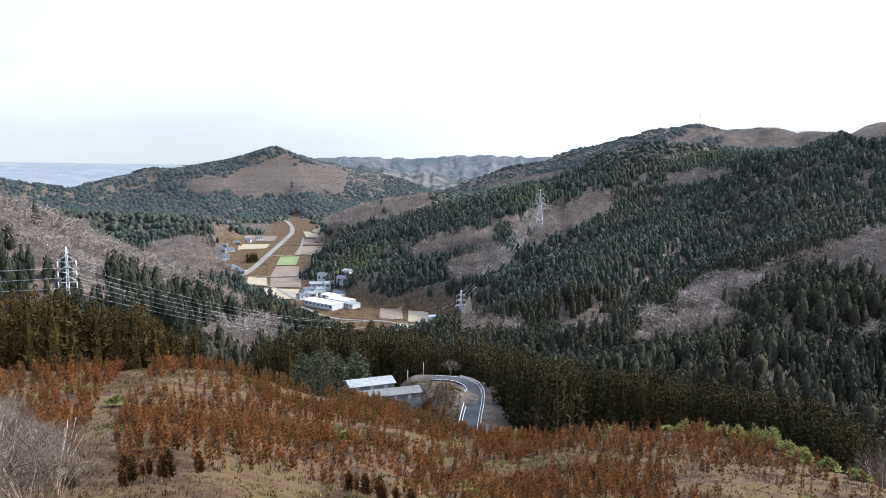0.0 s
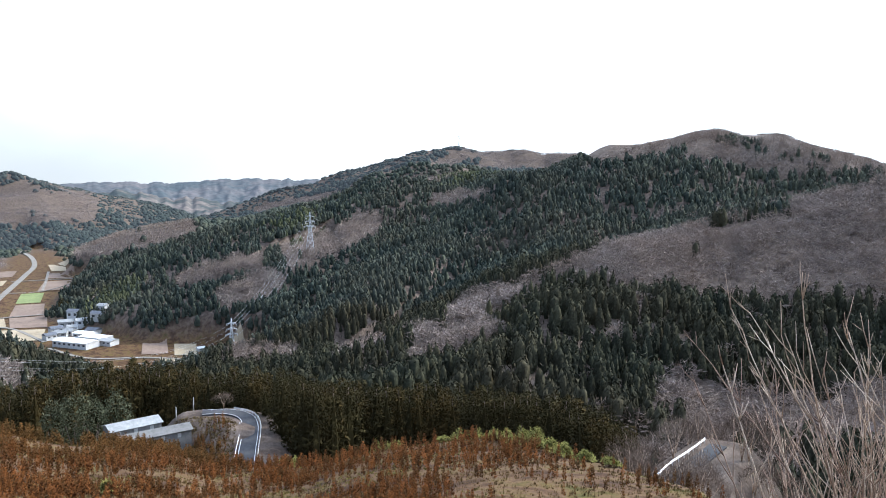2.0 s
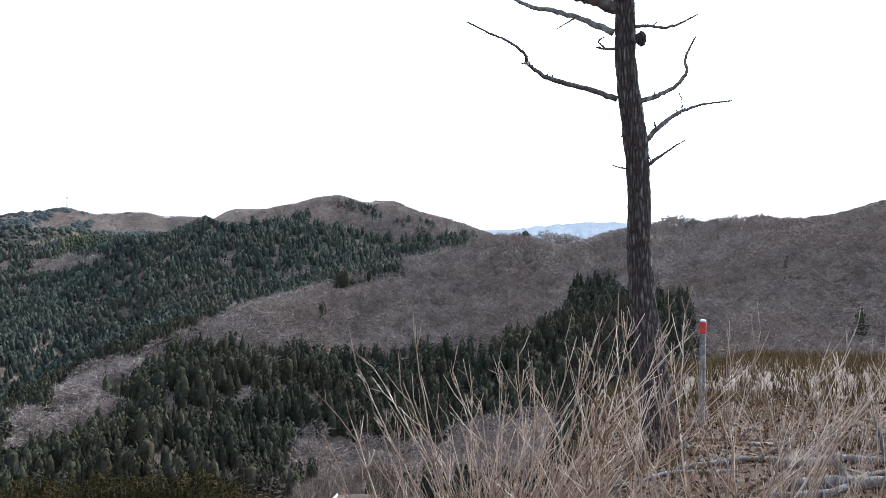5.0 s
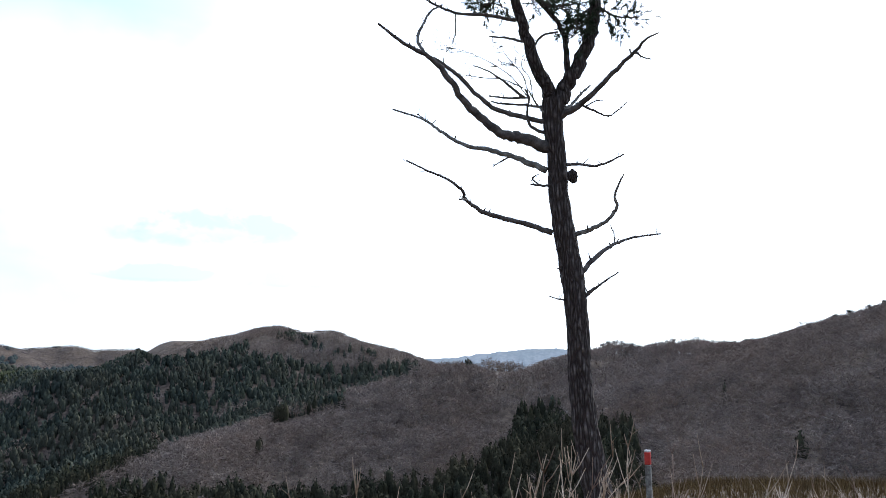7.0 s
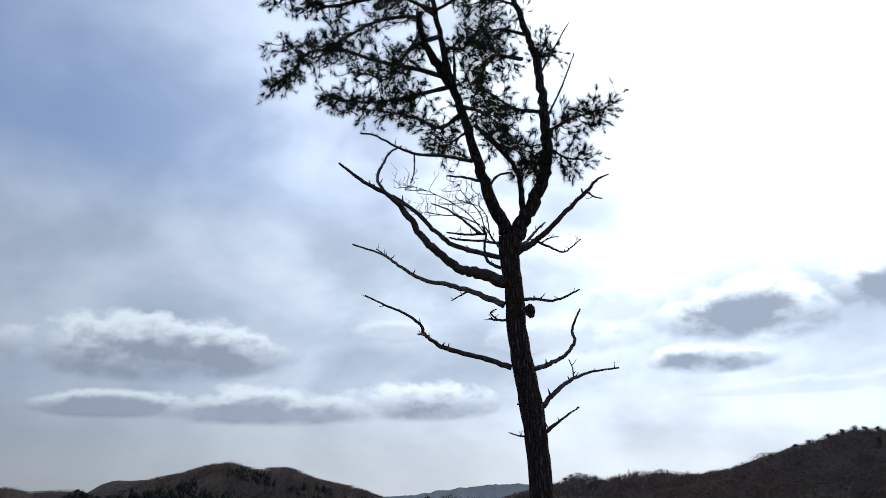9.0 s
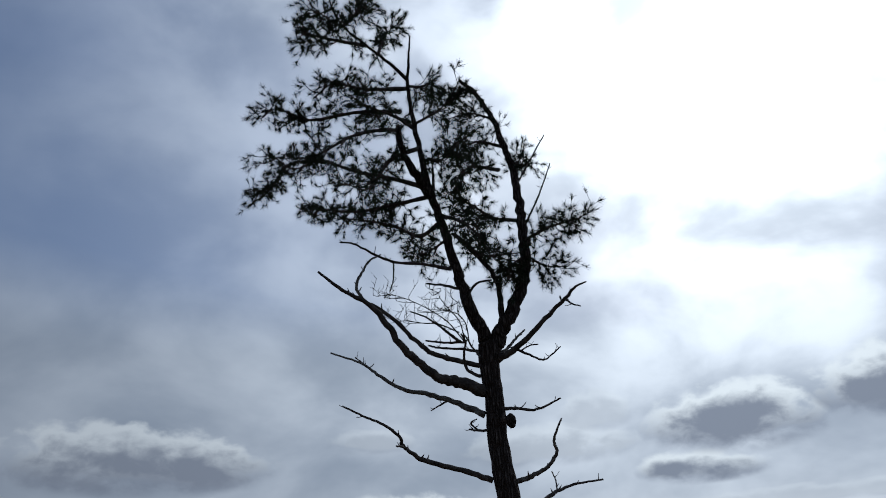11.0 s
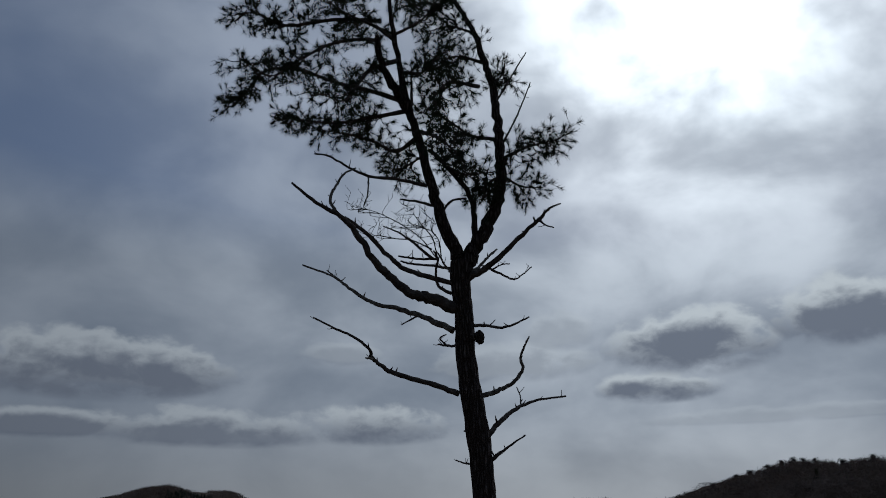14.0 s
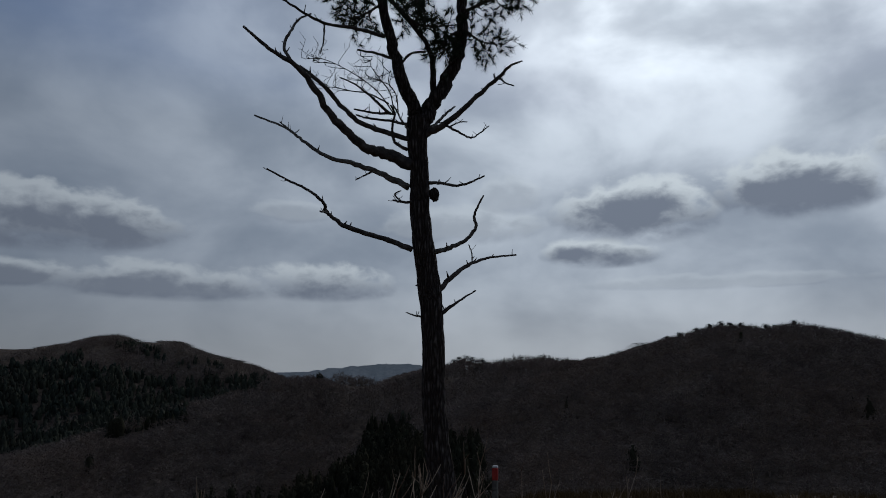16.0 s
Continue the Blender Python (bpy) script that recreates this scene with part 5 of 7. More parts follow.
def stump():
    e = thing("tree_stump", on_land(70.5, 4.6, -0.03), "weathered grey tree stump with a pale sawn top", "stump")
    bm = bmesh.new()
    n = 28
    rings = []
    for z, r in ((-0.1, 0.34), (0.05, 0.29), (0.15, 0.26), (0.27, 0.245), (0.30, 0.235)):
        rings.append([bm.verts.new((r * math.cos(6.2832 * s / n) * (1 + 0.09 * math.sin(s * 1.3) * (0.5 - z)), r * math.sin(6.2832 * s / n) * (1 + 0.1 * math.cos(s * 0.9)), z + 0.02 * math.sin(s * 0.5))) for s in range(n)])
    for a, b in zip(rings, rings[1:]):
        for s in range(n):
            bm.faces.new((a[s], a[(s + 1) % n], b[(s + 1) % n], b[s])).smooth = True
    part("bark_side", bm, M_BARK, e)
    bm = bmesh.new()
    rim = [bm.verts.new(v) for v in [(0.237 * math.cos(6.2832 * s / n) * (1 + 0.018 * math.sin(s * 1.3)), 0.237 * math.sin(6.2832 * s / n) * (1 + 0.1 * math.cos(s * 0.9)), 0.301 + 0.02 * math.sin(s * 0.5)) for s in range(n)]]
    mid = bm.verts.new((0.02, 0.0, 0.315))
    for s in range(n):
        bm.faces.new((rim[s], rim[(s + 1) % n], mid))
    part("sawn_top", bm, M_CUT, e, "pale sawn wood")


stump()
M_WHITE = plain("white_paint", [(0.3, (0.55, 0.54, 0.52)), (0.7, (0.78, 0.77, 0.75))], 3.0, 0.6)
M_RED = plain("red_paint", [(0.3, (0.45, 0.035, 0.025)), (0.7, (0.62, 0.06, 0.045))], 9.0, 0.5)


def marker():
    at = on_land(62.75, 10.0)
    e = thing("marker_post", at, "grey boundary post with a red painted top", "post")
    top = EYE - 10 * math.tan(radians(6.0)) - at.z
    bm = bmesh.new()
    box(bm, (0.07, 0.07, top - 0.17 + 0.2), (0, 0, (top - 0.17 - 0.2) / 2), 20, 0.008)
    part("shaft", bm, M_LICHEN, e)
    bm = bmesh.new()
    box(bm, (0.072, 0.072, 0.15), (0, 0, top - 0.095), 20, 0.008)
    part("red_band", bm, M_RED, e, "red painted band")
    bm = bmesh.new()
    box(bm, (0.068, 0.068, 0.025), (0, 0, top - 0.0075), 20, 0.006)
    part("cap", bm, M_WHITE, e, "pale worn cap")


marker()
M_BIRCH = plain("peeled_branch", [(0.35, (0.30, 0.26, 0.22)), (0.55, (0.62, 0.58, 0.52)), (0.7, (0.72, 0.69, 0.63))], 9.0, 0.8)


def fallen(bearing, dist, long, thick, turn, mat, label, seed):
    g = random.Random(seed)
    at = on_land(bearing, dist)
    e = thing("fallen_branch", at, label, "branch", "fallen branches")
    e.matrix_basis = Matrix.Translation(at)
    bm = bmesh.new()
    knots = []
    for k in range(5):
        q = k / 4 - 0.5
        x = math.cos(radians(turn)) * q * long + g.uniform(-0.06, 0.06) * long
        y = math.sin(radians(turn)) * q * long + g.uniform(-0.06, 0.06) * long
        knots.append((x, y, land(at.x + x, at.y + y) - at.z + thick * 0.7))
    pts = curve_points(knots, 4)
    tube(bm, pts, [thick * (1 - 0.5 * k / len(pts)) for k in range(len(pts))], 8, 0.12, seed)
    for k in (5, 9, 12):
        o = Vector((g.uniform(-1, 1), g.uniform(-1, 1), g.uniform(0.1, 0.7))).normalized() * long * g.uniform(0.1, 0.25)
        tube(bm, [pts[k], pts[k] + o * 0.6, pts[k] + o], [thick * 0.5, thick * 0.35, thick * 0.15], 5, 0.1, k)
    part("wood", bm, mat, e)


fallen(56.5, 5.6, 0.55, 0.022, -20, M_BIRCH, "pale peeled crooked branch on leaf litter", 1)
for n, (b, r, long, thick, turn) in enumerate([(72.0, 7.9, 1.8, 0.055, -24), (74.5, 7.2, 1.8, 0.065, -30), (77.5, 7.0, 1.8, 0.06, -18)]):
    fallen(b, r, long, thick, turn, M_DEAD, "thick grey fallen log lying among brush", 50 + n)
fallen(57.5, 5.0, 0.4, 0.012, 20, M_BIRCH, "pale thin branch on leaf litter", 2)
for n, (b, r, long, thick, turn) in enumerate([(61, 6.8, 1.1, 0.035, -40), (66, 7.4, 1.6, 0.05, -25), (72, 7.0, 1.9, 0.06, -10), (75, 6.2, 1.4, 0.045, -35), (78, 7.8, 1.8, 0.05, 0), (63, 8.8, 1.3, 0.04, -60), (69, 9.0, 1.5, 0.04, -15),
                                               (70, 6.6, 1.1, 0.03, 30), (83, 7.0, 1.6, 0.05, -20), (59.5, 6.0, 0.8, 0.02, 10), (53, 7.2, 0.9, 0.02, -30)]):
    fallen(b, r, long, thick * 0.65, turn, M_DEAD if n % 3 else M_LICHEN, "grey fallen dead branch among leaf litter", 10 + n)


def scattered(name, count, bounds, shape, mat, label, category, seed, keep=None):
    """Leaves or grass tufts strewn over a stretch of ground as one mesh."""
    g = np.random.default_rng(seed)
    b = g.uniform(bounds[0], bounds[1], count)
    r = np.sqrt(g.uniform(bounds[2] ** 2, bounds[3] ** 2, count))
    x, y = r * np.sin(np.radians(b)), r * np.cos(np.radians(b))
    if keep is not None:
        m = keep(x, y, g)
        x, y = x[m], y[m]
    z = height(x, y)
    v, f, t = shape(g, np.stack([x, y, z], 1))
    return tagged(new(name, mesh_of(name, v, f, mat, False, t)), label, category, kind="stuff")


def leaves(g, p):
    n = len(p)
    a = g.uniform(0, 6.28, n)
    s = g.uniform(0.012, 0.036, n)
    tilt = g.normal(0, 0.45, (n, 2))
    u = np.stack([np.cos(a), np.sin(a), tilt[:, 0]], 1) * s[:, None]
    w = np.stack([-np.sin(a), np.cos(a), tilt[:, 1]], 1) * s[:, None] * 0.6
    c = p + np.stack([0 * a, 0 * a, g.uniform(0.005, 0.045, n)], 1)
    v = np.stack([c - u, c - w * 0.9, c + u, c + w], 1).reshape(-1, 3)
    k = np.arange(n)[:, None] * 4
    return v, np.concatenate([k + [[0, 1, 2]], k + [[0, 2, 3]]]), np.repeat(g.random(n), 4)


def blades(tall, count, wide):
    def make(g, p):
        n = len(p) * count
        c = np.repeat(p, count, 0)
        a = g.uniform(0, 6.28, n)
        h = tall * g.uniform(0.5, 1.2, n)
        lean = h * g.uniform(0.2, 0.9, n)
        root = c + np.stack([g.normal(0, wide * 3, n), g.normal(0, wide * 3, n), np.full(n, -0.02)], 1)
        side = np.stack([-np.sin(a), np.cos(a), 0 * a], 1) * wide
        tip = root + np.stack([np.cos(a) * lean, np.sin(a) * lean, h], 1)
        v = np.stack([root - side, root + side, tip], 1).reshape(-1, 3)
        return v, np.arange(n * 3).reshape(-1, 3), np.repeat(np.repeat(g.random(len(p)), count), 3)
    return make


M_LEAF = foliage("fallen_leaves", (0.046, 0.022, 0.012), (0.109, 0.053, 0.026), (0.210, 0.132, 0.072), (0.092, 0.040, 0.018), 3.0)
M_STRAW = foliage("dry_grass", (0.086, 0.050, 0.021), (0.148, 0.094, 0.040), (0.218, 0.151, 0.070), (0.109, 0.090, 0.024), 0.4)
M_SASA = foliage("bamboo_grass", (0.098, 0.101, 0.026), (0.188, 0.188, 0.045), (0.285, 0.259, 0.079), (0.217, 0.188, 0.068), 0.5)
scattered("leaf_litter", 40000, (40, 100, 2.2, 13), leaves, M_LEAF, "brown fallen leaves and twig scraps on the lookout", "leaf litter", 1)
scattered("dry_grass", 4200, (42, 100, 2.5, 14), blades(0.16, 9, 0.004), M_STRAW, "low tan dry grass on the lookout", "grass", 2, lambda x, y, g: vnoise(x, y, 1.3, 41) > 0.15)
scattered("ridge_grass", 5000, (52, 100, 12, 34), blades(0.35, 6, 0.010), M_STRAW, "brown dry grass on the ridge beyond the pine", "grass", 3)

# ---- the cleared slope with its young cedars ----
def young_cedar_mesh(seed, count=18, fat=0.30):
    v, f = sprays(count, 1, 0.23, 0.04, -0.9, seed, fat=fat, core=False, blunt=0.5)
    g = np.random.default_rng(seed)
    v = v + g.normal(0, 0.012, v.shape)
    return v, f


YOUNG = [young_cedar_mesh(60 + s) for s in range(6)]
YOUNG_ME = []
for k, (v, f) in enumerate([young_cedar_mesh(90 + q, 80, 0.13) for q in range(6)]):
    for tone_at in (0.15, 0.5, 0.85):
        YOUNG_ME.append(mesh_of("foliage", v, f, M_LITTLE, False, np.full(len(v), tone_at)))
bm = bmesh.new()
tube(bm, [(0, 0, -0.08), (0.01, 0, 0.4), (0, 0, 0.9)], [0.022, 0.015, 0.004], 5, 0.1, 1)
LITTLE_STEM = bpy.data.meshes.new("trunk")
bm.to_mesh(LITTLE_STEM)
bm.free()
LITTLE_STEM.materials.append(M_TRUNK)


def clearing_spots():
    """Planting spots in loose rows along the slope, thinner round the open patches."""
    g = np.random.default_rng(21)
    n = 12500
    b = np.concatenate([g.uniform(-33, 38, n), g.uniform(-30, 34, 2600)])
    r = np.sqrt(np.concatenate([g.uniform(36 ** 2, 202 ** 2, n), g.uniform(22 ** 2, 78 ** 2, 2600)]))
    n = len(b)
    x, y = r * np.sin(np.radians(b)), r * np.cos(np.radians(b))
    ed = np.interp(b, [e[0] for e in EDGE], [e[1] for e in EDGE])
    thin = vnoise(x, y, 17, 51) * 0.55 + vnoise(x, y, 7, 52) * 0.3
    low = (b > -13) & (b < 1.2) & (r < 202)
    keep = ((r < np.minimum(ed, 158) + 6) | low) & (thin + g.uniform(-0.35, 0.35, n) > -0.17 + 0.10 * (r < 75) + 0.16 * (b > 0))
    keep &= (off_line(x, y, LANE)[0] > 4) & ~((b > -7.3) & (b < -1.2) & (r > 193))
    keep &= np.abs((b + 24) - (r - 80) * 0.03) > 1.0
    keep &= ~((b < -27) & (r < 60))
    order = np.argsort(r[keep])
    b, r, x, y = b[keep][order], r[keep][order], x[keep][order], y[keep][order]
    return x, y, height(x, y), r


cx, cy, cz, cr = clearing_spots()
g0 = random.Random(9)
NEAR = 260
for k in range(min(NEAR, len(cx))):
    tall = g0.uniform(0.6, 1.5)
    e = thing("young_cedar", (cx[k], cy[k], cz[k]), "young rust-brown winter cedar planted on the cleared slope", "young tree", "young cedars on the slope", g0.uniform(0, 360))
    o = part("foliage", YOUNG_ME[g0.randrange(len(YOUNG_ME))], None, e)
    o.scale = (tall * g0.uniform(0.9, 1.4), tall * g0.uniform(0.9, 1.4), tall)
    o = part("trunk", LITTLE_STEM, None, e)
    o.scale = (1, 1, tall)
rest = slice(NEAR, None)
n = len(cx) - NEAR
tall = rng.uniform(0.7, 1.7, n) * np.interp(cr[rest], [60, 110, 150], [1.0, 1.5, 1.9])
scatter("young_cedar_plantation", YOUNG, np.stack([cx[rest], cy[rest], cz[rest]], 1), np.stack([tall * rng.uniform(0.65, 1.0, n), tall], 1), rng.random(n), M_LITTLE, "rows of rust-brown young cedars over the cleared slope", "plantation")
scattered("slope_grass", 34000, (-34, 40, 30, 172), blades(0.30, 6, 0.035), M_STRAW, "straw-coloured dry grass on the cleared slope", "grass", 6,
          lambda x, y, g: (np.hypot(x, y) < np.interp(np.degrees(np.arctan2(x, y)), [e[0] for e in EDGE], [e[1] for e in EDGE]) + 3) & (vnoise(x, y, 9, 53) + g.uniform(-0.5, 0.5, len(x)) > -0.1))
M_FRESH = foliage("fresh_grass", (0.085, 0.075, 0.020), (0.16, 0.135, 0.036), (0.23, 0.19, 0.058), (0.14, 0.10, 0.035), 0.5)
scattered("fresh_grass", 16000, (-34, 38, 32, 150), blades(0.30, 6, 0.035), M_FRESH, "yellow-green grass in patches on the cleared slope", "grass", 14,
          lambda x, y, g: (vnoise(x, y, 11, 57) + 0.3 * vnoise(x, y, 4, 58) > 0.38) & (np.hypot(x, y) < np.interp(np.degrees(np.arctan2(x, y)), [e[0] for e in EDGE], [e[1] for e in EDGE])))
scattered("bank_grass", 2200, (-4, 3.2, 182, 213), blades(0.55, 6, 0.06), M_STRAW, "straw-coloured dry grass on the bank inside the lane's bend", "grass", 11, lambda x, y, g: off_line(x, y, LANE)[0] > 3.4)
scattered("near_slope_grass", 5000, (-34, 46, 8, 40), blades(0.2, 6, 0.014), M_STRAW, "straw-coloured dry grass just below the lookout", "grass", 7)
scattered("brown_scrub", 7000, (-34, 40, 30, 172), blades(0.45, 7, 0.03), M_LEAF, "brown dead bracken between the young cedars", "scrub", 8,
          lambda x, y, g: (np.hypot(x, y) < np.interp(np.degrees(np.arctan2(x, y)), [e[0] for e in EDGE], [e[1] for e in EDGE]) + 3) & (vnoise(x, y, 11, 54) > 0.05))


def thicket(bearing, dist, wide, tall, seed):
    """A clump of yellow-green bamboo grass: many lance-shaped leaves on short canes."""
    g = np.random.default_rng(seed)
    at = on_land(bearing, dist)
    e = thing("bamboo_grass", at, "bright yellow-green bamboo grass clump at the slope's lower edge", "bush", "bamboo grass clumps")
    n = 900
    x, y = g.normal(0, wide * 0.4, n), g.normal(0, wide * 0.4, n)
    z0 = height(at.x + x, at.y + y) - at.z
    h = tall * np.exp(-(x * x + y * y) / wide ** 2) * g.uniform(0.4, 1.1, n) + 0.2
    a = g.uniform(0, 6.28, n)
    s = g.uniform(0.2, 0.42, n)
    h = h * (1 + 0.55 * vnoise(x + at.x, y + at.y, 1.1, 33))
    c = np.stack([x, y, z0 + h], 1)
    u = np.stack([np.cos(a) * s, np.sin(a) * s, g.uniform(-0.1, 0.35, n)], 1)
    w = np.stack([-np.sin(a), np.cos(a), 0 * a], 1) * 0.09
    v = np.stack([c - u * 0.2, c + u * 0.3 - w, c + u, c + u * 0.3 + w], 1).reshape(-1, 3)
    k = np.arange(n)[:, None] * 4
    f = np.concatenate([k + [[0, 1, 2]], k + [[0, 2, 3]]])
    part("leaves", mesh_of("leaves", v, f, M_SASA, False, np.repeat(g.random(n), 4)), None, e)
    bm = bmesh.new()
    for q in range(14):
        px, py = float(x[q]), float(y[q])
        tube(bm, [(px, py, float(z0[q]) - 0.1), (px + 0.05, py, float(z0[q] + h[q]))], [0.02, 0.01], 4, 0, q)
    part("canes", bm, M_STEM, e)


for n, (b, r, wide, tall) in enumerate([(5.2, 150, 3.0, 3.4), (6.0, 146, 2.2, 2.2), (0.8, 158, 1.8, 1.3), (12.6, 138, 2.6, 2.6), (13.6, 137, 1.8, 1.8), (17.2, 133, 1.8, 1.8), (18.3, 132, 2.2, 2.0), (19.8, 131, 2.6, 2.4), (21.2, 128, 2.4, 2.2), (22.4, 123, 2.2, 2.0), (23.6, 118, 2.4, 2.4),
                                            (24.4, 115, 2.4, 2.2), (25.4, 110, 2.2, 1.9), (26.5, 106, 2.0, 1.6), (28, 101, 1.4, 1.0), (30, 97, 1.4, 1.0), (-23.4, 92, 1.2, 0.8), (-7, 78, 1.2, 0.7), (3, 60, 0.8, 0.5)]):
    thicket(b, r, wide, tall, n)

# bare scrub trees on the flank of the cleared slope


def brush_crown(count, seed):
    """A haze of fine bare twigs that fills an uneven dome, 1 tall."""
    g = np.random.default_rng(seed)
    a, q = g.uniform(0, 6.2832, count), np.sqrt(g.random(count))
    lump = 1 + 0.22 * np.sin(3 * a + seed) + 0.12 * np.sin(7 * a)
    z = 0.12 + 0.8 * np.sqrt(np.clip(1 - (0.9 * q) ** 2, 0, 1)) * g.uniform(0.45, 1.0, count) ** 0.6
    root = np.stack([np.cos(a) * q * 0.5 * lump, np.sin(a) * q * 0.5 * lump, z * (0.85 + 0.15 * lump)], 1)
    d = g.normal(0, 0.55, (count, 3)) + np.stack([np.cos(a) * q * 0.5, np.sin(a) * q * 0.5, 0 * a + 0.7], 1)
    d /= np.linalg.norm(d, axis=1)[:, None]
    side = np.cross(d, g.normal(0, 1, (count, 3)))
    side *= (g.uniform(0.0018, 0.0045, count) / np.linalg.norm(side, axis=1))[:, None]
    tip = root + d * g.uniform(0.10, 0.24, (count, 1))
    return np.stack([tip, root + side, root - side], 1).reshape(-1, 3), np.arange(count * 3).reshape(-1, 3)


BRUSH_TWIGS = [brush_crown(950, 80 + q) for q in range(6)]
M_BRUSH = foliage("scrub_twigs", (0.12, 0.086, 0.064), (0.20, 0.148, 0.112), (0.29, 0.225, 0.178), (0.16, 0.11, 0.08), 0.6)
BRUSH_ME = [mesh_of("crown", v, f, M_BRUSH, False, np.full(len(v), 0.2 + 0.15 * k)) for k, (v, f) in enumerate(BRUSH_TWIGS)]


def bare_tree(bearing, dist, tall, wide, seed, label, group="bare scrub trees", sink=0.0):
    g = random.Random(seed)
    e = thing("bare_tree", on_land(bearing, dist, -sink), label, "tree", group, g.uniform(0, 360))
    o = part("crown", BRUSH_ME[seed % len(BRUSH_ME)], None, e)
    o.scale = (tall * wide, tall * wide, tall)
    bm = bmesh.new()
    for k in range(6):
        a = g.uniform(0, 6.28)
        out = Vector((math.cos(a), math.sin(a), 0)) * tall * wide * g.uniform(0.1, 0.36)
        tube(bm, curve_points([(0, 0, -0.2), out * 0.25 + Vector((0, 0, tall * 0.3)), out * 0.7 + Vector((0, 0, tall * 0.6)), out + Vector((0, 0, tall * g.uniform(0.75, 0.95)))], 2),
             [tall * 0.011 * (1 - 0.13 * q) for q in range(7)], 4, 0.1, k)
    part("trunk", bm, M_STEM, e)


gb = random.Random(31)
for k in range(130):
    r = gb.uniform(26, 74)
    bare_tree(gb.uniform(-40, -26.5) - max(0, r - 25) * 0.09, r, gb.uniform(2.0, 3.6), gb.uniform(1.0, 1.4), k, "grey-brown leafless scrub tree on the flank of the slope")
for k in range(90):
    b = gb.uniform(31, 45)
    r = gb.uniform(92, 190)
    p = compass(b, r)
    if off_line(np.array([p.x]), np.array([p.y]), BEND)[0][0] > 4:
        bare_tree(b, r, gb.uniform(5, 9), gb.uniform(0.8, 1.1), 100 + k, "pale grey leafless tree in the hollow beside the road", "bare trees in the hollow")

# ---- tall cedars below the slope ----
def cedar_crown(seed, wide=0.19, boughs=76, tufts=15):
    """A bushy cedar crown, 1 tall: rounded boughs set round the stem, each a heap of foliage tufts."""
    g = np.random.default_rng(seed)
    t = ((np.arange(boughs) + g.random(boughs)) / boughs) ** 0.95
    a = np.arange(boughs) * 2.399 + g.uniform(-0.4, 0.4, boughs)
    rad = wide * np.clip(t / 0.15 + 0.45, 0, 1) * (1 - t) ** 0.6 * g.uniform(0.62, 1.05, boughs)
    c = np.stack([np.cos(a) * rad, np.sin(a) * rad, 0.07 + 0.88 * t], 1)
    big = (0.40 * wide * (1.05 - 0.6 * t)) * g.uniform(0.8, 1.3, boughs)
    d = g.normal(0, 1, (boughs, tufts, 3)) + np.stack([np.cos(a), np.sin(a), 0.5 + 0 * a], 1)[:, None] * 0.7
    d /= np.linalg.norm(d, axis=2)[:, :, None]
    at = c[:, None] + d * big[:, None, None] * np.array([1, 1, 0.62]) * g.uniform(0.7, 1.1, (boughs, tufts, 1))
    size = big[:, None, None] * 0.5
    u, w = g.normal(0, 1, (2, boughs, tufts, 3))
    u = u - d * (u * d).sum(2)[:, :, None] * 0.6
    w = w - d * (w * d).sum(2)[:, :, None] * 0.6
    v = np.stack([at + d * size * 0.3, at + u * size * 0.75, at + w * size * 0.75], 2).reshape(-1, 3)
    f = np.arange(len(v)).reshape(-1, 3)
    shade = np.repeat(np.repeat(g.normal(0, 0.13, boughs), tufts) + g.normal(0, 0.1, boughs * tufts), 3)
    v2, f2 = clump_crown(8, wide, 0.05, "cone", seed, 0.5, 0.12)
    return np.concatenate([v, v2]), np.concatenate([f, f2 + len(v)]), np.concatenate([shade, np.full(len(v2), -0.1)])


def cedar_parts(seed, mat):
    v, f, shade = cedar_crown(seed)
    return [mesh_of("crown", v, f, mat, False, np.clip(shade + q, 0, 1)) for q in (0.2, 0.45, 0.75)]


M_RUSTCEDAR = foliage("rusty_cedar_foliage", (0.028, 0.024, 0.009), (0.064, 0.045, 0.013), (0.125, 0.067, 0.019), (0.087, 0.050, 0.014), 0.3)
CEDARS = [m for s in range(5) for m in cedar_parts(200 + s, M_CEDAR)]
RUSTY = [m for s in range(4) for m in cedar_parts(220 + s, M_RUSTCEDAR)]
bm = bmesh.new()
tube(bm, [(0, 0, -0.03), (0, 0, 0.3), (0, 0, 0.92)], [0.017, 0.013, 0.003], 7, 0.05, 1)
CEDAR_STEM = bpy.data.meshes.new("trunk")
bm.to_mesh(CEDAR_STEM)
bm.free()
CEDAR_STEM.materials.append(M_TRUNK)


def cedar(bearing, dist, top, g, label, pool=CEDARS):
    """A tall cedar whose tip stands at the given height angle seen from the lookout."""
    at = on_land(bearing, dist, -0.2)
    tall = EYE + dist * math.tan(radians(top)) - at.z
    if not 6 < tall < 32:
        return
    e = thing("cedar_tree", at, label, "tree", "cedars below the slope", g.uniform(0, 360))
    w = tall ** 0.6 * 16 ** 0.4 * g.uniform(0.95, 1.3)
    part("crown", pool[g.randrange(len(pool))], None, e).scale = (w, w, tall)
    part("trunk", CEDAR_STEM, None, e).scale = (tall, tall, tall)


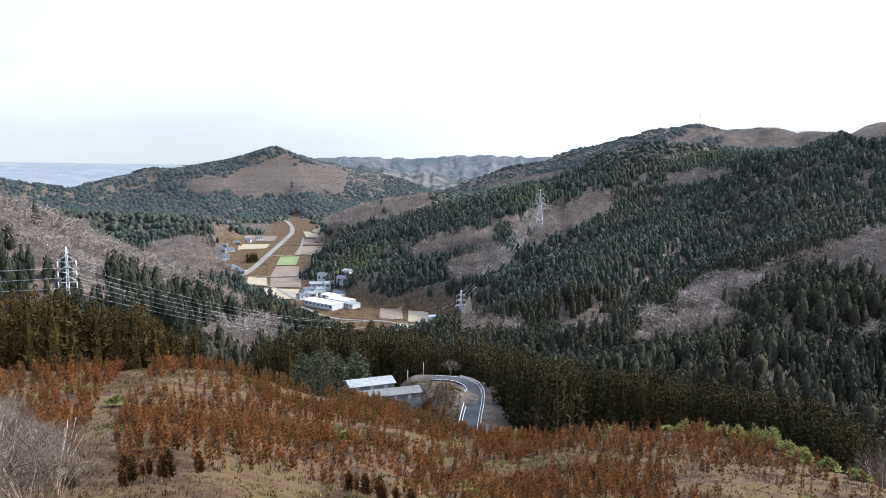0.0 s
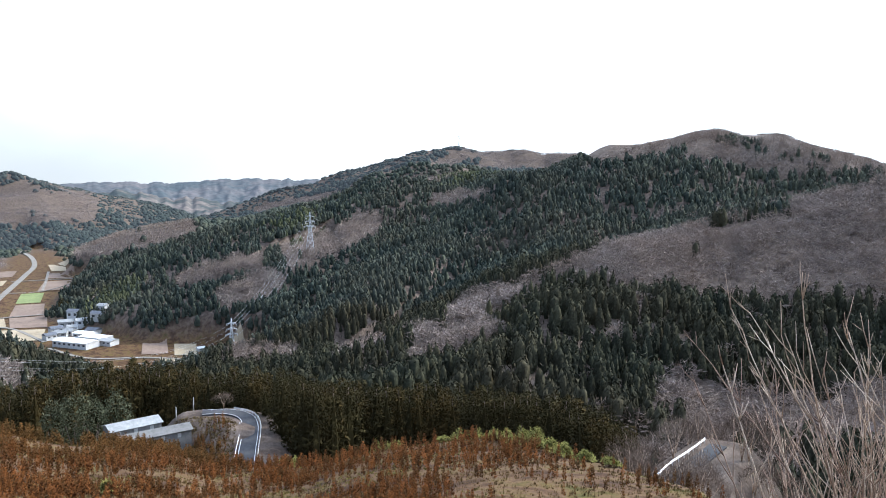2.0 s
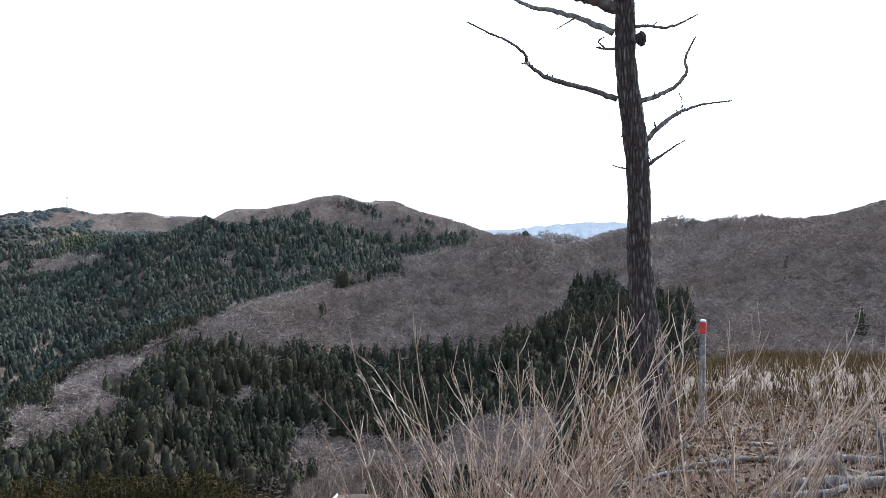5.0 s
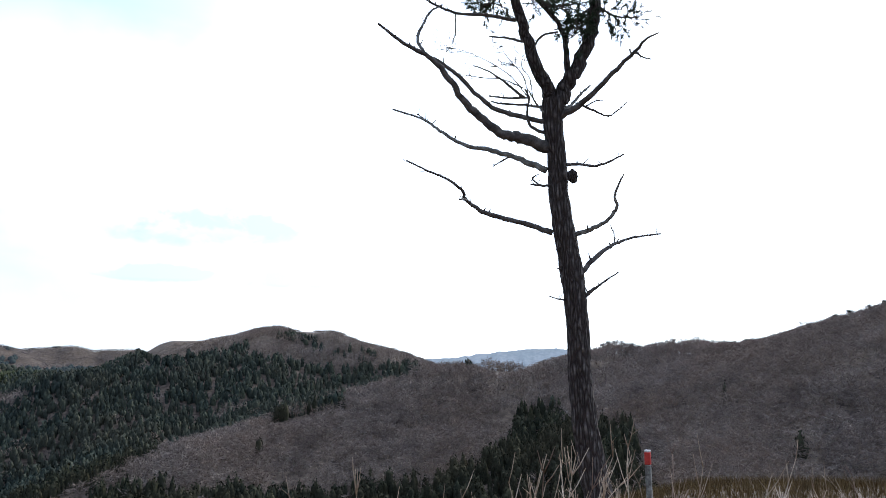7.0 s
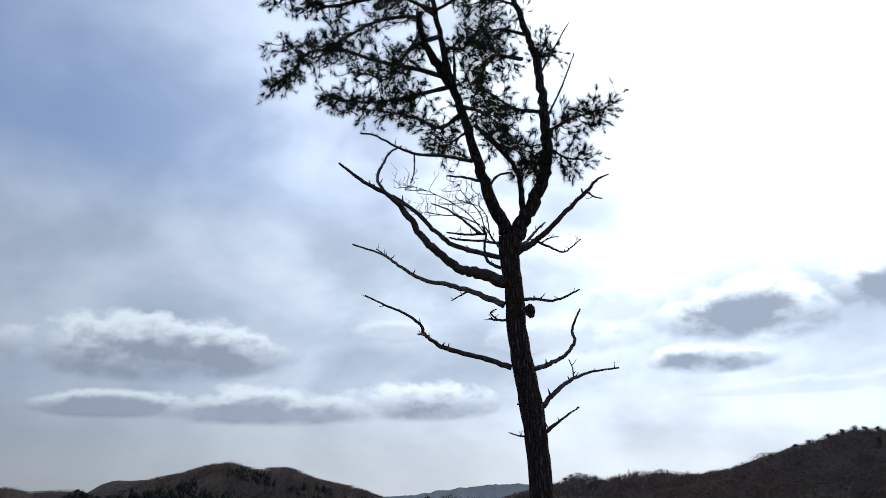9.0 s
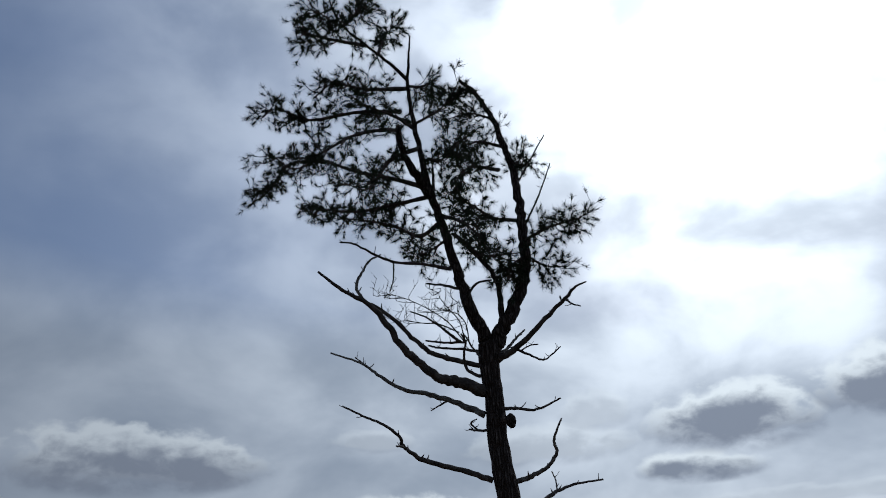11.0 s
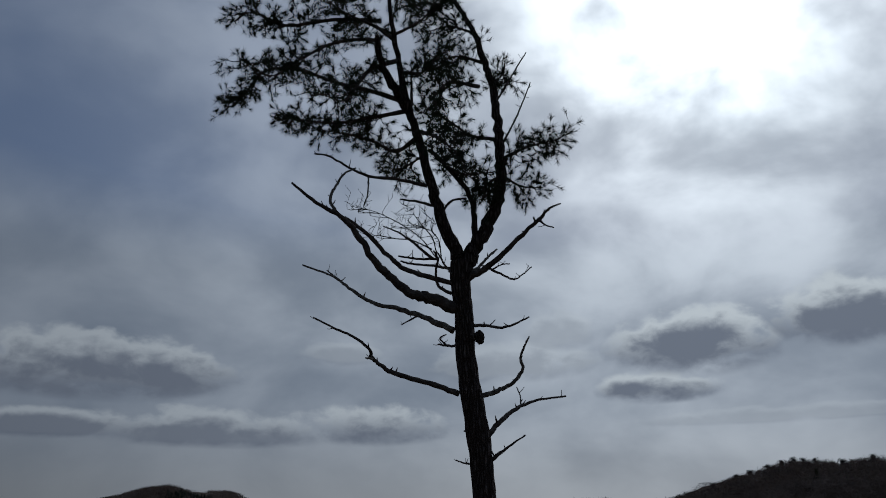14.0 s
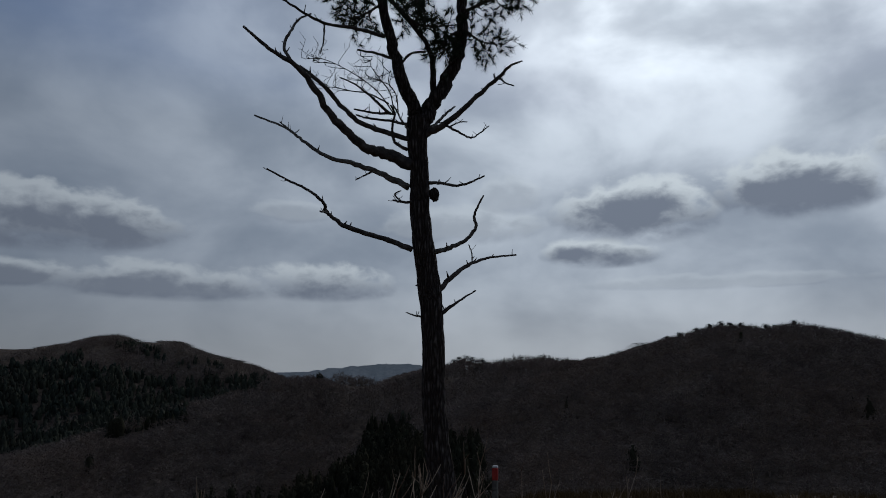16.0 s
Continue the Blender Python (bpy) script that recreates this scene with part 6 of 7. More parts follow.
gc = random.Random(17)
BAND = [(-14.6, 235, -14.6), (-12.5, 240, -13.9), (-9.3, 250, -13.2), (-5.9, 255, -12.9), (-0.8, 250, -14.0), (5.2, 235, -14.4), (9.5, 215, -15.3), (13.7, 205, -15.5), (19.6, 198, -15.7), (25.3, 188, -16.1), (29, 180, -16.6), (32, 172, -18.2)]
for row, back in enumerate((0, 7, 15, 24)):
    b = -14.6 + row * 0.3
    while b < 32:
        base = np.interp(b, [q[0] for q in BAND], [q[1] for q in BAND])
        top = np.interp(b, [q[0] for q in BAND], [q[2] for q in BAND])
        if b > -13.5 + row or row > 0:
            front = -9 if b > 6 and row == 0 else 0
            cedar(b, base + back + front + gc.uniform(-2.5, 2.5), top - (0.5 if row == 0 else 0.15) + gc.uniform(-0.75, 0.3), gc, "tall cedar with dark green crown tinged rust-brown by pollen buds")
        b += gc.uniform(0.62, 1.0)
# more of them close beside the lane
for b, r in ((4.3, 222), (5.2, 226), (4.0, 212), (4.8, 206), (5.7, 212), (5.2, 198), (6.2, 200), (6.0, 190), (7.0, 193), (7.8, 198), (8.6, 192), (6.9, 206), (7.9, 208), (9.2, 203), (6.6, 182), (7.6, 180), (8.8, 182), (10.0, 190), (10.8, 196)):
    cedar(b + gc.uniform(-0.2, 0.2), r, np.interp(b, [4, 7, 11], [-15.2, -15.0, -15.6]) + gc.uniform(-0.8, 0.2), gc, "tall cedar with dark green crown beside the lane")
LEFT = [(-34, 150, -9.6), (-30, 150, -9.9), (-26.8, 152, -9.6), (-24, 155, -10.5), (-21.5, 160, -11.5), (-18.2, 165, -13.2)]
for row, back in enumerate((0, 8, 17)):
    b = -34.0 + row * 0.5
    while b < -17.8:
        cedar(b, np.interp(b, [q[0] for q in LEFT], [q[1] for q in LEFT]) + back + gc.uniform(-3, 3), np.interp(b, [q[0] for q in LEFT], [q[2] for q in LEFT]) + gc.uniform(-1.0, 0.2), gc, "tall bushy cedar with olive and rust-brown foliage", RUSTY)
        b += gc.uniform(1.0, 1.7)


def round_tree(bearing, dist, tall, wide, seed, mat, label):
    """An evergreen broadleaf tree: a billowing crown of leaf clumps on a short forked trunk."""
    g = np.random.default_rng(seed)
    e = thing("evergreen_tree", on_land(bearing, dist), label, "tree")
    n = 2200
    d = g.normal(0, 1, (n, 3))
    d /= np.linalg.norm(d, axis=1)[:, None]
    lob = 1 + 0.18 * np.sin(d[:, 0] * 5 + seed) * np.cos(d[:, 1] * 4) + g.normal(0, 0.08, n)
    c = d * lob[:, None] * np.array([wide, wide, tall * 0.36]) * g.uniform(0.75, 1, (n, 1)) + (0, 0, tall * 0.62)
    u, w = g.normal(0, 0.30, (n, 3)), g.normal(0, 0.30, (n, 3))
    v = np.stack([c, c + u, c + w], 1).reshape(-1, 3)
    part("crown", mesh_of("crown", v, np.arange(n * 3).reshape(-1, 3), mat, False, np.repeat(g.random(n), 3)), None, e)
    bm = bmesh.new()
    for k in range(4):
        a = 1.6 * k + seed
        tube(bm, [(0, 0, -0.3), (0.2 * math.cos(a), 0.2 * math.sin(a), tall * 0.3), (wide * 0.5 * math.cos(a), wide * 0.5 * math.sin(a), tall * 0.65)], [0.28, 0.2, 0.08], 6, 0.1, k)
    part("trunk", bm, M_TRUNK, e)


M_OLIVE = foliage("olive_leaves", (0.05, 0.06, 0.03), (0.09, 0.10, 0.055), (0.15, 0.15, 0.09), (0.10, 0.09, 0.06), 0.5)
for n, (b, r, tall, wide) in enumerate([(-9.0, 214, -15.0, 4.6), (-7.9, 212, -15.4, 4.2), (-6.3, 216, -15.3, 4.0), (-10.2, 217, -15.4, 3.8)]):
    round_tree(b, r, EYE + r * math.tan(radians(tall)) - on_land(b, r).z, wide, n, M_OLIVE, "rounded olive-grey evergreen tree beside the sheds")
bare_tree(-5.8, 213, 13, 0.8, 7, "pale leafless tree standing before the cedars", "bare trees by the lane")
bare_tree(-10.9, 211, 13, 0.8, 8, "pale leafless tree standing before the cedars", "bare trees by the lane")
bare_tree(0.9, 221, 4.5, 1.2, 9, "small pale leafless tree beside the lane", "bare trees by the lane")

# ---- lane, rails, sheds and poles ----
M_ASPHALT = plain("asphalt", [(0.3, (0.040, 0.040, 0.042)), (0.7, (0.072, 0.072, 0.075))], 0.6, 0.95, bump=0.2, spec=0.1)
M_STEEL = plain("galvanised_steel", [(0.3, (0.42, 0.43, 0.44)), (0.7, (0.60, 0.61, 0.62))], 0.8, 0.45, 0.6)
M_CONCRETE = plain("concrete", [(0.3, (0.30, 0.29, 0.27)), (0.7, (0.46, 0.45, 0.42))], 0.5, 0.9, bump=0.2)
M_SHEET = plain("grey_roof_sheet", [(0.3, (0.20, 0.205, 0.20)), (0.7, (0.32, 0.32, 0.31))], 0.7, 0.85, spec=0.1)
M_WALLGREY = plain("grey_boards", [(0.3, (0.11, 0.107, 0.10)), (0.7, (0.19, 0.183, 0.175))], 0.8, 0.9, spec=0.1)


def strip(name, line, offsets, lift, mat, label, category, steps=8, kind="structure"):
    """A ribbon along a line of bearings and distances, between two sideways offsets, with a little thickness."""
    pts = curve_points([compass(b, r, z) for b, r, z in line], steps)
    bm = bmesh.new()
    rows = []
    for k, p in enumerate(pts):
        a = (pts[min(k + 1, len(pts) - 1)] - pts[max(k - 1, 0)])
        s = Vector((a.y, -a.x, 0)).normalized()
        l, r = p + s * offsets[0], p + s * offsets[1]
        rows.append([bm.verts.new((q.x, q.y, q.z + h)) for q, h in ((l, lift - 0.6), (l, lift), (r, lift), (r, lift - 0.6))])
    for a, b in zip(rows, rows[1:]):
        for k in range(3):
            bm.faces.new((a[k], b[k], b[k + 1], a[k + 1]))
    me = bpy.data.meshes.new(name)
    bm.to_mesh(me)
    bm.free()
    me.materials.append(mat)
    return tagged(new(name, me), label, category, kind=kind)


strip("road", LANE, (-2.2, 2.2), 0.5, M_ASPHALT, "narrow grey asphalt lane bending below the cleared slope", "road")
strip("road_bend", BEND, (-1.9, 0.9), 0.3, M_ASPHALT, "grey asphalt road in the hollow", "road")
for off in (-2.0, 1.9):
    strip("road_line", LANE, (off, off + 0.12), 0.515, M_WHITE, "white painted edge line of the lane", "road marking")


def guard_rail(line, off, label, mat=None):
    pts = curve_points([compass(b, r, z) for b, r, z in line], 8)
    e = thing("guard_rail", pts[0], label, "guard rail")
    bm = bmesh.new()
    rows = []
    for k, p in enumerate(pts):
        a = (pts[min(k + 1, len(pts) - 1)] - pts[max(k - 1, 0)])
        s = Vector((a.y, -a.x, 0)).normalized()
        q = p + s * off - pts[0]
        rows.append((q, s))
    for z0, z1 in ((0.66, 0.84), (0.86, 1.04)):
        ring = [[bm.verts.new(q + s * d + Vector((0, 0, z))) for d, z in ((0, z0), (0.09, (z0 + z1) / 2), (0, z1), (-0.03, (z0 + z1) / 2))] for q, s in rows]
        for a, b in zip(ring, ring[1:]):
            for k in range(4):
                bm.faces.new((a[k], b[k], b[(k + 1) % 4], a[(k + 1) % 4]))
    part("rail", bm, mat or M_WHITE, e)
    bm = bmesh.new()
    tube(bm, [(0, 0, -0.3), (0, 0, 1.0)], [0.06, 0.06], 8, 0, 1)
    post = bpy.data.meshes.new("post")
    bm.to_mesh(post)
    bm.free()
    post.materials.append(M_WHITE)
    for q, s in rows[::2]:
        o = part("post", post, None, e)
        o.matrix_basis = Matrix.Translation(q - s * 0.08)


guard_rail(LANE[:6], 2.6, "white steel guard rail along the bending lane")
guard_rail(LANE[:4], -2.6, "white steel guard rail along the straight of the lane")
guard_rail(BEND, -2.9, "grey steel guard rail along the road in the hollow", M_STEEL)


def shed(b0, r0, b1, r1, z, deep, wall, rise, label, roof_mat):
    """A long low shed between two places, with a shallow gabled sheet roof."""
    p, q = on_land(b0, r0), on_land(b1, r1)
    at = (p + q) / 2
    at.z = z
    a = q - p
    e = thing("shed", at, label, "shed", "", math.degrees(math.atan2(a.y, a.x)))
    long = Vector((a.x, a.y)).length
    bm = bmesh.new()
    box(bm, (long, deep, wall + 5), (0, 0, (wall - 5) / 2))
    part("wall", bm, M_WALLGREY, e, "weathered grey boarded wall")
    for s in (-1, 1):
        bm = bmesh.new()
        vs = [bm.verts.new(c) for c in ((-long / 2 - 0.4, 0, wall + rise), (long / 2 + 0.4, 0, wall + rise), (long / 2 + 0.4, s * (deep / 2 + 0.5), wall - 0.1), (-long / 2 - 0.4, s * (deep / 2 + 0.5), wall - 0.1))]
        bm.faces.new(vs if s < 0 else vs[::-1])
        r = bmesh.ops.extrude_face_region(bm, geom=bm.faces[:])
        bmesh.ops.translate(bm, verts=[v for v in r["geom"] if isinstance(v, bmesh.types.BMVert)], vec=(0, 0, 0.08))
        part("roof", bm, roof_mat, e, "pale grey sheet roof")
    for k in range(int(long // 4)):
        bm = bmesh.new()
        box(bm, (0.9, 0.06, 1.1), (-long / 2 + 2 + 4 * k, -deep / 2 - 0.02, wall - 1.0))
        part("shutter", bm, M_CONCRETE, e)
    for s in (-1, 1):
        bm = bmesh.new()
        tri = [bm.verts.new(c) for c in ((s * long / 2, -deep / 2, wall - 0.02), (s * long / 2, deep / 2, wall - 0.02), (s * long / 2, 0, wall + rise - 0.05))]
        bm.faces.new(tri)
        r = bmesh.ops.extrude_face_region(bm, geom=bm.faces[:])
        bmesh.ops.translate(bm, verts=[v for v in r["geom"] if isinstance(v, bmesh.types.BMVert)], vec=(-s * 0.12, 0, 0))
        part("gable", bm, M_WALLGREY, e)


shed(-7.0, 203, -3.7, 207, -64.6, 6.0, 1.1, 1.0, "long low shed with a pale grey sheet roof beside the lane", M_SHEET)
shed(-6.3, 196, -1.6, 201, -64.9, 4.4, 0.5, 1.1, "long narrow grey shed below the lane", M_WALLGREY)


def pole(bearing, dist, tall, arm=False):
    e = thing("utility_pole", on_land(bearing, dist), "slim grey concrete pole beside the lane", "pole", "poles beside the lane")
    bm = bmesh.new()
    tube(bm, [(0, 0, -0.3), (0, 0, tall)], [0.17, 0.11], 8, 0, 1)
    part("shaft", bm, M_CONCRETE, e)
    if arm:
        bm = bmesh.new()
        box(bm, (1.6, 0.12, 0.12), (0, 0, tall - 0.4), 30)
        part("crossarm", bm, M_STEEL, e)


for b, r, tall, arm in ((-13.2, 196, 5, False), (-9.1, 197, 6.5, True), (-8.8, 199, 6.0, False), (-6.8, 200, 4.5, False), (-4.5, 213, 3.6, False), (-2.4, 214, 3.6, False), (-1.2, 221, 3.4, False)):
    pole(b, r, tall, arm)

# ---- the valley floor ----
def field(corners, mat, label, lift=0.3, n=10):
    """A draped plot with low banks round it; corners by bearing and distance."""
    p = [compass(b, r) for b, r in corners]
    bm = bmesh.new()
    grid = []
    for i in range(n + 1):
        row = []
        for j in range(n + 1):
            u, v = i / n, j / n
            q = (p[0] * (1 - u) + p[1] * u) * (1 - v) + (p[3] * (1 - u) + p[2] * u) * v
            rim = 0.35 if i in (0, n) or j in (0, n) else 0.0
            row.append(bm.verts.new((q.x, q.y, land(q.x, q.y) + lift + rim)))
        grid.append(row)
    for i in range(n):
        for j in range(n):
            bm.faces.new((grid[i][j], grid[i][j + 1], grid[i + 1][j + 1], grid[i + 1][j])).smooth = True
    bmesh.ops.recalc_face_normals(bm, faces=bm.faces)
    me = bpy.data.meshes.new("field")
    bm.to_mesh(me)
    bm.free()
    me.materials.append(mat)
    return tagged(new("field", me), label, "field", "valley fields", "structure")


M_TILLED = plain("tilled_soil", [(0.3, (0.13, 0.09, 0.065)), (0.7, (0.22, 0.155, 0.115))], 0.05, 0.95)
M_STUBBLE = plain("rice_stubble", [(0.3, (0.24, 0.185, 0.12)), (0.7, (0.36, 0.29, 0.19))], 0.04, 0.95)
M_GREEN = plain("winter_wheat", [(0.3, (0.12, 0.145, 0.05)), (0.7, (0.18, 0.21, 0.075))], 0.05, 0.9)
M_TRACK = plain("pale_track", [(0.3, (0.165, 0.148, 0.125)), (0.7, (0.235, 0.213, 0.182))], 0.1, 0.95, spec=0.1)
TILL, STUB, WHEAT = "brown tilled valley field with low banks", "straw-coloured rice stubble field", "small bright green field of winter wheat"
for corners, mat, label in (([(-12.2, 1072), (-10.75, 1070), (-10.5, 1150), (-11.85, 1150)], M_GREEN, WHEAT), ([(-10.9, 1168), (-8.7, 1166), (-8.65, 1258), (-10.45, 1260)], M_TILLED, TILL), ([(-10.35, 1290), (-8.65, 1288), (-8.6, 1345), (-10.1, 1348)], M_TILLED, TILL),
                            ([(-10.0, 1375), (-8.7, 1373), (-9.0, 1460), (-10.2, 1462)], M_STUBBLE, STUB), ([(-12.6, 985), (-10.6, 982), (-10.5, 1060), (-12.2, 1062)], M_TILLED, TILL), ([(-14.3, 930), (-12.8, 925), (-12.9, 980), (-14.2, 985)], M_STUBBLE, STUB),
                            ([(-12.6, 915), (-10.4, 905), (-10.4, 972), (-12.6, 975)], M_TILLED, TILL), ([(-13.4, 850), (-10.8, 840), (-10.5, 895), (-13.4, 908)], M_STUBBLE, STUB), ([(-14.9, 1230), (-12.9, 1240), (-12.6, 1290), (-14.8, 1290)], M_STUBBLE, STUB),
                            ([(-14.6, 1320), (-12.3, 1330), (-12.0, 1400), (-14.2, 1400)], M_TILLED, TILL), ([(-4.6, 742), (-2.8, 740), (-2.9, 790), (-4.5, 792)], M_TILLED, TILL), ([(-2.4, 730), (-0.9, 726), (-0.9, 772), (-2.4, 778)], M_STUBBLE, STUB),
                            ([(0.6, 690), (2.6, 690), (2.2, 735), (0.4, 740)], M_STUBBLE, STUB), ([(-3.4, 690), (-0.6, 685), (-0.6, 716), (-3.4, 722)], M_STUBBLE, STUB)):
    field(corners, mat, label)
HIGHWAY = [(-18.2, 955, -168.9), (-16.3, 975, -168.9), (-14.95, 992, -168.8), (-13.9, 1045, -168.7), (-12.55, 1194, -168.4), (-11.5, 1349, -168.1), (-11.0, 1460, -167.9), (-11.2, 1600, -167.6), (-12, 1720, -167.4)]
strip("valley_road", [(b, r, land(*compass(b, r).xy) + 0.5) for b, r, z in HIGHWAY], (-4, 4), 0.4, M_TRACK, "pale two-lane road along the valley floor", "road")
for line in ([(-12.9, 1165), (-10.7, 1163), (-8.5, 1161)], [(-12.4, 1275), (-8.4, 1273)], [(-10.6, 1170), (-10.35, 1270), (-10.2, 1370)], [(-13.6, 980), (-10.4, 977)], [(-14.4, 920), (-12.5, 912), (-10.6, 830)], [(-10.4, 800), (-8, 745), (-4, 728), (0, 700)]):
    strip("farm_track", [(b, r, land(*compass(b, r).xy)) for b, r in line], (-1.8, 1.8), 0.75, M_TRACK, "pale gravel farm track between fields", "road")

M_WHITEWALL = plain("white_cladding", [(0.3, (0.40, 0.40, 0.385)), (0.7, (0.55, 0.55, 0.535))], 0.15, 0.8, spec=0.15)
M_WHITEROOF = plain("white_roof_sheet", [(0.3, (0.50, 0.505, 0.51)), (0.7, (0.64, 0.64, 0.64))], 0.1, 0.8, spec=0.15)
M_TILE = plain("dark_roof_tiles", [(0.3, (0.06, 0.065, 0.075)), (0.7, (0.13, 0.135, 0.15))], 0.8, 0.6)
M_GLASS = plain("dark_window", [(0.3, (0.03, 0.035, 0.04)), (0.7, (0.06, 0.065, 0.07))], 0.5, 0.15, spec=0.6)


def building(bearing, dist, long, deep, wall, rise, turn, wall_mat, roof_mat, name, label, group, hip=0.0, bays=4):
    e = thing(name, on_land(bearing, dist, 0.0), label, "building", group, turn)
    bm = bmesh.new()
    box(bm, (long, deep, wall + 2), (0, 0, wall / 2 - 1))
    part("wall", bm, wall_mat, e)
    bm = bmesh.new()
    o = 0.6
    eave = [bm.verts.new(c) for c in ((-long / 2 - o, -deep / 2 - o, wall), (long / 2 + o, -deep / 2 - o, wall), (long / 2 + o, deep / 2 + o, wall), (-long / 2 - o, deep / 2 + o, wall))]
    ridge = [bm.verts.new((s * (long / 2 + o - hip), 0, wall + rise)) for s in (-1, 1)]
    for f in ((eave[0], eave[1], ridge[1], ridge[0]), (eave[2], eave[3], ridge[0], ridge[1]), (eave[1], eave[2], ridge[1]), (eave[3], eave[0], ridge[0]), eave[::-1]):
        bm.faces.new(f)
    part("roof", bm, roof_mat, e)
    for s in (-1, 1):
        for k in range(bays):
            bm = bmesh.new()
            box(bm, (long / bays * 0.45, 0.12, wall * 0.3), (-long / 2 + long / bays * (k + 0.5), s * (deep / 2 + 0.02), wall * 0.62))
            part("window", bm, M_GLASS, e)
    return e


WORKS = "works buildings in the valley"
building(-8.72, 800, 40, 17, 6, 1.6, -36, M_WHITEWALL, M_WHITEROOF, "warehouse", "large white warehouse with a pale low roof", WORKS, bays=7)
building(-7.45, 815, 28, 15, 5.5, 1.3, -36, M_WHITEWALL, M_WHITEROOF, "warehouse", "white warehouse with a flat pale roof", WORKS, bays=5)
building(-6.7, 796, 15, 12, 5, 1.2, -36, M_WHITEWALL, M_SHEET, "workshop", "white workshop with a grey sheet roof", WORKS, bays=3)
building(-8.1, 836, 20, 13, 5.5, 1.5, -36, M_WHITEWALL, M_WHITEROOF, "workshop", "white workshop with a pale sheet roof", WORKS, bays=3)
for n, (b, r, long, deep, wall, turn) in enumerate([(-9.3, 892, 14, 9, 8, 10), (-8.75, 905, 12, 9, 9, -20), (-8.3, 880, 13, 9, 7, 20), (-7.2, 868, 16, 9, 7, -30), (-6.95, 880, 9, 8, 10, -30), (-9.9, 870, 12, 9, 6, 30), (-9.6, 850, 12, 8, 5, -10), (-10.3, 842, 11, 8, 5, 40), (-8.9, 870, 10, 8, 6, 0), (-7.6, 848, 13, 9, 6, -36), (-9.05, 856, 10, 8, 5, -30)]):
    building(b, r, long, deep, wall, 2.2, turn, M_WHITEWALL if n % 3 else M_CONCRETE, M_TILE if n % 2 else M_SHEET, "workshop", "small pale building with a " + ("dark tiled" if n % 2 else "grey sheet") + " roof beside the warehouses", WORKS, bays=2)
for n, (b, r, long, turn) in enumerate([(-16.2, 1040, 16, 10), (-15.6, 1050, 18, -15), (-15.1, 1030, 13, 30), (-16.6, 1060, 12, 0), (-14.8, 1008, 11, 20), (-15.6, 1320, 16, 10), (-15.2, 1350, 14, -20), (-14.2, 1320, 12, 0), (-15.0, 1285, 13, 15), (-13.4, 1345, 11, 30), (-15.9, 1250, 14, 0), (-15.4, 1215, 13, 25), (-16.0, 1190, 14, -10), (-15.8, 1130, 12, 20)]):
    building(b, r, long, 9, 4.5, 3.2, turn, M_WHITEWALL if n % 2 else M_WALLGREY, M_TILE, "house", "farmhouse with " + ("white" if n % 2 else "brown-grey") + " walls and a dark tiled hip roof", "farmhouses in the valley", 3.5, 3)
strip("retaining_wall", [(b, r, land(*compass(b, r).xy)) for b, r in ((-16.5, 1006), (-15.6, 1004), (-14.9, 1010), (-14.2, 1022))], (-0.5, 0.5), 3.2, M_WHITEWALL, "long white boundary wall in front of farmhouses", "wall")
building(-0.6, 744, 7, 5, 3, 1.2, 20, M_WHITEWALL, M_WHITEROOF, "hut", "small white hut among the fields", "huts", bays=1)
gv_ = random.Random(3)
for n, (b, r, tall) in enumerate([(-14.0, 1100, 13), (-13.7, 1105, 15), (-14.2, 1108, 14), (-13.9, 1115, 14), (-13.6, 1112, 12), (-9.6, 975, 12), (-9.4, 980, 13), (-9.2, 972, 12), (-9.5, 992, 13)]):
    at = on_land(b, r, -0.2)
    e = thing("cedar_tree", at, "dark evergreen in a clump on the valley floor", "tree", "valley evergreens")
    part("crown", CEDARS[n % len(CEDARS)], None, e).scale = (tall * 1.7, tall * 1.7, tall)
    part("trunk", CEDAR_STEM, None, e).scale = (tall, tall, tall)

# ---- pylons and lines ----
M_PYLON = plain("pylon_steel", [(0.3, (0.42, 0.45, 0.46)), (0.7, (0.58, 0.60, 0.61))], 0.3, 0.5, 0.3)
ARMS = ((0.64, 5.0), (0.76, 4.4), (0.88, 3.8))


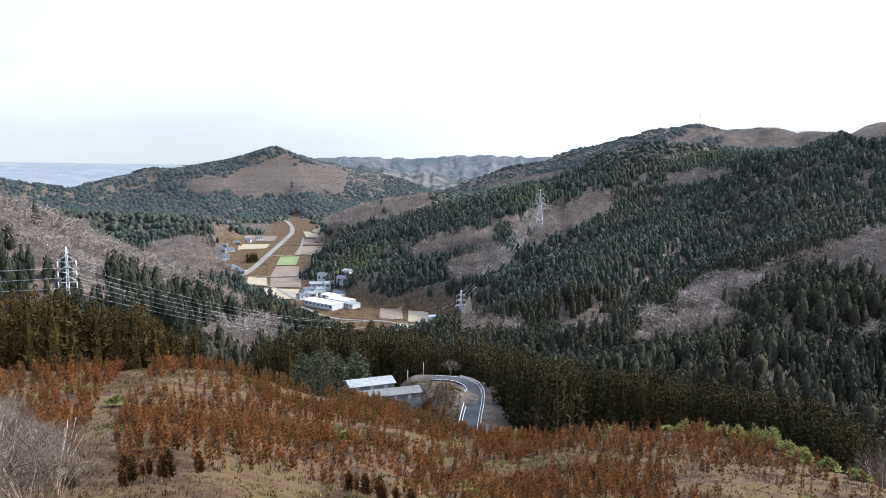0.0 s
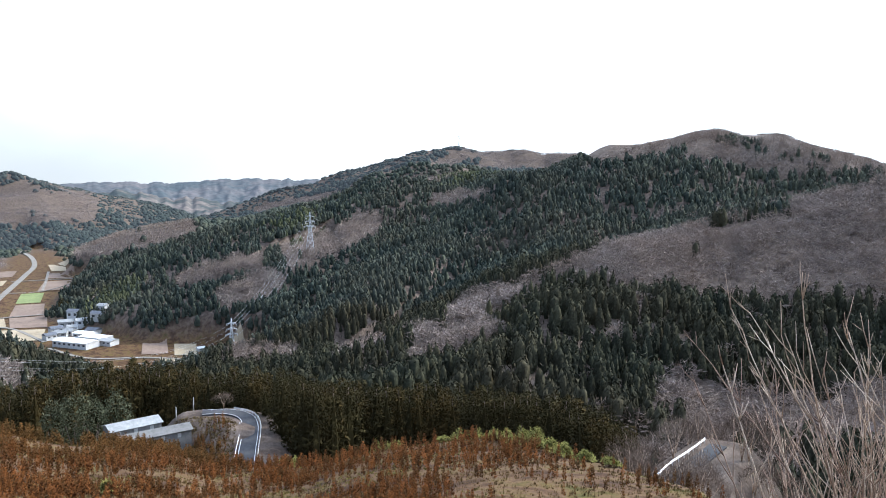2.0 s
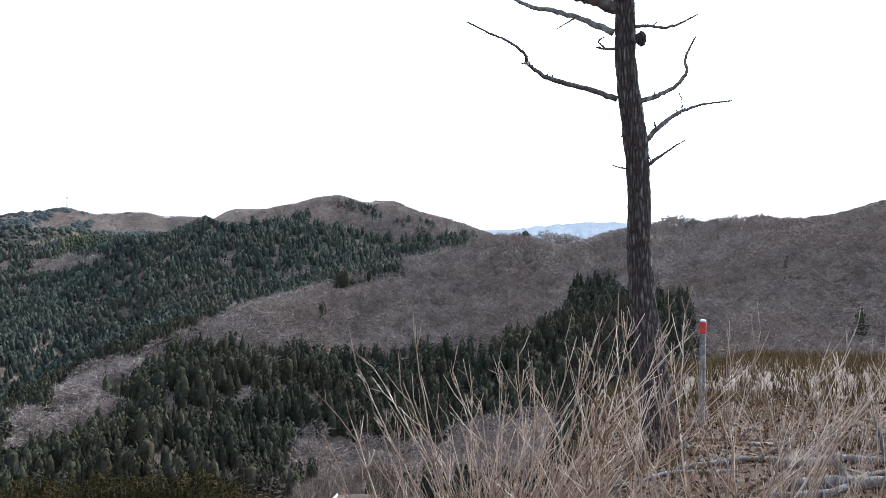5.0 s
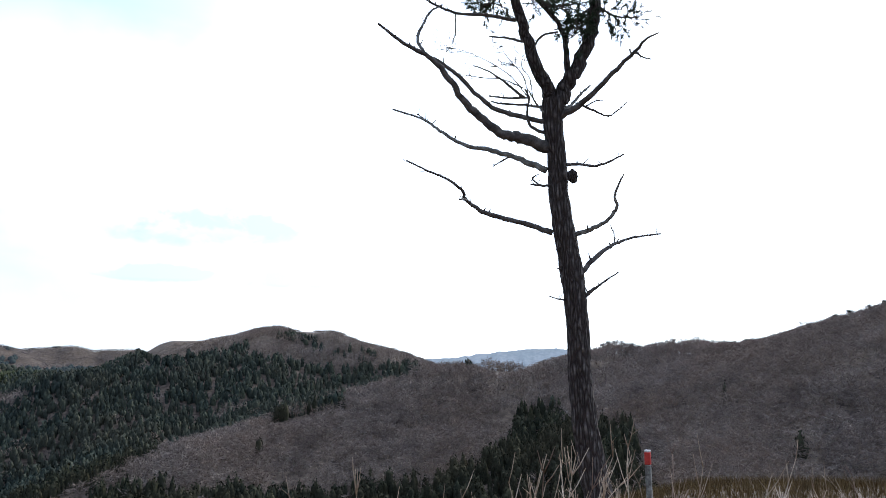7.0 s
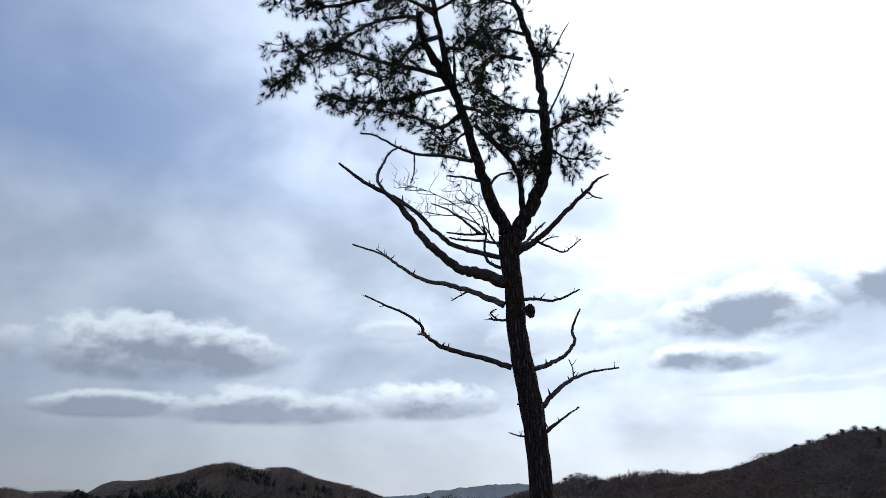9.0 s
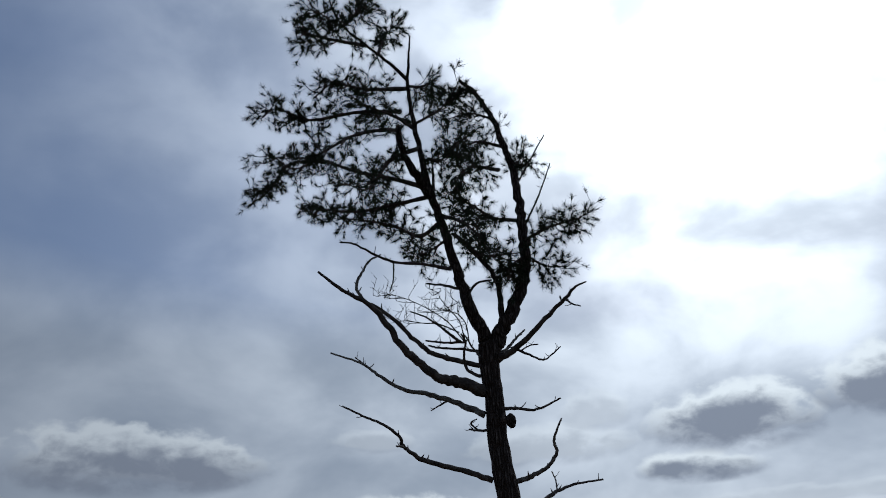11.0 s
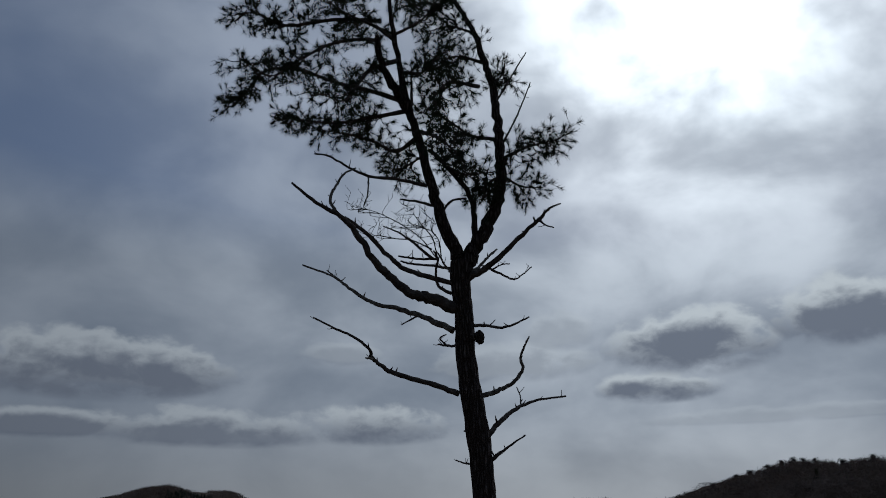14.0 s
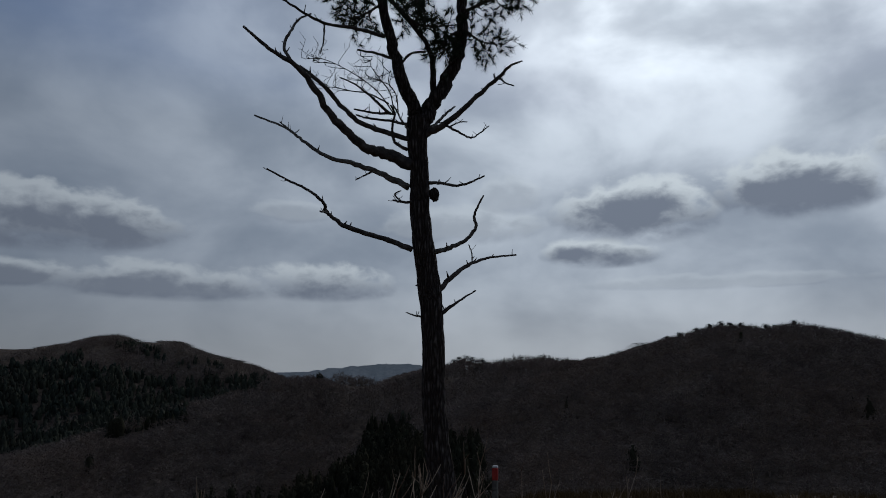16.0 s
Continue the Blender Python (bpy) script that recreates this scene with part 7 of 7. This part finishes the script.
def pylon(bearing, dist, tall, turn, bar, label, arms=None, slim=1.0):
    """A four-legged lattice tower with three pairs of arms."""
    arms = arms or [(z, reach * tall / 38) for z, reach in ARMS]
    at = on_land(bearing, dist, -0.3)
    e = thing("pylon", at, label, "pylon", "pylons", turn)
    half = lambda z: slim * (tall * (0.105 - 0.088 * min(1, z / 0.72)) if z < 0.72 else tall * (0.017 - 0.012 * (z - 0.72) / 0.28))
    corners = [(-1, -1), (1, -1), (1, 1), (-1, 1)]
    for sx, sy in corners:
        bm = bmesh.new()
        zs = [k / 12 for k in range(13)]
        tube(bm, [(sx * half(z), sy * half(z), z * tall) for z in zs], [bar * 1.3] * 13, 4, 0, 1)
        part("leg", bm, M_PYLON, e)
    bm = bmesh.new()
    levels = [0, 0.16, 0.30, 0.42, 0.52, 0.60, 0.67, 0.74, 0.81, 0.88, 0.94, 1.0]
    for z0, z1 in zip(levels, levels[1:]):
        for (ax, ay), (bx, by) in zip(corners, corners[1:] + corners[:1]):
            a0, b0 = Vector((ax * half(z0), ay * half(z0), z0 * tall)), Vector((bx * half(z0), by * half(z0), z0 * tall))
            a1, b1 = Vector((ax * half(z1), ay * half(z1), z1 * tall)), Vector((bx * half(z1), by * half(z1), z1 * tall))
            for p, q in ((a0, b1), (b0, a1), (a1, b1)):
                tube(bm, [p, q], [bar * 0.7, bar * 0.7], 4, 0, 1)
    part("lattice", bm, M_PYLON, e)
    for z, reach in arms:
        for s in (-1, 1):
            bm = bmesh.new()
            tip = Vector((s * reach, 0, z * tall + 0.4))
            for sy in (-1, 1):
                for dz in (0, 0.035):
                    tube(bm, [(s * half(z), sy * half(z), (z + dz) * tall), tip], [bar, bar * 0.8], 4, 0, 1)
            arm = part("arm", bm, M_PYLON, e)
            bm = bmesh.new()
            tube(bm, [tip, tip - Vector((0, 0, 1.0)), tip - Vector((0, 0, 2.0))], [0.12, 0.2, 0.12], 6, 0.2, 1)
            part("insulator", bm, M_WHITE, arm)
    tips = []
    m = e.matrix_basis
    for z, reach in arms:
        for s in (-1, 1):
            tips.append(m @ Vector((s * reach, 0, z * tall - 1.6)))
    return tips


LATTICE = "grey lattice pylon with six arms"
tall = EYE - 262 * math.tan(radians(7.3)) - land(*compass(-26.1, 262).xy)
LINE = [pylon(-26.1, 262, tall, 20, 0.075, LATTICE + " behind cedars", [(1 - d / tall, 2.6) for d in (11.2, 8.0, 4.8)], 0.5),
        pylon(1.55, 690, 39.5, 15, 0.17, LATTICE + " on the valley floor"),
        pylon(7.25, 850, EYE - 850 * math.tan(radians(3.29)) - land(*compass(7.25, 850).xy), -10, 0.17, LATTICE + " on a wooded spur"),
        pylon(9.65, 1950, EYE - 1950 * math.tan(radians(1.46)) - land(*compass(9.65, 1950).xy), -5, 0.28, LATTICE + " on a far ridge")]
start = [p + compass(-95, 260) + Vector((0, 0, 6)) for p in LINE[0]]
M_CABLE = plain("aluminium_cable", [(0.3, (0.45, 0.46, 0.47)), (0.7, (0.58, 0.59, 0.60))], 0.5, 0.45, 0.5)
for a, b, sag, thick in ((start, LINE[0], 6, 0.025), (LINE[0], LINE[1], 20, 0.03), (LINE[1], LINE[2], 9, 0.05), (LINE[2], LINE[3], 30, 0.08)):
    for k in range(6):
        bm = bmesh.new()
        pts = [a[k].lerp(b[k], q / 24) - Vector((0, 0, sag * 4 * (q / 24) * (1 - q / 24))) for q in range(25)]
        tube(bm, pts, [thick] * 25, 4, 0, 1)
        me = bpy.data.meshes.new("power_line")
        bm.to_mesh(me)
        bm.free()
        me.materials.append(M_CABLE)
        tagged(new("power_line", me), "thin grey power cable sagging between pylons", "cable", "power lines")


def mast():
    e = thing("radio_mast", on_land(18.15, 1895, 2.0), "small lattice radio mast on the mountain top", "mast")
    for sx, sy in ((-1, -1), (1, -1), (0, 1)):
        bm = bmesh.new()
        tube(bm, [(sx * 1.3, sy * 1.3, -1), (sx * 0.6, sy * 0.6, 24)], [0.55, 0.5], 4, 0, 1)
        part("leg", bm, M_PYLON, e)
    for z in (8, 14, 19, 22.5):
        bm = bmesh.new()
        box(bm, (5.0 if z > 18 else 2.8, 4.4 if z > 18 else 2.6, 1.0), (0, 0, z))
        part("platform", bm, M_PYLON, e)


mast()

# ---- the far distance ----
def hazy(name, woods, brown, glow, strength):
    """Far wooded land: patches of dark woods and brown slopes, with aerial haze added as a pale emission."""
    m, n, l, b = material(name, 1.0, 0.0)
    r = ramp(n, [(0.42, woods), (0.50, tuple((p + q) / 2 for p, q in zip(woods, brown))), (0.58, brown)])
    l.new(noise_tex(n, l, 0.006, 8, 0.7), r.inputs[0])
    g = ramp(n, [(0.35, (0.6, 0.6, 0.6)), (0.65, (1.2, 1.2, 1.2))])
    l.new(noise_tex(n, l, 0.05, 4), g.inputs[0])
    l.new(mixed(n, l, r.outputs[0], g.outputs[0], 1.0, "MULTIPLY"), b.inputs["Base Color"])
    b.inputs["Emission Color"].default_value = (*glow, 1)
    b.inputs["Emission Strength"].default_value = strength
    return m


def far_range(name, crest, dist, deep, foot, mat, label, seed, flat=False):
    """A far mountain chain: an uneven crest that falls in spurs towards the valley."""
    b0, b1 = crest[0][0], crest[-1][0]
    nb = int((b1 - b0) / 0.12)
    bb = np.linspace(b0, b1, nb)
    el = np.interp(bb, [c[0] for c in crest], [c[1] for c in crest])
    top = EYE + dist * np.tan(np.radians(el)) + (0 if flat else 1) * (6 * vnoise(bb * 60, bb * 0, 25, seed) + 3 * vnoise(bb * 60, bb * 0, 8, seed + 1))
    rows = []
    for k in range(25):
        t = k / 24
        r = dist - deep * t
        spur = 0.2 if flat else 0.55 + 0.75 * (0.6 * vnoise(bb * 60 + 70 * t, np.full(nb, t * 110), 34, seed + 2) + 0.4 * vnoise(bb * 60 - 30 * t, np.full(nb, t * 110), 15, seed + 3)) * min(1, 4 * t)
        z = foot + (top - foot) * (1 - t) ** (0.8 + spur)
        rows.append(np.stack([r * np.sin(np.radians(bb)), r * np.cos(np.radians(bb)), z], 1))
    v = np.concatenate(rows)
    i, j = np.meshgrid(np.arange(nb - 1), np.arange(24))
    i, j = i.ravel(), j.ravel()
    f = np.stack([j * nb + i, j * nb + i + 1, (j + 1) * nb + i + 1, (j + 1) * nb + i], 1)
    return tagged(new(name, mesh_of(name, v, f, mat, True)), label, "mountains", kind="structure")


# haze is put into the material: a blue glow, stronger on farther land
M_HAZE = hazy("far_hills_haze", (0.045, 0.055, 0.058), (0.10, 0.088, 0.085), (0.28, 0.37, 0.50), 0.18)
M_HAZE1 = hazy("nearer_hills_haze", (0.035, 0.045, 0.042), (0.14, 0.115, 0.10), (0.28, 0.36, 0.48), 0.11)
M_HAZE2 = hazy("farthest_hills_haze", (0.08, 0.09, 0.10), (0.12, 0.12, 0.13), (0.42, 0.55, 0.72), 0.50)
M_HAZE_PLAIN = hazy("far_plain_haze", (0.09, 0.10, 0.11), (0.16, 0.155, 0.15), (0.40, 0.50, 0.66), 0.36)
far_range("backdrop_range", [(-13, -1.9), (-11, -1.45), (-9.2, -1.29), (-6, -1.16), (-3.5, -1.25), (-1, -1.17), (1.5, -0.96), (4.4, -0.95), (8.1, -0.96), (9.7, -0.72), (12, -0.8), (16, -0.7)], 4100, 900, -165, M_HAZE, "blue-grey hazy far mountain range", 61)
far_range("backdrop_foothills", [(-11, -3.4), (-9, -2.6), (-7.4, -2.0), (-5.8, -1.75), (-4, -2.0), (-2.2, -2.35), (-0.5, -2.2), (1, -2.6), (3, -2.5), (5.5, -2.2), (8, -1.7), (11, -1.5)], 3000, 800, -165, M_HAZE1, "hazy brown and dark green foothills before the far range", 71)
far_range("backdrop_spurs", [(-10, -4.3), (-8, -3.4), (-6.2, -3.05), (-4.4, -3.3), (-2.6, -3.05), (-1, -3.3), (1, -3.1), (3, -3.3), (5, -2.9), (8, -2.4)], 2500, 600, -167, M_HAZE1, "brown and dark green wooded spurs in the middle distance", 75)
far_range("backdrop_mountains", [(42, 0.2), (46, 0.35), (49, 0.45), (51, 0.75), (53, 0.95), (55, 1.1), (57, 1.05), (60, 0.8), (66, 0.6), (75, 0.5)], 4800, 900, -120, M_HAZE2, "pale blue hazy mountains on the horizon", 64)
far_range("backdrop_plain", [(-60, -1.6), (-40, -1.7), (-30, -1.75), (-24, -1.8), (-18, -1.9), (-11, -2.2)], 4900, 2500, -163, M_HAZE_PLAIN, "pale hazy plain under the horizon", 67, True)


# ---- trees along the skyline of the southern ridge ----
CREST = RIDGES[[r[0] for r in RIDGES].index("south ridge")][3]


def crest_height(bearing, dist, jitter):
    """How tall a tree on the crest must be to reach the skyline."""
    top = np.interp(bearing, [q[0] for q in SKYLINE], [q[1] for q in SKYLINE]) + jitter
    return float(EYE + dist * math.tan(radians(top)) - on_land(bearing, dist).z)


def crest_pine(bearing, dist, tall, seed):
    """A crooked pine with flat clouds of needles on short level limbs."""
    g = np.random.default_rng(seed)
    e = thing("ridge_pine", on_land(bearing, dist, -0.3), "dark flat-topped pine on the ridge's skyline", "tree", "pines along the ridge")
    vs, hubs = [], []
    for k in range(7):
        a = g.uniform(0, 6.28)
        out = tall * g.uniform(0.06, 0.24) * (1.15 - 0.12 * k)
        c = np.array([out * math.cos(a), out * math.sin(a), tall * (0.50 + 0.068 * k)])
        hubs.append(c)
        n = 90
        p = c + g.normal(0, 1, (n, 3)) * np.array([tall * 0.085, tall * 0.085, tall * 0.025])
        vs.append(np.stack([p, p + g.normal(0, 0.38, (n, 3)), p + g.normal(0, 0.38, (n, 3))], 1).reshape(-1, 3))
    v = np.concatenate(vs)
    part("crown", mesh_of("crown", v, np.arange(len(v)).reshape(-1, 3), M_HAZEWOOD, False, np.full(len(v), 0.15)), None, e)
    bm = bmesh.new()
    tube(bm, [(0, 0, -0.5), (0.2, 0, tall * 0.45), (-0.1, 0.1, tall * 0.95)], [0.22, 0.16, 0.05], 6, 0.1, seed)
    for c in hubs:
        tube(bm, [(0, 0, c[2] - tall * 0.05), tuple(c)], [0.08, 0.04], 4, 0, 1)
    part("trunk", bm, M_TRUNK, e)


def crest_tree_mesh(seed):
    """A leafless skyline tree, 1 tall: a slim trunk, then upswept limbs that fork into a fan of fine twigs."""
    g = random.Random(seed)
    bm = bmesh.new()

    def grow(p, d, long, thick, depth):
        q = p + d * long
        mid = (p + q) / 2 + Vector((g.uniform(-1, 1), g.uniform(-1, 1), 0)) * long * 0.07
        tube(bm, [p, mid, q] if depth else [p, q], [thick, thick * 0.8, thick * 0.6][:3 if depth else 2], 3, 0, 1, False)
        if depth:
            for _ in range(3 if depth > 1 else 7):
                grow(q if g.random() < 0.6 else mid, (d + Vector((g.uniform(-1, 1), g.uniform(-1, 1), g.uniform(-0.05, 0.4))) * 0.9).normalized(), long * g.uniform(0.55, 0.8), thick * 0.62, depth - 1)

    grow(Vector((0, 0, -0.1)), Vector((g.uniform(-0.08, 0.08), g.uniform(-0.08, 0.08), 1)).normalized(), 0.34, 0.019, 3)
    top = max(v.co.z for v in bm.verts)
    for v in bm.verts:
        v.co.z /= top
    me = bpy.data.meshes.new("crown")
    bm.to_mesh(me)
    bm.free()
    me.materials.append(M_TRUNK)
    return me


CREST_ME = [crest_tree_mesh(s) for s in range(9)]


def crest_tree(bearing, dist, tall, seed, label):
    e = thing("skyline_tree", on_land(bearing, dist, -0.4), label, "tree", "bare trees along the ridge", seed * 77.0)
    part("crown", CREST_ME[seed % 9], None, e).scale = (tall * 0.9, tall * 0.9, tall)


gs = random.Random(77)
PINES_AT = (56.4, 59.9, 60.4, 60.9, 61.4, 62.0, 66.3, 69.7, 71.4, 72.0, 73.6, 75.2, 76.1, 77.2, 78.1, 78.8, 79.5, 80.2, 81.8, 83.5)
for k, b in enumerate(PINES_AT):
    r = np.interp(b, [c[0] for c in CREST], [c[1] for c in CREST]) + gs.uniform(-4, 6)
    tall = crest_height(b, r, 0.06)
    if tall > 5:
        crest_pine(b, r, tall, k)
for k in range(280):
    b = gs.uniform(62, 71.5) if k < 150 else gs.uniform(56, 91)
    r = np.interp(b, [c[0] for c in CREST], [c[1] for c in CREST]) + gs.uniform(-6, 10)
    tall = crest_height(b, r, gs.uniform(-0.45, 0.05))
    if tall > 5:
        crest_tree(b, r, min(tall, 24), k, "leafless tree on the ridge's skyline")
for k in range(150):
    b = gs.uniform(28.6, 48) if k < 125 else gs.uniform(48.5, 51.2)
    r = 1050 if b < 44 else np.interp(b, [44, 47.8, 48, 51.4], [1042, 1020, 622, 640])
    r += gs.uniform(-6, 6)
    tall = crest_height(b, r, gs.uniform(-0.3, 0.03))
    if tall > 4:
        crest_tree(b, r, min(tall, 20), k, "leafless tree on the dome's skyline")
M_GROVE = foliage("bamboo_foliage", (0.070, 0.080, 0.042), (0.098, 0.108, 0.056), (0.14, 0.145, 0.076), (0.10, 0.095, 0.055), 0.2)
for b0, r0, wb, wr, n in ((-6.2, 950, 1.6, 25, 160), (18.5, 1190, 2.2, 45, 170), (6.5, 1010, 2.0, 40, 120)):
    b, r = rng.normal(b0, wb * 0.5, n), rng.normal(r0, wr, n)
    x, y = r * np.sin(np.radians(b)), r * np.cos(np.radians(b))
    tall = rng.uniform(8, 12, n)
    scatter("bamboo_grove", CROWN_MID, np.stack([x, y, height(x, y)], 1), np.stack([tall * 1.1, tall], 1), rng.random(n), M_GROVE, "yellow-green bamboo grove among dark conifers", "grove")
